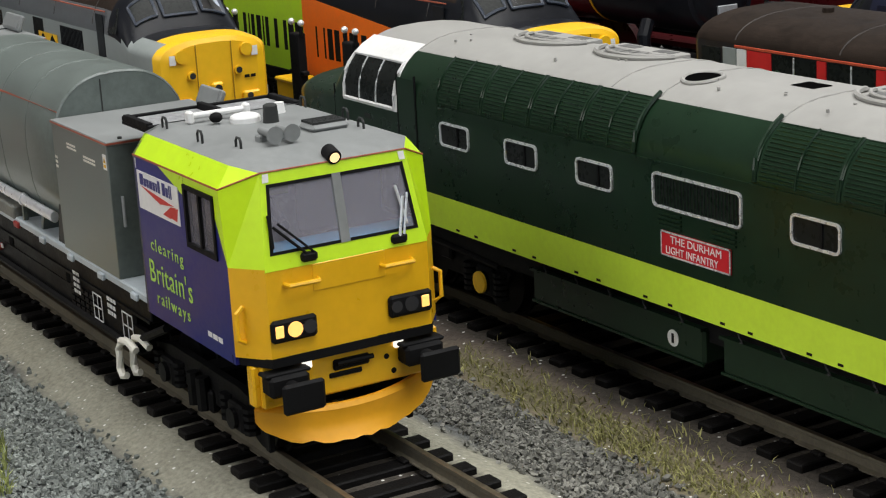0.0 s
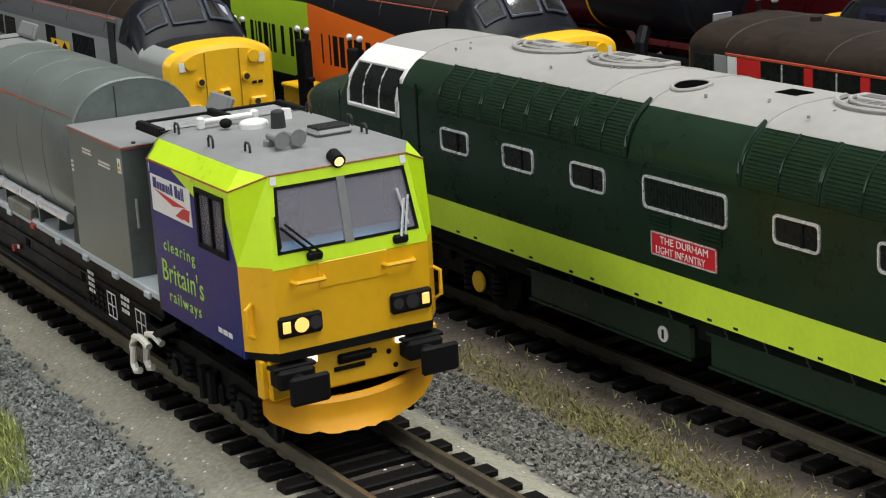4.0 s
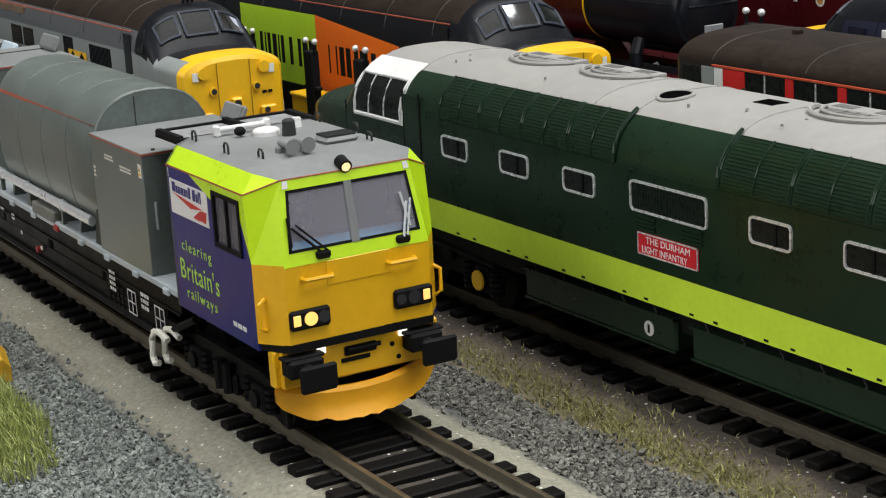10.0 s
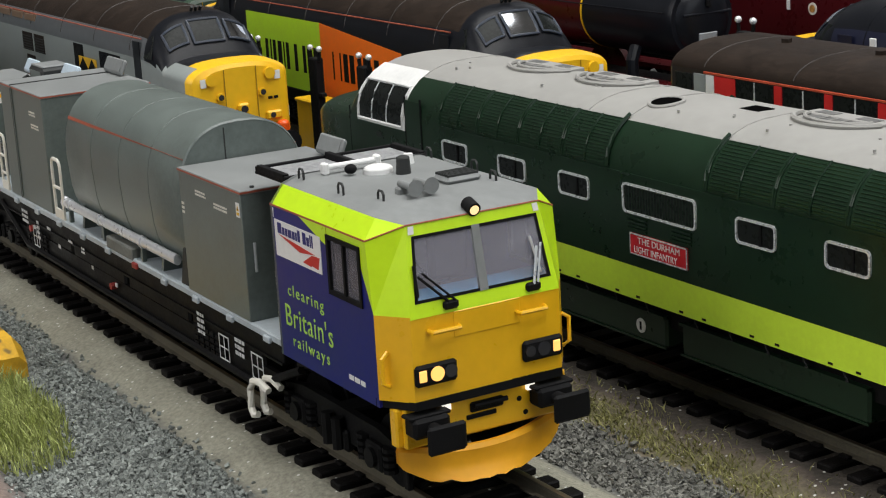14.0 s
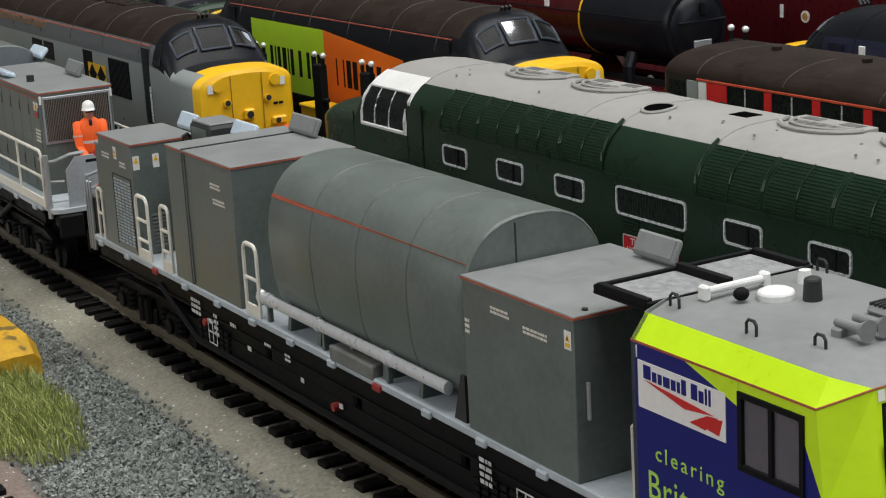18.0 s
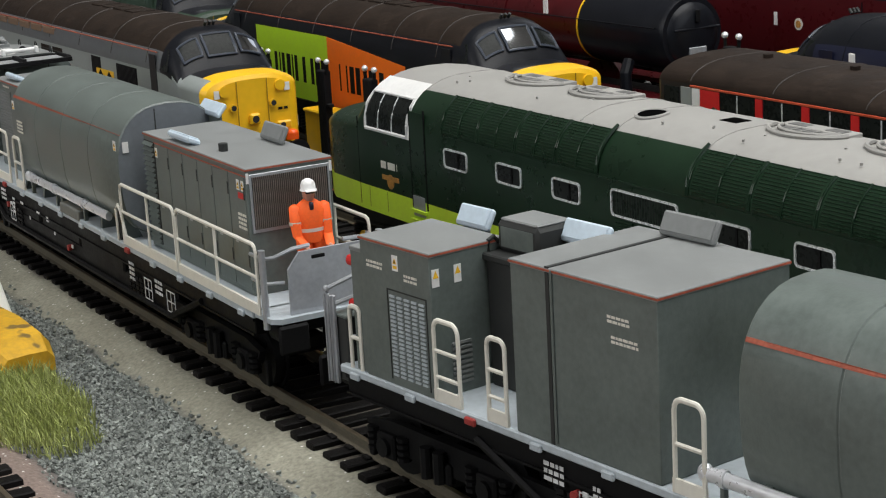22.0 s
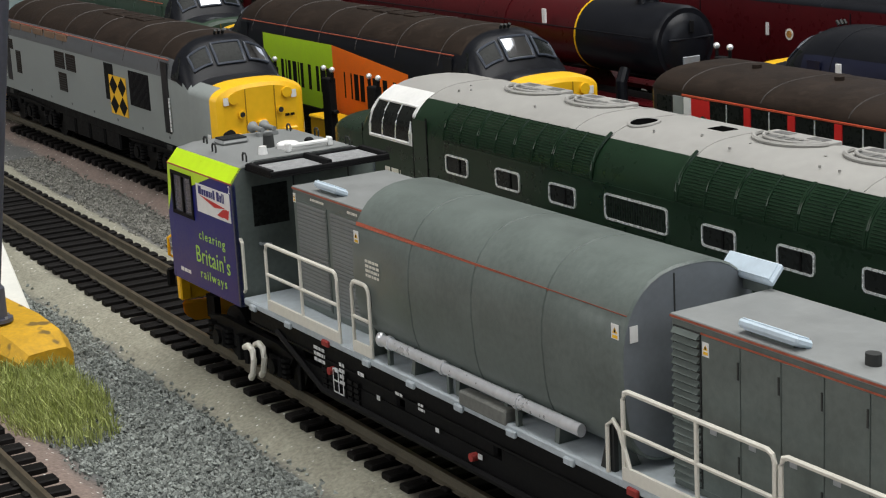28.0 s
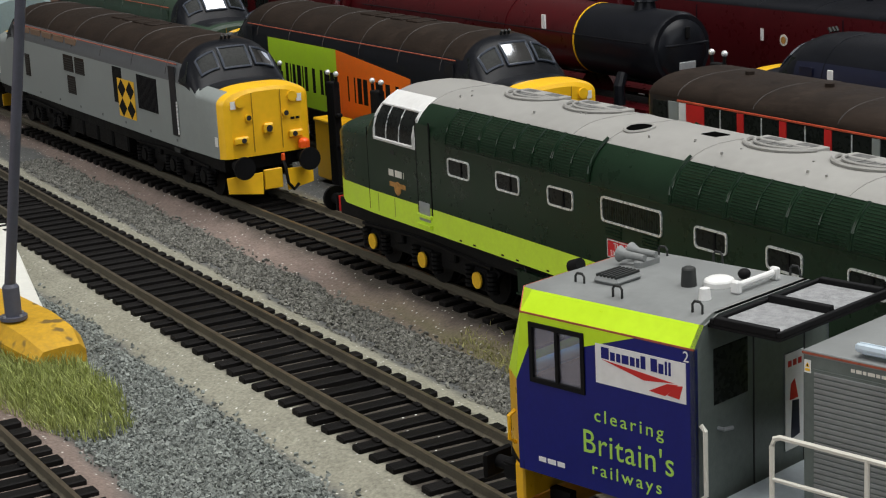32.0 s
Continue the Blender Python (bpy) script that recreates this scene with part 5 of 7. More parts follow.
def rear_vehicle():
    cr = thing("service_vehicle", "grey track treatment vehicle with open end platform and blue cab", "rail vehicle", group="two-car service train")
    FIT[0] = BODYFIT_REAR
    chassis(cr, -57.5, 147, (-54, 130), 7)
    cab(cr, -48.5, -1, 2)
    sh = grey_box(cr, "shutter_box", -44.8, -14.2, -8.0, 19.4, 43.0, "grey box with roller shutters", line=True)
    for a, b in ((-43.2, -30.2), (-28.8, -15.8)):
        rs = part("roller_shutter", Geo().box((a, -8.2, 20.5), (b, -7.95, 40.6)), GREY, sh)
        for k in range(26):
            part("shutter_slat", Geo().box((a + 0.3, -8.42, 20.9 + k * 0.75), (b - 0.3, -8.2, 21.45 + k * 0.75), 0.08), GREYROOF, rs)
    bars("lettering", sh, -34.0, 41.5, 6.0, 0.8, -8.1, -1, CREAM, 1, 51)
    bars("lettering", sh, -19.5, 41.5, 4.0, 0.8, -8.1, -1, CREAM, 1, 52)
    warning_sign(sh, -44.1, 40.8, -8.05, -1, 1.1, 1.8)
    warning_sign(sh, -15.0, 40.8, -8.05, -1, 1.1, 1.8)
    floodlight(sh, -32.5, -5.0, 43.8, 9.5, 20, PALELENS, -1)
    tk = tank(cr, -8.0, 74.6, TANKEND, 2)
    for u in (-6.4, 72.6):
        warning_sign(tk, u, 40.4, -16.0, -1, 1.8, 2.4)
    part("warning_label", Geo().box((74.62, -14.6, 39.0), (74.72, -12.8, 41.4)), WHITE, tk)
    bars("lettering", tk, 0.0, 35.8, 5.0, 3.4, -16.75, -1, CREAM, 4, 53)
    side_pipe(cr, 0.2, 62.8)
    part("timber_box", Geo().box((28.6, -17.2, 18.9), (43, -14.2, 21.4), 0.3), bpy.data.materials["weathered_box"], cr, "weathered grey box")
    part("tank_bracket", Geo().poly([(68, -16.0, 19.4), (71.5, -16.0, 19.4), (71.5, -16.0, 26.5), (70.4, -16.0, 26.5)], (0, 1.0, 0)), DARKGREY, cr)
    lb = grey_box(cr, "generator_box", 80.4, 137.2, -10.6, 13.0, 44.1, "long grey generator box with doors", line=True)
    lv = part("louvre_frame", Geo().box((80.9, -10.8, 20.5), (87.0, -10.6, 42.6)), DARKGREY, lb)
    for k in range(20):
        g = Geo().poly([(81.1, -10.8, 20.8 + k * 1.1), (81.1, -11.6, 20.8 + k * 1.1), (81.1, -10.8, 21.5 + k * 1.1)], (5.7, 0, 0))
        part("louvre_slat", g, GREY, lv, "", 0)
    for k in range(6):
        u = 87.4 + k * 8.25
        dr = part("door", Geo().box((u, -10.8, 20.5), (u + 7.95, -10.58, 42.4), 0.06), GREY, lb)
        part("handle", Geo().box((u + 1.5, -10.95, 29.0), (u + 3.0, -10.8, 30.4), 0.1), STEEL, dr)
        part("hinge", Geo().box((u + 7.5, -10.95, 38.0), (u + 7.8, -10.8, 40.4)).box((u + 7.5, -10.95, 25.0), (u + 7.8, -10.8, 27.4)), DARKGREY, dr)
    red_line(lb, 87.2, 137.2, -10.85, 13.2, 42.5, 0.35)
    gl = part("end_grille", Geo().box((137.2, -9.8, 31.6), (137.55, 12.2, 42.9), 0.1), STEEL, lb, "dark end grille in a steel frame")
    part("grille_void", Geo().box((137.5, -9.2, 32.3), (137.65, 11.6, 42.3)), RUBBER, gl)
    for k in range(38):
        v = -9.1 + k * 0.54
        part("grille_bar", Geo().box((137.6, v, 32.3), (137.9, v + 0.24, 42.3)), BARBROWN, gl)
    warning_sign(lb, 88.2, 40.6, -10.8, -1, 1.4, 2.0)
    for u, z in ((135.6, 40.6), (133.4, 40.6)):
        warning_sign(lb, u, z, -10.8, -1, 1.4, 2.0)
    part("red_label", Geo().box((133.2, -10.9, 38.0), (135.8, -10.8, 39.2)), SIGNRED, lb)
    bars("lettering", lb, 134.4, 33.6, 4.0, 3.4, -10.8, -1, CREAM, 4, 54)
    part("warning_label", Geo().box((137.25, -10.6, 41.2), (137.4, -9.9, 43.2)), WHITE, lb)
    part("warning_label", Geo().box((137.25, 12.3, 41.2), (137.4, 13.0, 43.2)), WHITE, lb)
    floodlight(lb, 100, -8.0, 44.9, 12, 18, PALELENS, -1)
    part("exhaust_cap", Geo().cyl((116, -5, 44.0), (116, -5, 45.6), 1.2, 12), DARKGREY, lb)
    floodlight(cr, 76, 13.0, 46.2, 12, 40, PALELENS)
    floodlight(cr, 115, 10.4, 46.0, 11, 58)
    guard_rail(cr, -45.4, -14.6, -16.6, 19.4, 32.6, (-30,))
    hoop(cr, -8.8, -2.2, -16.6, 19.4, 32.4, (0.5,))
    part("brace_rail", Geo().tube([(70.6, -16.6, 19.4), (70.6, -16.6, 26.4), (72.1, -16.6, 27.6), (73.6, -16.6, 26.4), (76.6, -16.6, 20)], 0.42), CREAM, cr)
    guard_rail(cr, 74.6, 107.6, -16.6, 19.4, 32.6, (91.5,))
    guard_rail(cr, 108.8, 150.4, -16.6, 19.4, 32.6, (130,))
    guard_rail(cr, 118, 147.4, 16.2, 19.4, 33.2, (132,))
    # end platform
    part("platform", Geo().poly([(146, -16.2, 18.4), (154.5, -16.2, 18.4), (156, -14, 18.4), (156, 14, 18.4), (154.5, 16.2, 18.4), (146, 16.2, 18.4)], (0, 0, 1.0)), DECK, cr, "grey tread-plate end platform", 0)
    pl = part("end_plate", Geo().poly([(154.2, -10.8, 19.4), (154.2, 16.0, 19.4), (154.2, 16.0, 31.0), (154.2, -7.6, 31.0), (154.2, -10.8, 28.0)], (0.6, 0, 0)), STEELPLATE, cr, "bare grey steel end plate with a hand slot", 0)
    part("hand_slot", Geo().box((154.1, -4.6, 29.2), (154.9, -0.8, 30.1), 0.2), RUBBER, pl)
    part("hand_slot", Geo().box((154.1, 8.0, 29.2), (154.9, 11.8, 30.1), 0.2), RUBBER, pl)
    for v in (-15.0, 15.0):
        ps = part("end_post", Geo().cyl((152.0, v * 1.06, 17.0), (152.0, v * 1.06, 31.8), 0.85, 10), STEEL, cr, "grey end post")
        part("handrail", Geo().tube([(146.4, v * 1.06, 30.2), (152.0, v * 1.06, 30.2), (153.4, v * 0.9, 30.4), (154.0, v * 0.6, 31.6), (154.2, v * 0.3, 31.8)], 0.4).tube([(146.4, v * 1.06, 25.5), (152.0, v * 1.06, 25.5), (153.6, v * 0.75, 25.5)], 0.35), STEEL, ps)
    buffers(cr, 148, 1, 15.5)
    part("coupling_bar", Geo().cyl((156, 0, 12), (192, 0, 12), 1.4, 10), BLACK, cr)
    FIT[0] = None
    return cr


TANKEND = material("blue_grey_plate", (0.15, 0.168, 0.185), 0.6, vary=0.1)
BARBROWN = material("grille_brown", (0.16, 0.14, 0.12), 0.6, vary=0.15)
STEELPLATE = material("bare_steel_plate", (0.38, 0.40, 0.43), 0.5, metal=0.2, vary=0.12, bump=0.05)


def worker_figurine():
    """A small moulded figure in orange clothes, leaning on the rail; one plain mesh."""
    g = Geo()
    for q in (-1, 1):
        g.rings([[(0.2 + 0.9 * math.cos(a), q * 1.55 + 0.85 * math.sin(a), z) for a in [2 * math.pi * k / 10 for k in range(10)]] for z in (0.6, 3.0)], mi=0)
        g.rings([[((0.15 if z < 6 else 0) + r * math.cos(a), q * 1.5 + r * 0.95 * math.sin(a), z) for a in [2 * math.pi * k / 10 for k in range(10)]] for z, r in ((0.7, 1.25), (5.5, 1.35), (11.5, 1.75))], mi=0)
        g.box((-0.9, q * 1.5 - 0.9, 0), (2.2, q * 1.5 + 0.9, 1.0), 0.4, 2)
        g.rings([[(2.1 * f + r * math.cos(a) + (2.4 if f > 0.8 else 0) * (f - 0.8) * 5, q * (3.05 + 0.5 * min(f, 0.5) - 1.6 * max(0, f - 0.5)) + r * math.sin(a), z) for a in [2 * math.pi * k / 8 for k in range(8)]] for f, z, r in ((0.0, 18.7, 0.55), (0.05, 18.2, 1.15), (0.35, 15.0, 1.15), (0.6, 12.6, 1.0), (1.0, 11.0, 0.9))], mi=0)
        g.ball((4.8, q * 2.4, 10.4), (0.9, 0.75, 0.9), 8, 5, 1)
        g.rings([[(0.55 + 1.3 * math.cos(a), q * 3.2 + 1.3 * math.sin(a), z) for a in [2 * math.pi * k / 8 for k in range(8)]] for z in (14.8, 15.4)], mi=3)
    prof = ((11.0, 2.0, 2.9), (12.0, 2.1, 3.0), (14.5, 2.1, 3.0), (17.4, 2.1, 3.3), (18.7, 1.6, 2.4), (19.6, 0.9, 1.1))
    g.rings([[(r1 * math.cos(a), r2 * math.sin(a), z) for a in [2 * math.pi * k / 14 for k in range(14)]] for z, r1, r2 in prof], mi=0)
    g.rings([[((r1 + 0.08) * math.cos(a), (r2 + 0.08) * math.sin(a), z) for a in [2 * math.pi * k / 14 for k in range(14)]] for z, r1, r2 in ((13.2, 2.1, 3.0), (13.9, 2.1, 3.0))], mi=3)
    g.rings([[(0.3 + (r + 0.1) * math.cos(a), r * math.sin(a), z) for a in [2 * math.pi * k / 10 for k in range(10)]] for z, r in ((19.2, 0.8), (20.0, 1.15), (21.0, 1.25), (22.0, 1.2))], mi=1)
    g.box((1.2, -0.4, 17.6), (2.15, 0.4, 19.2), 0.2, 4)
    g.box((1.1, -0.95, 20.85), (1.75, 0.95, 21.3), 0.15, 2)
    g.rings([[(0.3 + r * math.cos(a), r * 0.95 * math.sin(a), z) for a in [2 * math.pi * k / 14 for k in range(14)]] for z, r in ((21.4, 1.85), (21.7, 1.6), (22.6, 1.55), (23.3, 1.2), (23.7, 0.5))], mi=5)
    g.box((1.2, -1.1, 21.35), (2.7, 1.1, 21.65), 0.15, 5)
    ob = part("worker_figurine", g, [ORANGE, SKIN, RUBBER, REFLECT, NAVY, WHITE], None, "", 45)
    return tagged(ob, "moulded worker figure in orange clothes and white helmet", "figurine")


REFLECT = material("reflective_band", (0.62, 0.58, 0.52), 0.4, vary=0.05)


# ---------------------------------------------------------------- locomotives standing in the yard
def body_ring(u, w, z0, zs, zt, n=9, lean=0.0):
    """A cross-section from the lower near edge over the roof to the lower far edge."""
    half = [(w, z0), (w, 22.3), (w, zs)]
    for i in range(1, n + 1):
        a = math.pi / 2 * i / n
        half.append((w * (math.cos(a) ** 0.72), zs + (zt - zs) * (math.sin(a) ** 1.05)))
    near = [(-y, z) for y, z in half]
    far = [(y, z) for y, z in reversed(half[:-1])]
    return [(u, y, z) for y, z in near + far]


# Paler than the roof: the highlight along the ribs is put into their colour.
RIBBROWN = material("rib_highlight", (0.048, 0.040, 0.036), 0.45, vary=0.3)


def over_roof(u, w, zs, zt):
    """A line over a rounded roof, from shoulder to shoulder."""
    half = [(w * math.cos(a) ** 0.72, zs + (zt - zs) * math.sin(a) ** 1.05) for a in [math.pi / 2 * k / 10 for k in range(1, 10)]]
    return [(u, -y, z) for y, z in half] + [(u, 0.0, zt)] + [(u, y, z) for y, z in reversed(half)]


def six_wheel_bogie(parent, u, step, caps=None):
    bo = part("bogie", Geo().box((u - step - 9, -3, 6.5), (u + step + 9, 3, 11), 0.5), BLACK, parent)
    for s in (-1, 1):
        g = Geo()
        g.poly([(u - step - 8, s * 12.2, 9.8), (u - step - 5, s * 12.2, 6.2), (u + step + 5, s * 12.2, 6.2), (u + step + 8, s * 12.2, 9.8), (u + step + 4, s * 12.2, 11.4), (u - step - 4, s * 12.2, 11.4)], (0, s * 1.2, 0))
        for k in (-1, 0, 1):
            x = u + k * step
            g.box((x - 3, s * 12.6, 4.2), (x + 3, s * 14.4, 9.8), 0.5)
            for d in (-5.2, 5.2):
                for j in range(5):
                    g.cyl((x + d, s * 13.8, 4.4 + j * 1.15), (x + d, s * 13.8, 5.1 + j * 1.15), 1.5, 9)
            g.cyl((x, s * 14.2, 7.0), (x, s * 15.0, 7.0), 2.2, 12)
        g.box((u - step * 0.5 - 2, s * 12.4, 8.8), (u - step * 0.5 + 2, s * 14.6, 12.6), 0.4).box((u + step * 0.5 - 2, s * 12.4, 8.8), (u + step * 0.5 + 2, s * 14.6, 12.6), 0.4)
        g.tube([(u - step - 6, s * 14.6, 11.0), (u - 6, s * 14.8, 12.2), (u + 6, s * 14.8, 12.2), (u + step + 6, s * 14.6, 11.0)], 0.5)
        part("side_frame", g, BLACK, bo)
        if caps:
            for k in (-1, 0, 1):
                part("axle_cap", Geo().cyl((u + k * step, s * 15.0, 7.0), (u + k * step, s * 15.5, 7.0), 2.1, 16), caps, bo, "yellow axle box cover")
    for k in (-1, 0, 1):
        g = Geo()
        for s in (-1, 1):
            g.cyl((u + k * step, s * 7.6, 7), (u + k * step, s * 9.9, 7), 7.0, 20)
            g.cyl((u + k * step, s * 7.2, 7), (u + k * step, s * 7.7, 7), 7.7, 20)
        part("wheelset", g.cyl((u + k * step, -10, 7), (u + k * step, 10, 7), 1.2, 8), BLACK, bo)


def roof_z(v):
    """Height of the green locomotive's roof at v across."""
    c = min(1.0, abs(v) / 17.0) ** (1 / 0.72)
    return 39.6 + 11.0 * math.sqrt(max(0.0, 1 - c * c)) ** 1.05


def roof_fan(parent, u, v, z):
    """A crescent-shaped fan grille in the roof."""
    bow = lambda a, b, d, n: [(u + a * math.cos(math.pi * k / n), v - b * math.sin(math.pi * k / n), roof_z(v - b * math.sin(math.pi * k / n)) + d) for k in range(n + 1)]
    rim = bow(9.6, 6.2, 0.35, 16)
    fn = part("fan_grille", Geo().tube(rim, 0.5, 6), DROOF, parent, "pale grey crescent fan grille")
    part("inner_rim", Geo().tube(bow(7.6, 4.2, 0.5, 14), 0.35, 6), DROOF, fn)
    void = Geo().rings([bow(7.4, 4.0, 0.2, 12), bow(7.2, 2.0, 0.25, 12), bow(7.0, 0.1, 0.3, 12)], closed=False, caps=False)
    part("fan_void", void, DARKMESH, fn, "fine mesh over the fan", 0)
    for k in (-2.6, 0.0, 2.6):
        part("mesh_bar", Geo().tube([(u + k, v - 3.6 + abs(k) * 0.3, roof_z(v - 3.4) + 0.4), (u + k, v, roof_z(v) + 0.4)], 0.12, 5), DROOF, fn)
    part("rear_panel", Geo().box((u - 9.4, v, z - 0.4), (u + 9.4, v + 3.8, z + 0.7), 0.15), DROOF, fn)
    for k in (-5.0, 5.0):
        part("hatch", Geo().box((u + k - 2.4, v + 0.8, z + 0.7), (u + k + 2.4, v + 3.0, z + 0.78), 0.05), DARKMESH, fn)


DARKMESH = material("roof_mesh", (0.11, 0.11, 0.105), 0.7, vary=0.6, size=1.5)


def green_diesel():
    de = thing("diesel_locomotive", "dark green diesel locomotive with lime band and pale grey roof", "locomotive", (-264, 201, 0))
    FIT[0] = Matrix.Diagonal((1, 1.035, 1.012, 1))
    L = 143.5
    g = Geo()
    main = []
    us = [-L, -L + 1.2, -L + 4.0, -L + 10, -120, -118.2, -116.6, -114.4, -111, -106, -92]
    dims = [(7.5, 31.5, 34.6), (11.0, 33.0, 36.6), (14.0, 34.4, 38.3), (16.2, 35.4, 39.6), (16.8, 35.8, 40.2), (16.9, 36.4, 42.6), (16.95, 37.6, 46.2), (17.0, 38.8, 48.9), (17.0, 39.4, 50.2), (17.0, 39.6, 50.6), (17.0, 39.6, 50.6)]
    secs = [body_ring(u, w, 16.0, a, b) for u, (w, a, b) in zip(us, dims)]
    body = secs + [(lambda r: [(-x, y, z) for x, y, z in r])(r) for r in reversed(secs)]

    def colour(c):
        u, y, z = c
        if z < 22.3:
            return 1
        front = abs(u)
        if 110.0 < front < 119 and z > 42.0:
            return 3
        if z > 47.4 and front < 113:
            return 2
        return 0

    g.rings(body, closed=False, caps=False, mat_of=colour)
    for r in (body[0], body[-1]):
        g.add(r, [tuple(range(len(r)))])
    bd = part("body", g, [DGREEN, DLIME, DROOF, WHITE], de, "dark green body shell with a lime lower band", 30)
    part("underframe", Geo().box((-L + 3, -14.5, 11.5), (L - 3, 14.5, 16.2)), BLACK, de)
    # white cab window surrounds, both ends and both sides
    for e in (-1, 1):
        for q in (-1, 1):
            def at(u, z, d=0.0):
                """A point on the body side that bends inwards above the shoulder."""
                zs, zt, w = 39.6, 50.6, 17.0
                if z <= zs:
                    y = w
                else:
                    t = min(1.0, (z - zs) / (zt - zs))
                    y = w * math.cos(math.asin(t ** (1 / 1.05))) ** 0.72
                return (e * u, q * (y + d), z)
            def sheet(za, zb, ua, ub, d, n=8, m=8):
                """A patch laid on the cab side between two heights; ua and ub give its ends at 0 to 1 of the height."""
                return Geo().rings([[at(ua(f) + (ub(f) - ua(f)) * k / m, za + (zb - za) * f, d) for k in range(m + 1)] for f in [i / n for i in range(n + 1)]], closed=False, caps=False)
            lead, back = (lambda f: -112.8 + 2.6 * f ** 1.6), (lambda f: -92.4 + 1.0 * f)
            ws = part("cab_window", sheet(36.4, 49.0, lambda f: lead(f) - 0.9, lambda f: back(f) + 0.9, 0.16), WHITE, de, "white-edged cab side window", 40)
            part("pane", sheet(37.3, 45.6, lambda f: lead(f * 0.75) + 0.2, back, 0.26), DARKGLASS, ws, "dark glazing", 40)
            edge = [at(lead(0), 37.0, 0.25), at(back(0), 37.0, 0.25)] + [at(back(f), 37.0 + 8.8 * f, 0.25) for f in (0.3, 0.6, 0.8, 1.0)] + [at(back(1) + (lead(0.75) - back(1)) * k / 5, 45.9, 0.25) for k in range(1, 6)] + [at(lead(f * 0.75), 37.0 + 8.8 * f, 0.25) for f in (0.8, 0.6, 0.3, 0.0)]
            part("window_rim", Geo().tube(edge, 0.42, 6), WHITE, ws)
            for u0 in (-99.6, -106.4):
                part("glazing_bar", Geo().tube([at(u0 + 0.7 * f, 37.2 + 8.5 * f, 0.3) for f in (0, 0.25, 0.5, 0.75, 1)], 0.22), CHROME, ws)
            # door, handrails, kick plate
            part("cab_door", Geo().box((min(e * -91.0, e * -84.6), q * 17.0, 22.5), (max(e * -91.0, e * -84.6), q * 17.12, 43.5), 0.1), DGREEN, de)
            for u0 in (-91.2, -84.4):
                part("door_groove", Geo().box((e * u0 - 0.25, q * 16.9, 20.5), (e * u0 + 0.25, q * 17.14, 44.2)), RUBBER, de)
            part("kick_plate", Geo().box((min(e * -91, e * -85.5), q * 17.0, 18.5), (max(e * -91, e * -85.5), q * 17.18, 23.5), 0.1), STEEL, de, "worn grey kick plate")
            st = Geo().box((min(e * -91.5, e * -84.5), q * 17.0, 17.2), (max(e * -91.5, e * -84.5), q * 17.9, 17.9)).box((min(e * -91.5, e * -84.5), q * 17.0, 19.5), (max(e * -91.5, e * -84.5), q * 17.7, 20.2))
            part("door_step", st, DLIME, de)
            bars("running_number", de, e * -102.5, 28.6, 8.0, 3.0, q * 17.0, q, CREAM, 1, 71)
            part("crest", Geo().cyl((e * -102, q * 17.0, 24.8), (e * -102, q * 17.1, 24.8), 1.8, 14).box((e * -102 - 4.2, q * 17.0, 25.0), (e * -102 + 4.2, q * 17.07, 26.2)), CRESTGOLD, de, "small red and gold crest")
            part("nose_lamp", Geo().box((e * -104.0 - 1.2, q * 17.0, 33.6), (e * -104.0 + 1.2, q * 17.06, 34.6)), DARKGREY, de)
            for k in range(2):
                part("wing_bar", Geo().box((e * (-113 + k * 9) - 0.1, q * 17.0, 17.0), (e * (-113 + k * 9) + 0.1, q * 17.05, 22.0)), DLIMEDARK, de)
        # buffers and nose end
        for v in (-12, 12):
            b = part("buffer", Geo().cyl((e * L, v, 14), (e * (L + 5), v, 14), 1.6, 12).box((e * L - 0.5, v - 2.5, 11.5), (e * L + 0.8, v + 2.5, 16.5), 0.3), BLACK, de)
            part("buffer_head", Geo().cyl((e * (L + 5), v, 14), (e * (L + 5.9), v, 14), 3.6, 20), BLACK, b)
        part("buffer_beam", Geo().box((min(e * (L - 2), e * L), -14, 11.5), (max(e * (L - 2), e * L), 14, 16.0), 0.2), SIGNRED, de, "red buffer beam")
        part("nose_seam", Geo().box((e * -118 - 0.1, -16.95, 17), (e * -118 + 0.1, -16.7, 39)), RUBBER, de)
    # side windows and engine room grilles, both sides
    for q in (-1, 1):
        for u in (-70.4, -48.2, -26.4, 26.4, 48.2, 70.4):
            side_window("side_window", de, u, 34.6, 10.2, 4.6, q * 17.0, q, CHROME)
        gr = side_window("side_grille", de, 0, 35.0, 21.4, 5.6, q * 17.0, q, CHROME, False)
        for k in range(24):
            part("grille_bar", Geo().box((-9.8 + k * 0.83, q * 17.05, 32.6), (-9.6 + k * 0.83, q * 17.15, 37.4)), DGREEN, gr)
        for u in (-6.5, 6.5):
            for k in range(4):
                part("vent_slat", Geo().box((u - 2.8, q * 17.0, 29.2 + k * 0.7), (u + 2.8, q * 17.35, 29.55 + k * 0.7)), DGREEN, de)
        np_ = part("nameplate", Geo().box((-8.6, q * 17.0, 24.7), (8.2, q * 17.35, 28.7), 0.12), NAMERED, de, "red nameplate with raised white letters")
        part("plate_rim", Geo().box((-8.6, q * 17.3, 28.45), (8.2, q * 17.42, 28.7)).box((-8.6, q * 17.3, 24.7), (8.2, q * 17.42, 24.95)).box((-8.6, q * 17.3, 24.7), (-8.35, q * 17.42, 28.7)).box((7.95, q * 17.3, 24.7), (8.2, q * 17.42, 28.7)), CHROME, np_)
        turn = Euler((radians(90), 0, 0 if q < 0 else radians(180))).to_matrix().to_4x4()
        sg = -q
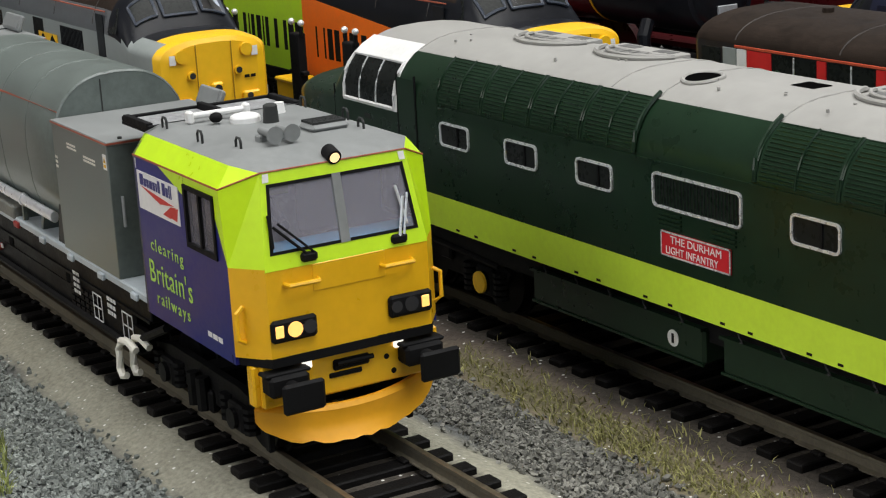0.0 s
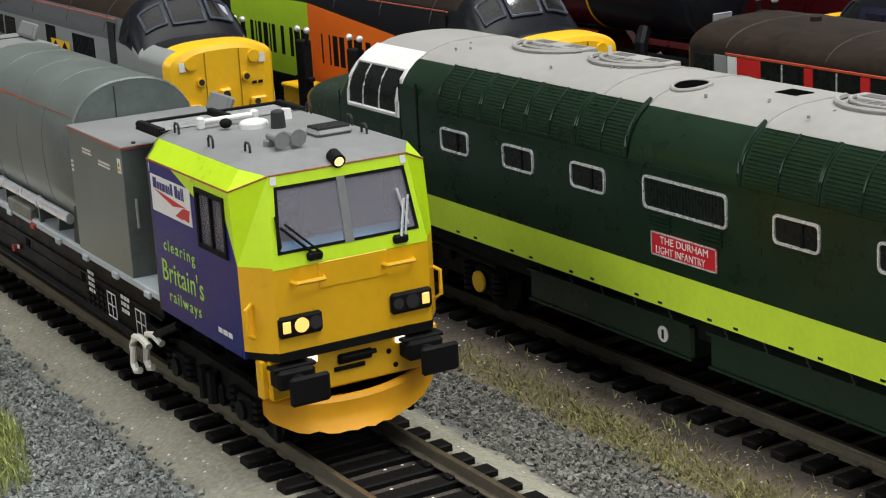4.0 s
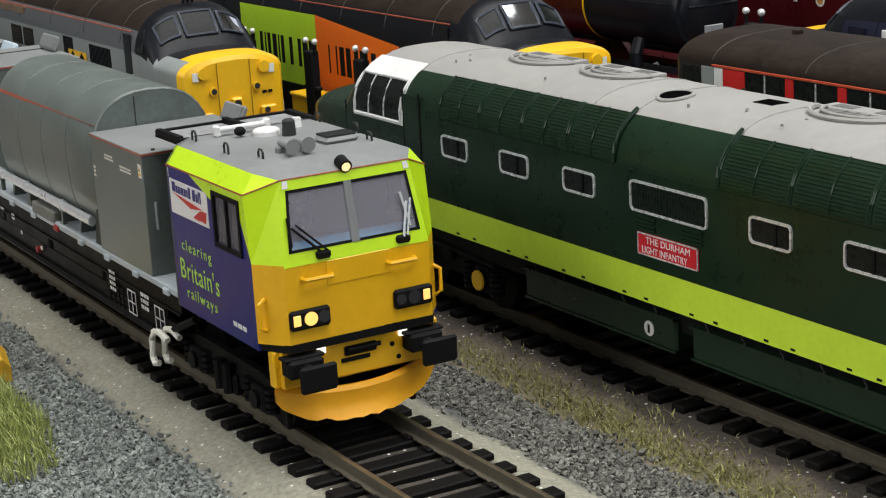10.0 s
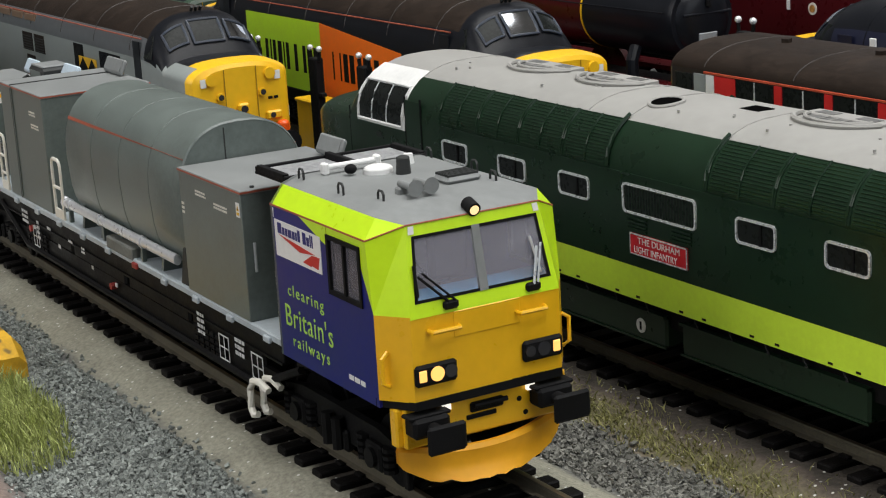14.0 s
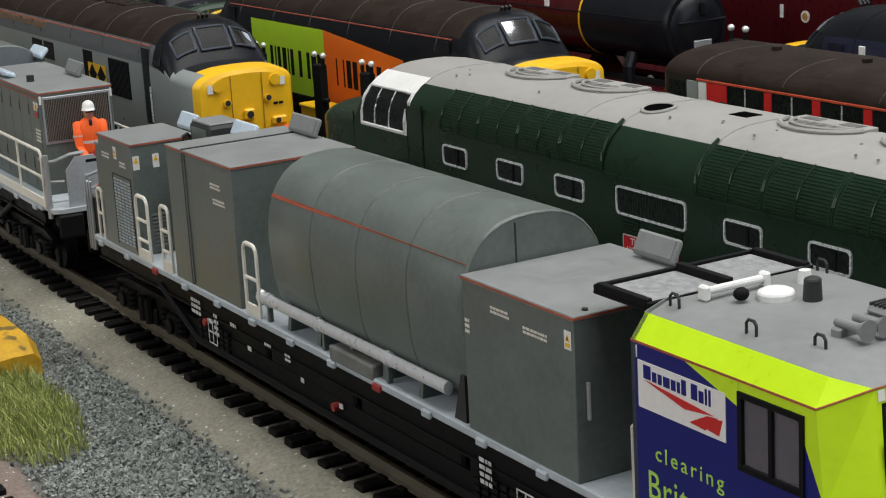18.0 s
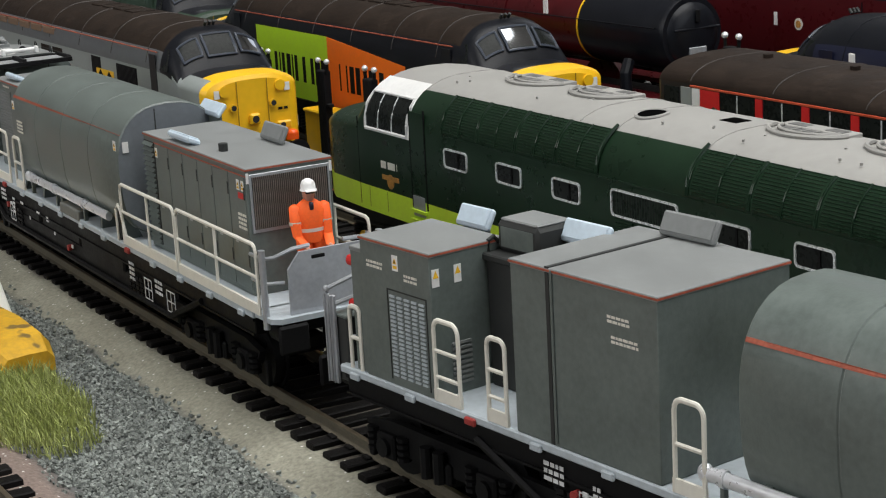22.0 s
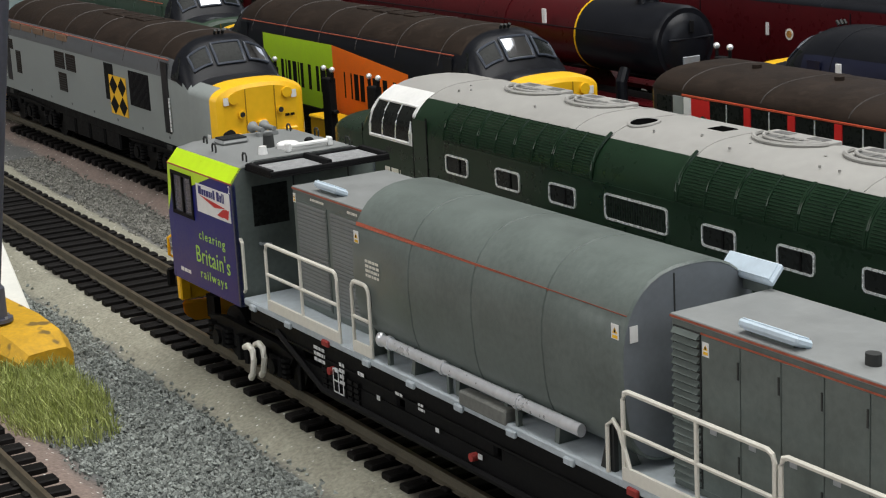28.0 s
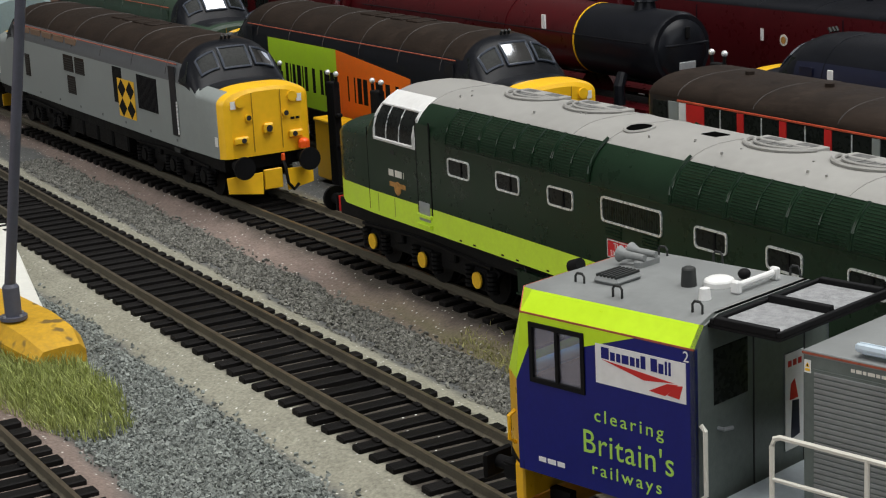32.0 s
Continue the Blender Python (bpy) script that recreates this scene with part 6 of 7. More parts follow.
        for words, du, z in (("THE DURHAM", -6.2, 26.95), ("LIGHT INFANTRY", -7.4, 25.2)):
            lettering("name", words, 1.75, Matrix.Translation((sg * du, q * 17.38, z)) @ turn, WHITE, np_, squeeze=1.12 if words[0] == "T" else 0.93)
        for u in (-80, -8, 18, 70):
            part("body_catch", Geo().box((u - 0.5, q * 17.0, 29.5), (u + 0.5, q * 17.08, 31.0)), DGREEN, de)
        # roof-edge louvre panels
        def arc(f, d):
            t = 0.03 + f * 0.53
            a = math.pi / 2 * t
            return (17.0 + d) * math.cos(a) ** 0.72, 39.6 + (11.0 + d) * math.sin(a) ** 1.05
        runs = [(-76 + k * 15.4, -76 + k * 15.4 + 14.8) for k in range(4)] + [(13.8 + k * 17.4, 13.8 + k * 17.4 + 17.0) for k in range(4)]
        for a, b in runs:
            pn = Geo()
            rs = []
            for i in range(7):
                y, z = arc(i / 6, 0.25)
                rs.append([(a, q * y, z), (b, q * y, z)])
            y0, z0 = arc(0, -0.1)
            y1, z1 = arc(1, -0.1)
            pn.rings([[(a, q * y0, z0), (b, q * y0, z0)]] + rs + [[(a, q * y1, z1), (b, q * y1, z1)]], closed=False, caps=False)
            lp = part("louvre_panel", pn, DGREEN, de, "", 50)
            for i in range(15):
                y, z = arc((i + 0.5) / 15.0, 0.22)
                y2, z2 = arc((i + 0.8) / 15.0, 0.38)
                part("louvre_slat", Geo().add([(a + 0.8, q * y, z), (b - 0.8, q * y, z), (b - 0.8, q * y2, z2), (a + 0.8, q * y2, z2)], [(0, 1, 2, 3)]).add([(a + 0.8, q * y2, z2), (b - 0.8, q * y2, z2), (b - 0.8, q * arc((i + 1.0) / 15, 0.2)[0], arc((i + 1.0) / 15, 0.2)[1]), (a + 0.8, q * arc((i + 1.0) / 15, 0.2)[0], arc((i + 1.0) / 15, 0.2)[1])], [(0, 1, 2, 3)]), DGREEN, lp, "", 0)
            for u in (a, (a + b) / 2, b):
                rib = [(u, q * arc(k / 6, 0.36)[0], arc(k / 6, 0.36)[1]) for k in range(7)]
                part("rib", Geo().tube(rib, 0.2, 5), DGREEN, lp)
        for u in (-15.2, 13.4):
            rib = [(u, q * arc(k / 6 * 1.1, 0.5)[0], arc(k / 6 * 1.1, 0.5)[1]) for k in range(7)]
            part("body_rib", Geo().tube(rib, 0.36, 6), DGREEN, de)
        part("gutter", Geo().box((-76, q * 16.9, 39.2), (78, q * 17.25, 39.6)), DGREEN, de)
        for k in range(26):
            u = -78 + k * 6.4
            if k % 3:
                part("drain_slot", Geo().box((u, q * 17.0, 16.4), (u + 1.1, q * 17.06, 16.8)), RUBBER, de)
        # battery boxes between the bogies
        for a, b in ((-48.5, -0.6), (3.8, 51.5)):
            tb = part("battery_box", Geo().box((a, q * 10, 7.8), (b, q * 15.6, 13.8), 0.5), DGREEN, de, "dark green underfloor box")
            part("edge_strip", Geo().box((a, q * 15.5, 13.5), (b, q * 16.2, 14.0)).box((a, q * 15.5, 7.7), (b, q * 15.9, 8.1)), DGREEN, tb)
            for k in range(5):
                u = a + 5 + k * 9.5
                part("pipe_clip", Geo().tube([(u - 1.2, q * 15.6, 15.4), (u, q * 16.3, 15.0), (u + 0.6, q * 16.3, 14.2), (u - 0.4, q * 15.9, 13.9)], 0.2), DARKGREY, tb)
        part("filler_disc", Geo().cyl((-8.2, q * 15.6, 10.6), (-8.2, q * 15.75, 10.6), 1.4, 18), WHITE, de, "white round dial")
        part("filler_mark", Geo().box((-8.5, q * 15.74, 9.8), (-7.9, q * 15.85, 11.4), 0.1), RUBBER, de)
    # roof details
    for u in (-66.0, -40.5, 24.5, 50.5):
        roof_fan(de, u, 3.0, 50.3)
    ring_at = [(-13.1 + 3.5 * math.cos(a), -5.0 + 3.0 * math.sin(a), roof_z(-5.0 + 3.0 * math.sin(a)) + 0.12) for a in [2 * math.pi * k / 22 for k in range(23)]]
    part("exhaust_port", Geo().tube(ring_at, 0.4, 7), DROOF, de, "raised round exhaust rim")
    # Flat black pieces laid on the roof stand for the shade inside its openings.
    part("exhaust_shade", Geo().poly([(x, y, z + 0.08) for x, y, z in ring_at[:-1]], (0, 0, 0.06)), VOID, de, "black disc standing for the shaded exhaust opening", 0)
    part("hatch_shade", Geo().box((2.8, -1.0, 50.3), (8.0, 2.8, 50.68), 0.1), VOID, de, "black slab standing for the shaded roof opening")
    for u in (-28.0, -15.2, 13.4, 60.0, -90.0):
        curve = [(u, 17.0 * math.cos(a) ** 0.72 * s, 39.6 + 11.03 * math.sin(a) ** 1.05) for s, a in [(-1, math.pi / 2 * k / 12) for k in range(7, 12)] + [(1, math.pi / 2 * k / 12) for k in range(12, 6, -1)]]
        part("roof_joint", Geo().tube(curve, 0.16, 5), DROOF, de)
    rnd = random.Random(5)
    for k in range(18):
        u, v = rnd.uniform(-85, 85), rnd.uniform(-10, -3)
        part("roof_bolt", Geo().cyl((u, v, 50.3 - 0.0062 * v * v), (u, v, 50.8 - 0.0062 * v * v), 0.26, 8), DROOF, de)
    for u in (-94.2, 94.2):
        six_wheel_bogie(de, u, 27.0, STOPYELLOW)
    FIT[0] = None
    return de


CRESTGOLD = material("crest_gold", (0.45, 0.22, 0.05), 0.4, vary=0.4, size=1.0)
DLIMEDARK = material("panel_line", (0.20, 0.30, 0.03), 0.5)


def nose_diesel(name_label, at, turn, body, band, roof, nose, front_glow, length=242.0, middle=None, grey37=False, panels=None, turnable=True):
    """A bonneted diesel, nose front at u = 0, running back to u = -length; a nose at both ends."""
    lo = thing("diesel_locomotive", name_label, "locomotive", at, turn)
    zs, zt, W = 37.4, 50.6, 17.2

    def ring(u, w, a, b):
        return body_ring(u, w, 15.5, a, b, 9)

    front = [(-0.3, 12.4, 32.0, 36.2), (-1.0, 14.6, 32.6, 37.4), (-3.0, 16.0, 33.0, 38.0), (-9.0, 16.4, 33.2, 38.2), (-18.0, 16.6, 33.4, 38.4)]
    cabs = [(-18.6, 16.6, 34.0, 39.4), (-22, 16.8, 35.6, 44.4), (-26, 17.0, 36.8, 48.6), (-30, 17.2, 37.2, 50.2), (-36, 17.2, 37.4, 50.6)]
    seq = front + cabs + [(-length / 2, W, zs, zt)]
    secs = [ring(*r) for r in seq]
    allr = secs + [[(-length - x, y, z) for x, y, z in r] for r in reversed(secs[:-1])]

    def colour(c):
        u, y, z = c
        u = max(u, -length - u)
        if u > -2.2:
            return 2 if z > 15.5 else 4
        if u > -17.5:
            if z > 37.0:
                return 2 if u > -9 and nose is NOSEY else 4
            return 0
        if u > -31:
            return 4 if z > 36.0 else 0
        if z > 43.2:
            return 1
        return 3 if z > 34.5 and band is not body else 0

    g = Geo().rings(allr, closed=False, caps=False, mat_of=colour)
    for r in (allr[0], allr[-1]):
        g.add(r, [tuple(range(len(r)))], 2)
    part("body", g, [body, roof, nose, band, CABBLACK], lo, "", 32)
    part("underframe", Geo().box((-length + 3, -14.5, 11.0), (-3, 14.5, 15.7)), BLACK, lo)
    for base, e in ((0, 1), (-length, -1)):
        U = lambda u: base + e * u
        # three windscreens, laid on the curved cab front
        def surface(u, j, out):
            k = max(i for i in range(len(seq) - 1) if seq[i][0] >= u)
            f = (seq[k][0] - u) / (seq[k][0] - seq[k + 1][0])
            a0, b0 = int(j), min(int(j) + 1, len(secs[0]) - 1)
            row = [[secs[r][a0][x] + (secs[r][b0][x] - secs[r][a0][x]) * (j - a0) for x in range(3)] for r in (k, k + 1)]
            p = [row[0][x] + (row[1][x] - row[0][x]) * f for x in range(3)]
            return (U(p[0] + out), p[1] * (1 + 0.012 * out) if e > 0 else -p[1] * (1 + 0.012 * out), p[2] + 0.5 * out)
        for ja, jb, ua, ub, m in ((10.0, 12.0, -20.2, -25.4, middle or front_glow), (6.6, 9.4, -20.6, -25.0, DARKGLASS), (12.6, 15.4, -20.6, -25.0, front_glow)):
            n = 5
            grid = [[surface(ua + (ub - ua) * r / n, ja + (jb - ja) * c / n, 0.35) for c in range(n + 1)] for r in range(n + 1)]
            rim = grid[0] + [grid[r][n] for r in range(1, n + 1)] + grid[n][::-1][1:] + [grid[r][0] for r in range(n - 1, 0, -1)]
            fr = part("windscreen_rim", Geo().tube(rim + rim[:2], 0.45, 6), RIMBLUE, lo)
            part("windscreen", Geo().rings(grid, closed=False, caps=False), m, fr, "", 60)
        for q in (-1, 1):
            side = [(-24.0, 38.0), (-30.0, 38.0), (-30.5, 44.0), (-27.0, 44.4)]
            part("cab_side_window", Geo().poly([(U(u), q * (17.25 - max(0, z - 38) * 0.42), z) for u, z in side], (0, q * 0.12, 0)), DARKGLASS, lo, "", 0)
            part("cab_door", Geo().box((min(U(-38.5), U(-33)), q * 17.1, 19), (max(U(-38.5), U(-33)), q * 17.35, 42.5), 0.1), CABBLACK if grey37 else body, lo, "dark recessed cab door")
            part("handrail", Geo().tube([(U(-32.2), q * 17.7, 20), (U(-32.2), q * 17.7, 31)], 0.3), CHROME, lo)
            part("step", Geo().box((min(U(-38), U(-33.5)), q * 15, 13.5), (max(U(-38), U(-33.5)), q * 17.5, 15)), DARKGREY, lo)
            part("warning_label", Geo().box((min(U(-3.4), U(-5.4)), q * 16.15, 19.5), (max(U(-3.4), U(-5.4)), q * 16.3, 22.5)), WHITE, lo)
            # nose front fittings
            v = q * 9.2
            part("marker_boss", Geo().cyl((U(-0.6), v, 33.4), (U(0.5), v, 33.4), 1.7, 14), nose, lo)
            ml = part("marker_lamp", Geo().cyl((U(0.0), q * 6.6, 28.2), (U(0.7), q * 6.6, 28.2), 1.25, 14), nose, lo)
            part("lamp", Geo().cyl((U(0.7), q * 6.6, 28.2), (U(0.8), q * 6.6, 28.2), 0.85, 12), LENS, ml)
            bx = part("tail_lamp", Geo().box((min(U(-0.3), U(1.2)), q * 9.6 - 2.4, 20.0), (max(U(-0.3), U(1.2)), q * 9.6 + 2.4, 22.4), 0.4), nose, lo)
            part("lamp", Geo().cyl((U(1.2), q * 9.0, 21.2), (U(1.35), q * 9.0, 21.2), 0.85, 12), LENS, bx)
            part("warning_label", Geo().box((min(U(0.0), U(0.12)), q * 11.6 - 0.9, 31.5), (max(U(0.0), U(0.12)), q * 11.6 + 0.9, 34.0)), WHITE, lo)
            part("door_line", Geo().box((min(U(-0.1), U(0.12)), q * 5.0 - 0.1, 17), (max(U(-0.1), U(0.12)), q * 5.0 + 0.1, 36)), PANELLINE, lo)
            b = part("buffer", Geo().cyl((U(-1), q * 11.5, 13.2), (U(5), q * 11.5, 13.2), 1.7, 12), BLACK, lo)
            part("buffer_head", Geo().cyl((U(5), q * 11.5, 13.2), (U(6), q * 11.5, 13.2), 3.7, 20), BLACK, b, "black oval buffer head")
            pb = Geo().poly([(U(2.0), q * 4.0, 10.5), (U(2.5), q * 4.5, 3.5), (U(-0.5), q * 15.0, 4.5), (U(-1.0), q * 15.2, 9.5)], (e * 0.7, 0, 0))
            part("snowplough", pb, nose, lo, "yellow angled plough blade", 0)
        part("centre_plough", Geo().box((min(U(1), U(2)), -3.2, 4.5), (max(U(1), U(2)), 3.2, 11), 0.2), nose, lo)
        if grey37 and e > 0:
            part("orange_lamp", Geo().cyl((U(2), 11.5, 16.6), (U(2), 11.5, 18.4), 1.9, 14).ball((U(2), 11.5, 18.4), (1.9, 1.9, 1.3), 14, 8), BEACON, lo, "orange lamp on the buffer")
        hb = part("headlamp", Geo().box((min(U(-0.3), U(1.4)), -1.7, 22.4), (max(U(-0.3), U(1.4)), 1.7, 25.8), 0.5), nose, lo)
        part("lamp", Geo().cyl((U(1.4), 0, 24.1), (U(1.55), 0, 24.1), 1.1, 14), LENS, hb)
        part("hose", Geo().tube([(U(0.5), 4.0, 14), (U(3), 4.0, 11), (U(3.5), 4.3, 6), (U(3), 6.5, 3.5), (U(2.6), 8.5, 5)], 0.55), BLACK, lo)
        part("red_tap", Geo().box((min(U(1), U(2)), 3.4, 13), (max(U(1), U(2)), 4.6, 15.5), 0.3), BEACON, lo)
        bars("fleet_mark", lo, 0, 0, 3.2, 1.4, 0, -1, RUBBER, 1, 12).matrix_basis = Matrix.Translation((U(0.1) * 0.001, 0.0098 * e, 0.0262)) @ Matrix.Rotation(radians(90 * e), 4, "Z")
    for q in (-1, 1):
        if body is NAVY:
            part("white_plate", Geo().box((-47.0, q * 16.9, 38.6), (-45.0, q * 17.6, 42.4), 0.1), WHITE, lo, "small white plate")
        else:
            part("cantrail_line", Geo().box((-length + 33, q * 16.3, 43.1), (-33, q * 16.75, 43.4)), REDLINE, lo, "thin orange cantrail line")
        if grey37:
            win = part("radiator_grille", Geo().box((-69, q * 17.1, 24.5), (-50.5, q * 17.35, 36.5), 0.1), RUBBER, lo, "black radiator grille")
            for k in range(16):
                part("grille_bar", Geo().box((-68.4 + k * 1.12, q * 17.3, 25), (-68.1 + k * 1.12, q * 17.5, 36)), CABBLACK, win)
            part("engine_window", Geo().box((-93, q * 17.15, 24), (-84, q * 17.3, 37)), RUBBER, lo)
            dp = part("emblem_panel", Geo().box((-88.5, q * 17.3, 19.5), (-72, q * 17.4, 33.2)), NOSEY, lo, "yellow panel with black diamonds")
            for i in range(2):
                for j in range(2):
                    cu, cz = -84.4 + i * 8.2, 22.9 + j * 6.8
                    part("diamond", Geo().poly([(cu - 3.9, q * 17.4, cz), (cu, q * 17.4, cz - 3.3), (cu + 3.9, q * 17.4, cz), (cu, q * 17.4, cz + 3.3)], (0, q * 0.06, 0)), RUBBER, dp, "", 0)
            for a, b, z0, z1 in ((-147, -136, 30, 36.3), (-134, -123.5, 30, 36.3), (-144, -135, 21.5, 28.5), (-196, -190, 23, 32), (-205, -199, 32, 36)):
                gr = part("side_grille", Geo().box((a, q * 17.1, z0), (b, q * 17.35, z1), 0.1), BROWNROOF, lo, "dark side grille")
                for k in range(int((z1 - z0) / 0.9)):
                    part("grille_bar", Geo().box((a + 0.3, q * 17.3, z0 + 0.3 + k * 0.9), (b - 0.3, q * 17.5, z0 + 0.65 + k * 0.9)), DARKGREY, gr)
            for k in range(5):
                part("cantrail_grille", Geo().box((-200 + k * 14, q * 15.4, 40.4), (-188.5 + k * 14, q * 17.0, 43.0), 0.3), GRILLEBROWN, lo, "brown cantrail grille")
            for k in range(7):
                part("body_bolt", Geo().box((-180 + k * 24, q * 17.1, 17.2), (-179 + k * 24, q * 17.3, 18.0)), MIDGREY, lo)
        if panels:
            for (a, b, z0, z1, mat) in panels:
                end = z1 - 5.0 if mat is CORANGE else z1
                lp = part("livery_panel", Geo().poly([(a, q * 17.15, z0), (b, q * 17.15, z0), (b, q * 17.15, end), (a, q * 17.15, z1)], (0, q * 0.15, 0)), mat, lo, "bright livery panel", 0)
                letters = random.Random(int(-a))
                u = a + 8
                while u < b - 4:
                    wd = letters.choice((0.9, 2.2, 3.0))
                    part("letter_bar", Geo().box((u, q * 17.3, 22.0), (u + wd, q * 17.36, 31.0)), RUBBER, lp)
                    u += wd + letters.choice((1.2, 1.6, 4.0))
        for k in range(4):
            part("underfloor_tank", Geo().box((-length / 2 - 32 + k * 16, q * 9, 5), (-length / 2 - 18 + k * 16, q * 14.6, 11.5), 0.6), BLACK, lo)
    for k in range(6):
        u = -42 - k * (length - 84) / 5
        part("roof_rib", Geo().tube(over_roof(u, W, zs, zt), 0.17, 5), RIBBROWN if roof is BROWNROOF else roof, lo)
    for k in range(4):
        part("roof_hatch", Geo().box((-length * 0.35 - k * 11, -4, 50.2), (-length * 0.35 - 8 - k * 11, 4, 50.95), 0.2), roof, lo)
    for k in (-1.2, 0.2, 1.6):
        part("roof_horn", Geo().cyl((-29.5, k, 50.4), (-28.5, k, 51.6), 0.5, 8), DARKGREY, lo)
    for u in (-48, -length + 48):
        six_wheel_bogie(lo, u, 26.5)
    return lo


PANELLINE = material("panel_gap", (0.35, 0.20, 0.01), 0.6)
GRILLEBROWN = material("cantrail_brown", (0.19, 0.12, 0.075), 0.5, vary=0.2)
SKYGLASS = material("bright_reflecting_glass", (0.5, 0.52, 0.55), 0.08, metal=1.0, vary=0.05)


GUTTER = material("orange_gutter", (0.50, 0.075, 0.03), 0.5, vary=0.25, size=4)


def coach(label, x0, x1, y, side, roof, upper, windows, turn=0, trim=WHITE, zs=40.0, red_frames=False):
    co = thing("railway_coach", label, "coach", (x0, y, 0), turn)
    L = x1 - x0
    rs = [body_ring(u, w, 14.5, zs - d, 49.5 - d) for u, w, d in ((0, 15.6, 1.4), (1.2, 16.6, 0.3), (2.5, 17, 0), (L - 2.5, 17, 0), (L - 1.2, 16.6, 0.3), (L, 15.6, 1.4))]
    g = Geo().rings(rs, closed=False, caps=False, mat_of=lambda c: 2 if c[2] > max(42.8, zs + 0.2) else (1 if c[2] > zs - 12 and upper is not side else 0))
    for r in (rs[0], rs[-1]):
        g.add(r, [tuple(range(len(r)))], 1)
    part("body", g, [side, upper, roof], co, "", 32)
    part("underframe", Geo().box((3, -13, 9.5), (L - 3, 13, 14.6)), BLACK, co)
    for q in (-1, 1):
        part("cantrail_line", Geo().box((2.5, q * 16.2, 42.6), (L - 2.5, q * 16.9, 43.0)), REDLINE, co)
        u = 14.0
        k = 0
        while windows and not red_frames and u < L - 14:
            side_window("coach_window", co, u, zs - 4.2, windows, 7.0, q * 17.0, q, trim, True, 0.7)
            u += windows + 7.0
        if red_frames:
            part("gutter", Geo().box((14.0, q * 16.9, zs - 0.75), (L - 3, q * 17.3, zs - 0.2), 0.08), GUTTER, co, "orange-red roof gutter")
            part("end_window", Geo().box((3.4, q * 16.9, zs - 7.5), (9.4, q * 17.1, zs - 1.2), 0.1), DARKGLASS, co)
            part("end_panel", Geo().box((10.2, q * 16.9, zs - 9.0), (14.4, q * 17.15, zs - 0.9), 0.1), PALEGREY, co, "pale grey end panel")
            part("white_panel", Geo().box((14.6, q * 16.9, zs - 9.0), (17.6, q * 17.2, zs - 0.9), 0.1), WHITE, co, "white end panel")
            part("red_panel", Geo().box((17.7, q * 16.9, zs - 9.0), (25.0, q * 17.2, zs - 0.9), 0.1), COACHRED, co, "plain red panel")
            u = 25.0
            while u < L - 20:
                pane = part("coach_window", Geo().box((u + 0.2, q * 16.9, zs - 8.0), (u + 12.8, q * 17.08, zs - 1.0), 0.1), DARKGLASS, co)
                part("glazing_bar", Geo().box((u + 6.3, q * 17.0, zs - 8.0), (u + 6.7, q * 17.2, zs - 1.0)), CHROME, pane)
                part("pillar", Geo().box((u + 13.0, q * 16.9, zs - 9.0), (u + 15.6, q * 17.25, zs - 0.9), 0.1), PALEGREY if k % 6 == 3 else COACHRED, co, "window pillar")
                u += 15.8
                k += 1
    for k in range(int(L / 30)):
        u = 14 + k * 30
        part("roof_rib", Geo().tube(over_roof(u, 17.0, zs, 49.5), 0.17, 5), RIBBROWN if roof is BROWNROOF else roof, co)
        part("roof_vent", Geo().cyl((u + 9, 0, 49.2), (u + 9, 0, 50.4), 1.2, 10), roof, co)
    for u in (26, L - 26):
        six_wheel_bogie(co, u, 13)
    return co


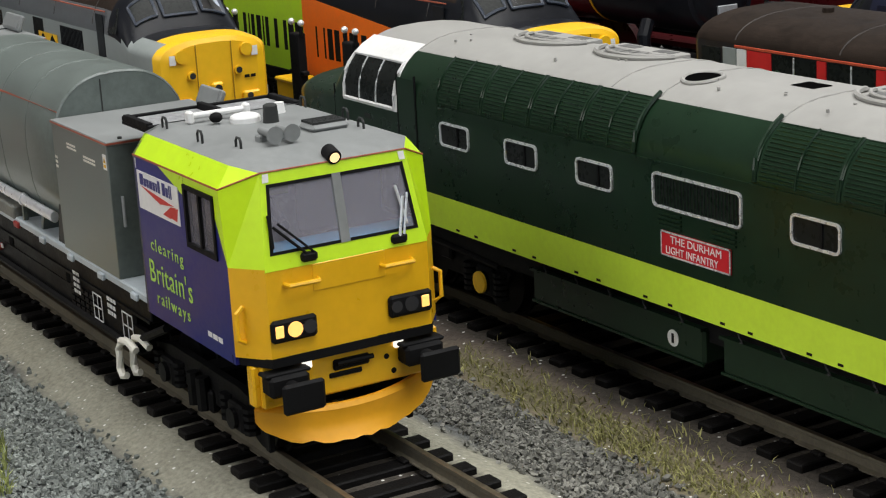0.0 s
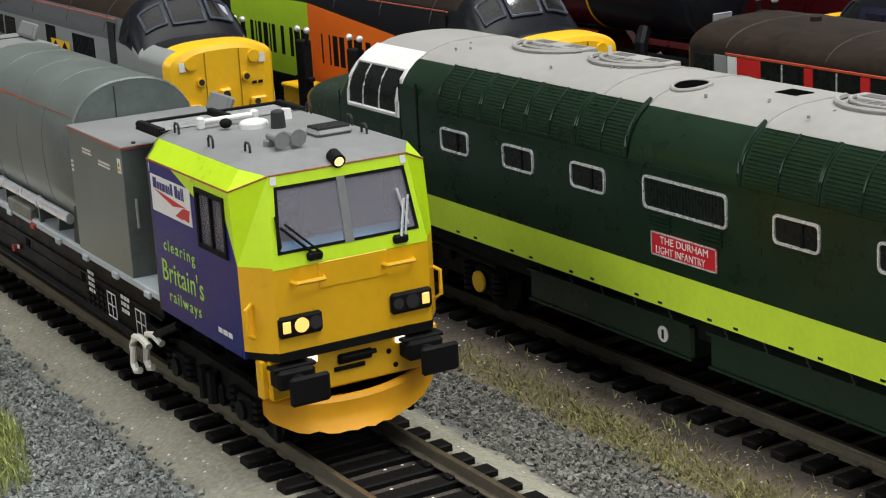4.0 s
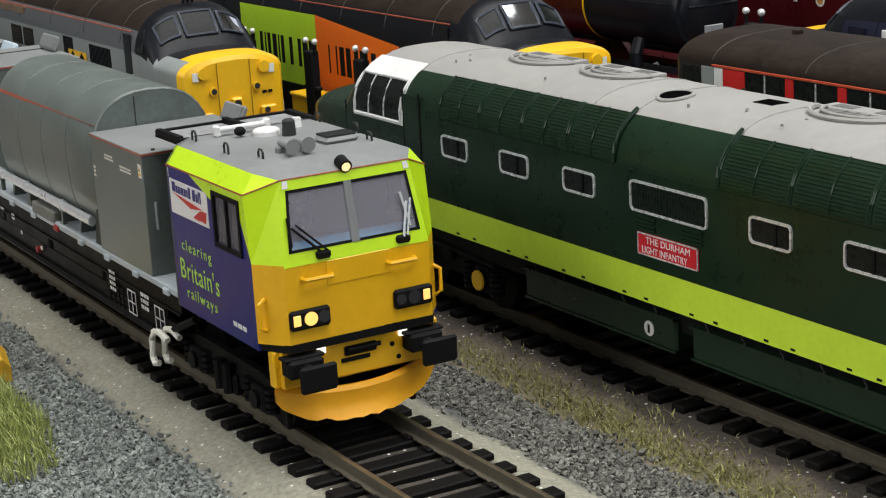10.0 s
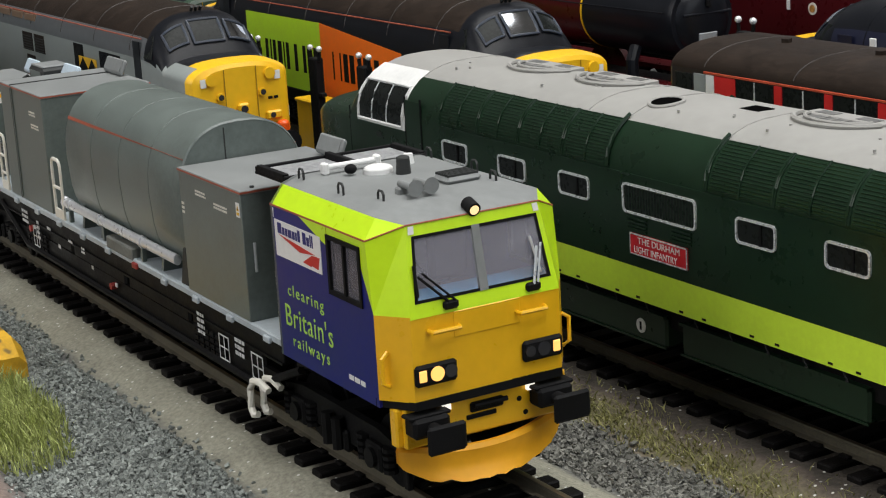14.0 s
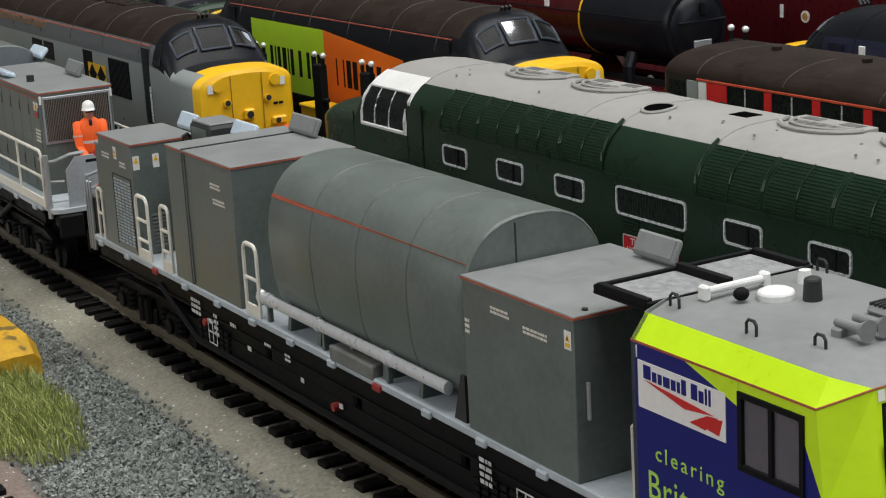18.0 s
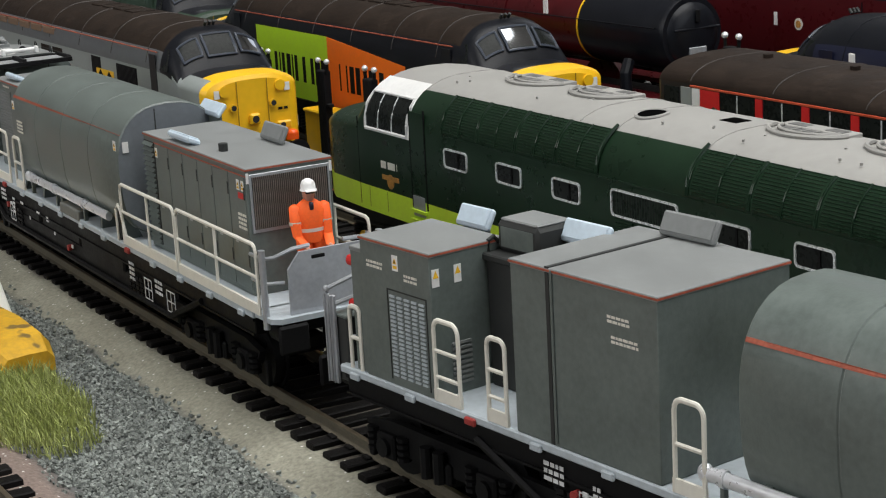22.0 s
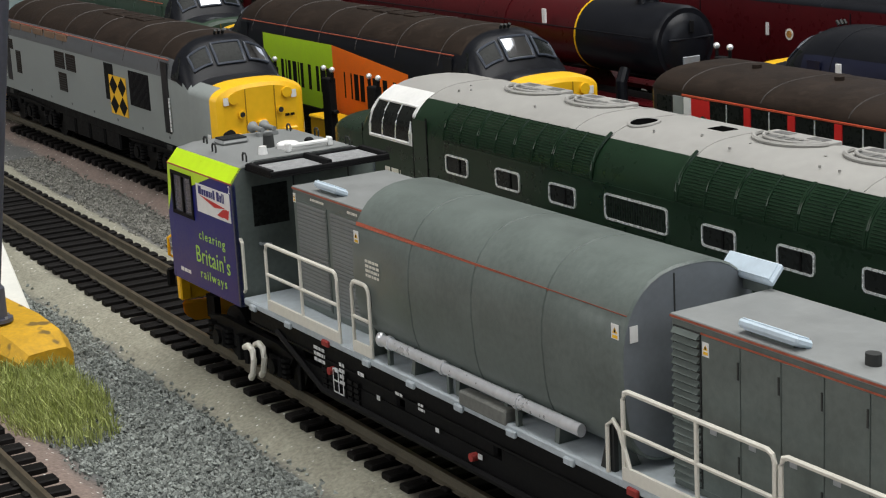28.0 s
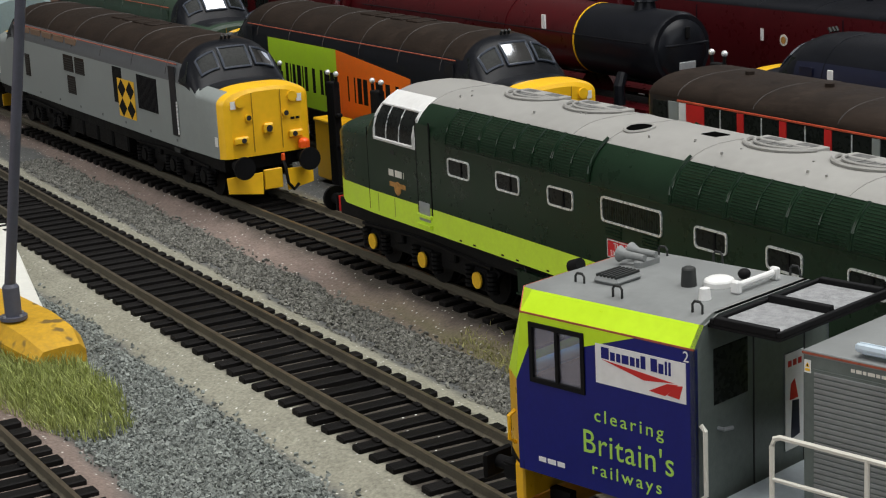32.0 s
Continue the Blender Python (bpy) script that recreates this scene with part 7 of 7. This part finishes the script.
def steam_engine():
    se = thing("steam_locomotive", "maroon steam locomotive with a black smokebox in the back row", "locomotive", (-438, 334.5, 0))
    zc, r = 38.4, 12.4
    ring = lambda u, rr: [(u, rr * math.cos(2 * math.pi * k / 32), zc + rr * math.sin(2 * math.pi * k / 32)) for k in range(32)]
    part("boiler", Geo().rings([ring(-210, r + 1.8), ring(-120, r + 1.5), ring(-46, r)]), MAROON, se, "maroon boiler", 40)
    sb = part("smokebox", Geo().rings([ring(-45, r + 0.2), ring(-2, r + 0.2), ring(0, r - 0.6)]), CABBLACK, se, "black smokebox", 40)
    part("boiler_band", Geo().rings([ring(-46.0, r + 0.3), ring(-45.2, r + 0.3)]), NOSEY, se, "yellow lining band", 40)
    for u in (-90, -135):
        part("boiler_band", Geo().rings([ring(u, r + 1.3), ring(u + 0.8, r + 1.3)]), MAROON, se)
    dr = part("smokebox_door", Geo().rings([ring(0, r - 2.2), ring(1.5, r - 3.2), ring(2.6, r - 6.5), ring(3.0, r - 11)]), CABBLACK, sb, "domed smokebox door", 40)
    part("door_plate", Geo().box((2.4, -3.4, zc - 6.4), (3.2, 3.4, zc - 3.8), 0.2), STEEL, dr, "pale plate with small bars")
    part("door_bar", Geo().cyl((2.6, -9, zc + 2), (2.6, 9, zc + 2), 0.4, 8), CABBLACK, dr)
    part("lamp_iron", Geo().box((2.8, -0.8, zc + 4), (3.6, 0.8, zc + 8), 0.2), RUBBER, dr)
    part("chimney", Geo().cyl((-20, 0, zc + r - 1), (-20, 0, zc + r + 2.6), 4.0, 20, 3.4).cyl((-20, 0, zc + r + 2.6), (-20, 0, zc + r + 3.8), 4.6, 20, 4.2), CABBLACK, se, "short black chimney")
    part("dome", Geo().ball((-110, 0, zc + r + 0.5), (6, 5.5, 3.5), 20, 8), MAROON, se)
    for s in (-1, 1):
        part("handrail", Geo().tube([(-200, s * (r + 1.5), zc + 3), (-2, s * (r + 0.8), zc + 3)], 0.22), CABBLACK, se)
        part("running_plate", Geo().box((-215, s * 9, 18.5), (2, s * 17, 20)), MAROON, se)
        part("steam_pipe", Geo().tube([(-16, s * 13, 30), (-15, s * 15.5, 26), (-14, s * 16, 18)], 2.0, 10), CABBLACK, se)
        part("cylinder", Geo().cyl((-26, s * 14.5, 10), (-4, s * 14.5, 10), 5.0, 18), MAROON, se)
        for u in (-60, -95, -130):
            part("driving_wheel", Geo().cyl((u, s * 8, 12.5), (u, s * 10.5, 12.5), 12.5, 28), MAROON, se)
        part("white_mark", Geo().box((-60, s * 15.5, zc + 4), (-58, s * 16.2, zc + 9)), WHITE, se)
    part("frame_plate", Geo().box((-215, -7, 4), (4, 7, 18)), BLACK, se)
    part("cab", Geo().box((-248, -17, 18), (-211, 17, 52), 1.0), MAROON, se, "maroon cab")
    part("buffer_beam", Geo().box((2, -16, 10), (5, 16, 18), 0.3), SIGNRED, se)
    return se


def lamp_stand(x, y, h):
    st = thing("yard_lamp", "black post with two small white round lamps, beside the track", "lamp", (x, y, -4), 0, "yard lamps")
    part("post", Geo().box((-2.6, -1.4, 0), (2.6, 1.4, h - 3), 0.3), RUBBER, st)
    part("rung", Geo().box((-4.4, -1.0, h * 0.62), (4.4, 1.0, h * 0.62 + 1.2), 0.2).box((-3.6, -0.8, h * 0.35), (3.6, 0.8, h * 0.35 + 1.0), 0.2), RUBBER, st)
    for s in (-1, 1):
        a = part("bracket", Geo().tube([(0, 0, h - 4), (s * 2.8, 0, h - 3.4), (s * 3.0, 0, h - 1)], 0.6), RUBBER, st)
        part("globe", Geo().ball((s * 3.0, 0, h), (1.1, 0.95, 0.95), 12, 8), CHROME, a, "pale round lamp")


def buffer_stop():
    bs = thing("buffer_stop", "weathered yellow moulded block half sunk in long grass", "buffer stop", (-401, 86.5, -5), 6)
    secs = []
    for u, z, w in ((-34, 4.0, 6), (-30, 8.4, 8.5), (-10, 9.2, 9.2), (14, 9.0, 9.0), (26, 7.8, 8.4), (33, 5.0, 6.4)):
        secs.append([(u, -w, 0), (u, -w, z * 0.55), (u, -w * 0.72, z * 0.95), (u, 0, z), (u, w * 0.75, z * 0.97), (u, w, z * 0.6), (u, w, 0)])
    part("block", Geo().rings(secs), BLOCKYELLOW, bs, "", 24)
    part("crack", Geo().box((8, -6.6, 8.2), (9, -5.6, 8.7), 0.2), DARKGREY, bs)


def lamp_post():
    lp = thing("lamp_post", "dark grey yard lamp post standing on the yellow block", "lamp post", (-386.5, 84.6, 4.0))
    part("flange", Geo().cyl((0, 0, 0.0), (0, 0, 0.9), 3.4, 20), POSTGREY, lp)
    part("foot", Geo().cyl((0, 0, 0.9), (0, 0, 8.2), 2.1, 16).cyl((0, 0, 8.2), (0, 0, 9.0), 2.1, 16, 1.5), POSTGREY, lp)
    part("mast", Geo().cyl((0, 0, 9.0), (31.0, 5.2, 112), 1.35, 14, 1.15), POSTGREY, lp, "slim tapering mast")
    part("lamp_head", Geo().box((22, 1, 111.4), (40, 9, 114.5), 0.6), POSTGREY, lp)
    for k in range(4):
        a = math.pi / 2 * k + 0.4
        part("bolt", Geo().cyl((2.8 * math.cos(a), 2.8 * math.sin(a), 0.9), (2.8 * math.cos(a), 2.8 * math.sin(a), 1.4), 0.4, 6), STEEL, lp)


green_diesel()
nose_diesel("grey diesel locomotive with yellow nose and black diamond emblem", (-481.5, 200.5, 0), -0.3, PALEGREY, MIDGREY, BROWNROOF, NOSEY, SKYGLASS, 242.0, DARKGLASS, True)
nose_diesel("dark-roofed diesel locomotive with lime and orange side panels", (-414, 267.5, 0), 0, CABBLACK, CABBLACK, BROWNROOF, NOSEY, DARKGLASS, 222.0, SKYGLASS, False,
            [(-170, -114, 16, 39.5, CLIME), (-114, -61, 16, 39.5, CORANGE)])
nose_diesel("dark green diesel locomotive standing in the back row", (-652, 268, 0), 0, BGREEN, BGREEN, BGREEN, BGREEN, DARKGLASS, 200.0, SKYGLASS)
nose_diesel("navy blue diesel locomotive with a yellow nose edge", (-394, 334.5, 0), 180, NAVY, NAVY, CABBLACK, NOSEY, DARKGLASS, 230.0)
coach("brown-roofed coach with red window pillars, behind the green locomotive", -347.5, -75, 267.5, CABBLACK, BROWNROOF, CABBLACK, 11.0, trim=CABBLACK, red_frames=True, zs=44.2)
crested = coach("windowless maroon van with a small round crest, far row", -532, -222, 401, MAROON, CABBLACK, MAROON, 0, trim=MAROON, zs=46.0)
cr_ = part("crest", Geo().cyl((88.6, -17.0, 35.7), (88.6, -17.2, 35.7), 2.0, 20), CREAM, crested, "small pale round crest")
part("crest_centre", Geo().cyl((88.6, -17.2, 35.7), (88.6, -17.3, 35.7), 1.25, 16), CRESTGOLD, cr_)
part("white_mark", Geo().box((76.4, -17.2, 34.6), (78.0, -17.0, 39.0)), WHITE, crested)
for u in (40, 118, 176, 236):
    part("panel_seam", Geo().box((u, -17.12, 16), (u + 0.5, -17.0, 45)), CABBLACK, crested)
coach("maroon coach in the far row", -217, 68, 401, MAROON, CABBLACK, MAROON, 16.0, trim=MAROON, zs=46.0)
coach("maroon coach in the far row", -900, -540, 401, MAROON, CABBLACK, MAROON, 16.0, trim=MAROON, zs=46.0)
coach("maroon coach standing at the edge of the back row", -1040, -652, 332, MAROON, CABBLACK, MAROON, 16.0, trim=MAROON)
coach("pale blue coach behind the grey locomotive", -1000, -738, 204, PALEBLUE, PALEBLUE, PALEBLUE, 14.0, trim=CHROME)
coach("red coach beyond the pale blue coach", -1150, -850, 268, COACHRED, COACHRED, COACHRED, 14.0, trim=NOSEY)
steam_engine()
for lx, ly, lh in ((-549.8, 237, 38.5), (-505.9, 237, 39), (-474, 237, 39.5)):
    lamp_stand(lx, ly, lh)
for lx, ly, lh in ((-378.3, 301, 50.5),):
    lamp_stand(lx, ly, lh)
yb = thing("yellow_crate", "plain yellow box standing beside the track", "box", (-512, 241, -4.5))
part("crate", Geo().box((-14, -2, 0), (9, 6, 21), 0.6), NOSEY, yb)
part("crate_lid", Geo().box((-14.4, -2.4, 20.4), (9.4, 6.4, 21.6), 0.4), NOSEY, yb)
buffer_stop()
lamp_post()
wb = thing("white_board", "white board with a grey patch lying on the ground", "board", (-468.0, 103.3, -4.8), -12.3)
part("panel", Geo().box((-60, -16, 0), (58, 9, 2.2), 0.3), BOARD, wb)
part("grey_patch", Geo().box((20, -9.1, 2.2), (50, -2.0, 2.4)), PALEBLUE, wb)

# Added dark screen that closes the view behind the rows.
tagged(part("view_screen", Geo().box((-1300, 470, -10), (400, 474, 120)), SHADECLOTH, None, "", 0), "plain dark screen added behind the yard to close the view", "backdrop", kind="structure")

# ---------------------------------------------------------------- track, stones and grass
lay_track("dark sleepered running line carrying the service train", 133.14, -900, 60, -640, 30)
lay_track("dark sleepered siding under the green locomotive", 201.0, -1150, -20, -700, -110)
lay_track("dark sleepered track at the near edge", 52.0, -500, -100, -330, -200)
for base in (267.5, 334.5, 401):
    lay_track("siding in the back rows", base, -1150, 40, -640, -600)
scatter_stones("gravel", "loose grey stone chippings beside the running line", strip_spots(-58, -26, -480, -175, 34000, 3), 0.52, GRAVEL, 1)
scatter_stones("gravel", "loose grey stone chippings between the tracks", strip_spots(24.5, 38, -640, -160, 22000, 4), 0.52, WARMGRAVEL, 2)


def near_tuft():
    rnd = random.Random(9)
    out = []
    while len(out) < 8000:
        x, y = rnd.gauss(-355, 22), rnd.gauss(80, 8)
        if ((x + 354) / 42) ** 2 + ((y - 80) / 14) ** 2 > 1 + 0.25 * smooth_noise(x, y, 8):
            continue
        ln = rnd.uniform(2.2, 5.2)
        out.append((x, y, -5.2, ln, rnd.gauss(1.0, 1.4), rnd.gauss(-0.8, 1.2)))
    return out


def dry_verge():
    rnd = random.Random(12)
    out = []
    while len(out) < 4500:
        x = rnd.uniform(-330, -150)
        v = rnd.gauss(44.0, 3.0)
        if smooth_noise(x, 4, 22) + 0.25 < rnd.uniform(-0.4, 0.5) * (1 if x > -300 else 2):
            continue
        out.append((x, track_y(x) + v, ground_height(x, v) - 0.3, rnd.uniform(0.6, 2.0), rnd.gauss(0, 1.0), rnd.gauss(-0.3, 1.0)))
    return out


tuft_field("grass", "long green and straw-coloured static grass tuft", near_tuft(), GRASS, 1)
tuft_field("grass", "sparse dry grass along the siding", dry_verge(), DRYGRASS, 2)

FRONT = front_vehicle()
REAR = rear_vehicle()
FIGURE = worker_figurine()


def travelled(t):
    for (a, p), (b, q) in zip(TRAVEL, TRAVEL[1:]):
        if a <= t <= b:
            return p + (q - p) * (t - a) / (b - a)
    return TRAVEL[-1][1]


def stand(origin, bogies, t):
    """The pose of a vehicle at t: its bogies ride on the track."""
    x = origin + travelled(t)
    a, h = place_on(x + bogies[0], x + bogies[1])
    d = Vector((math.cos(radians(h)), math.sin(radians(h))))
    o = a - d * bogies[0]
    return pose(o.x * 0.001, o.y * 0.001, 0, 0, 0, h)


def motions():
    times = [t for t, _ in TRAVEL]
    walk(FRONT, [(t, stand(-422.1, (-86, 108), t)) for t in times])
    rear = [(t, stand(-723.5, (-56, 128), t)) for t in times]
    walk(REAR, rear)
    walk(FIGURE, [(t, m @ pose(0.1535, -0.0015, 0.0200, 0, 0, -8)) for t, m in rear])
    steps = [0.0, 12.2] + [12.2 + 0.15 * k for k in range(1, 132)] + [32.0]
    for w in WHEELS:
        u = w.location.x
        walk(w, [(t, Matrix.Translation((u, 0, 0.0062)) @ Matrix.Rotation(travelled(t) / 6.2, 4, "Y")) for t in steps])


motions()
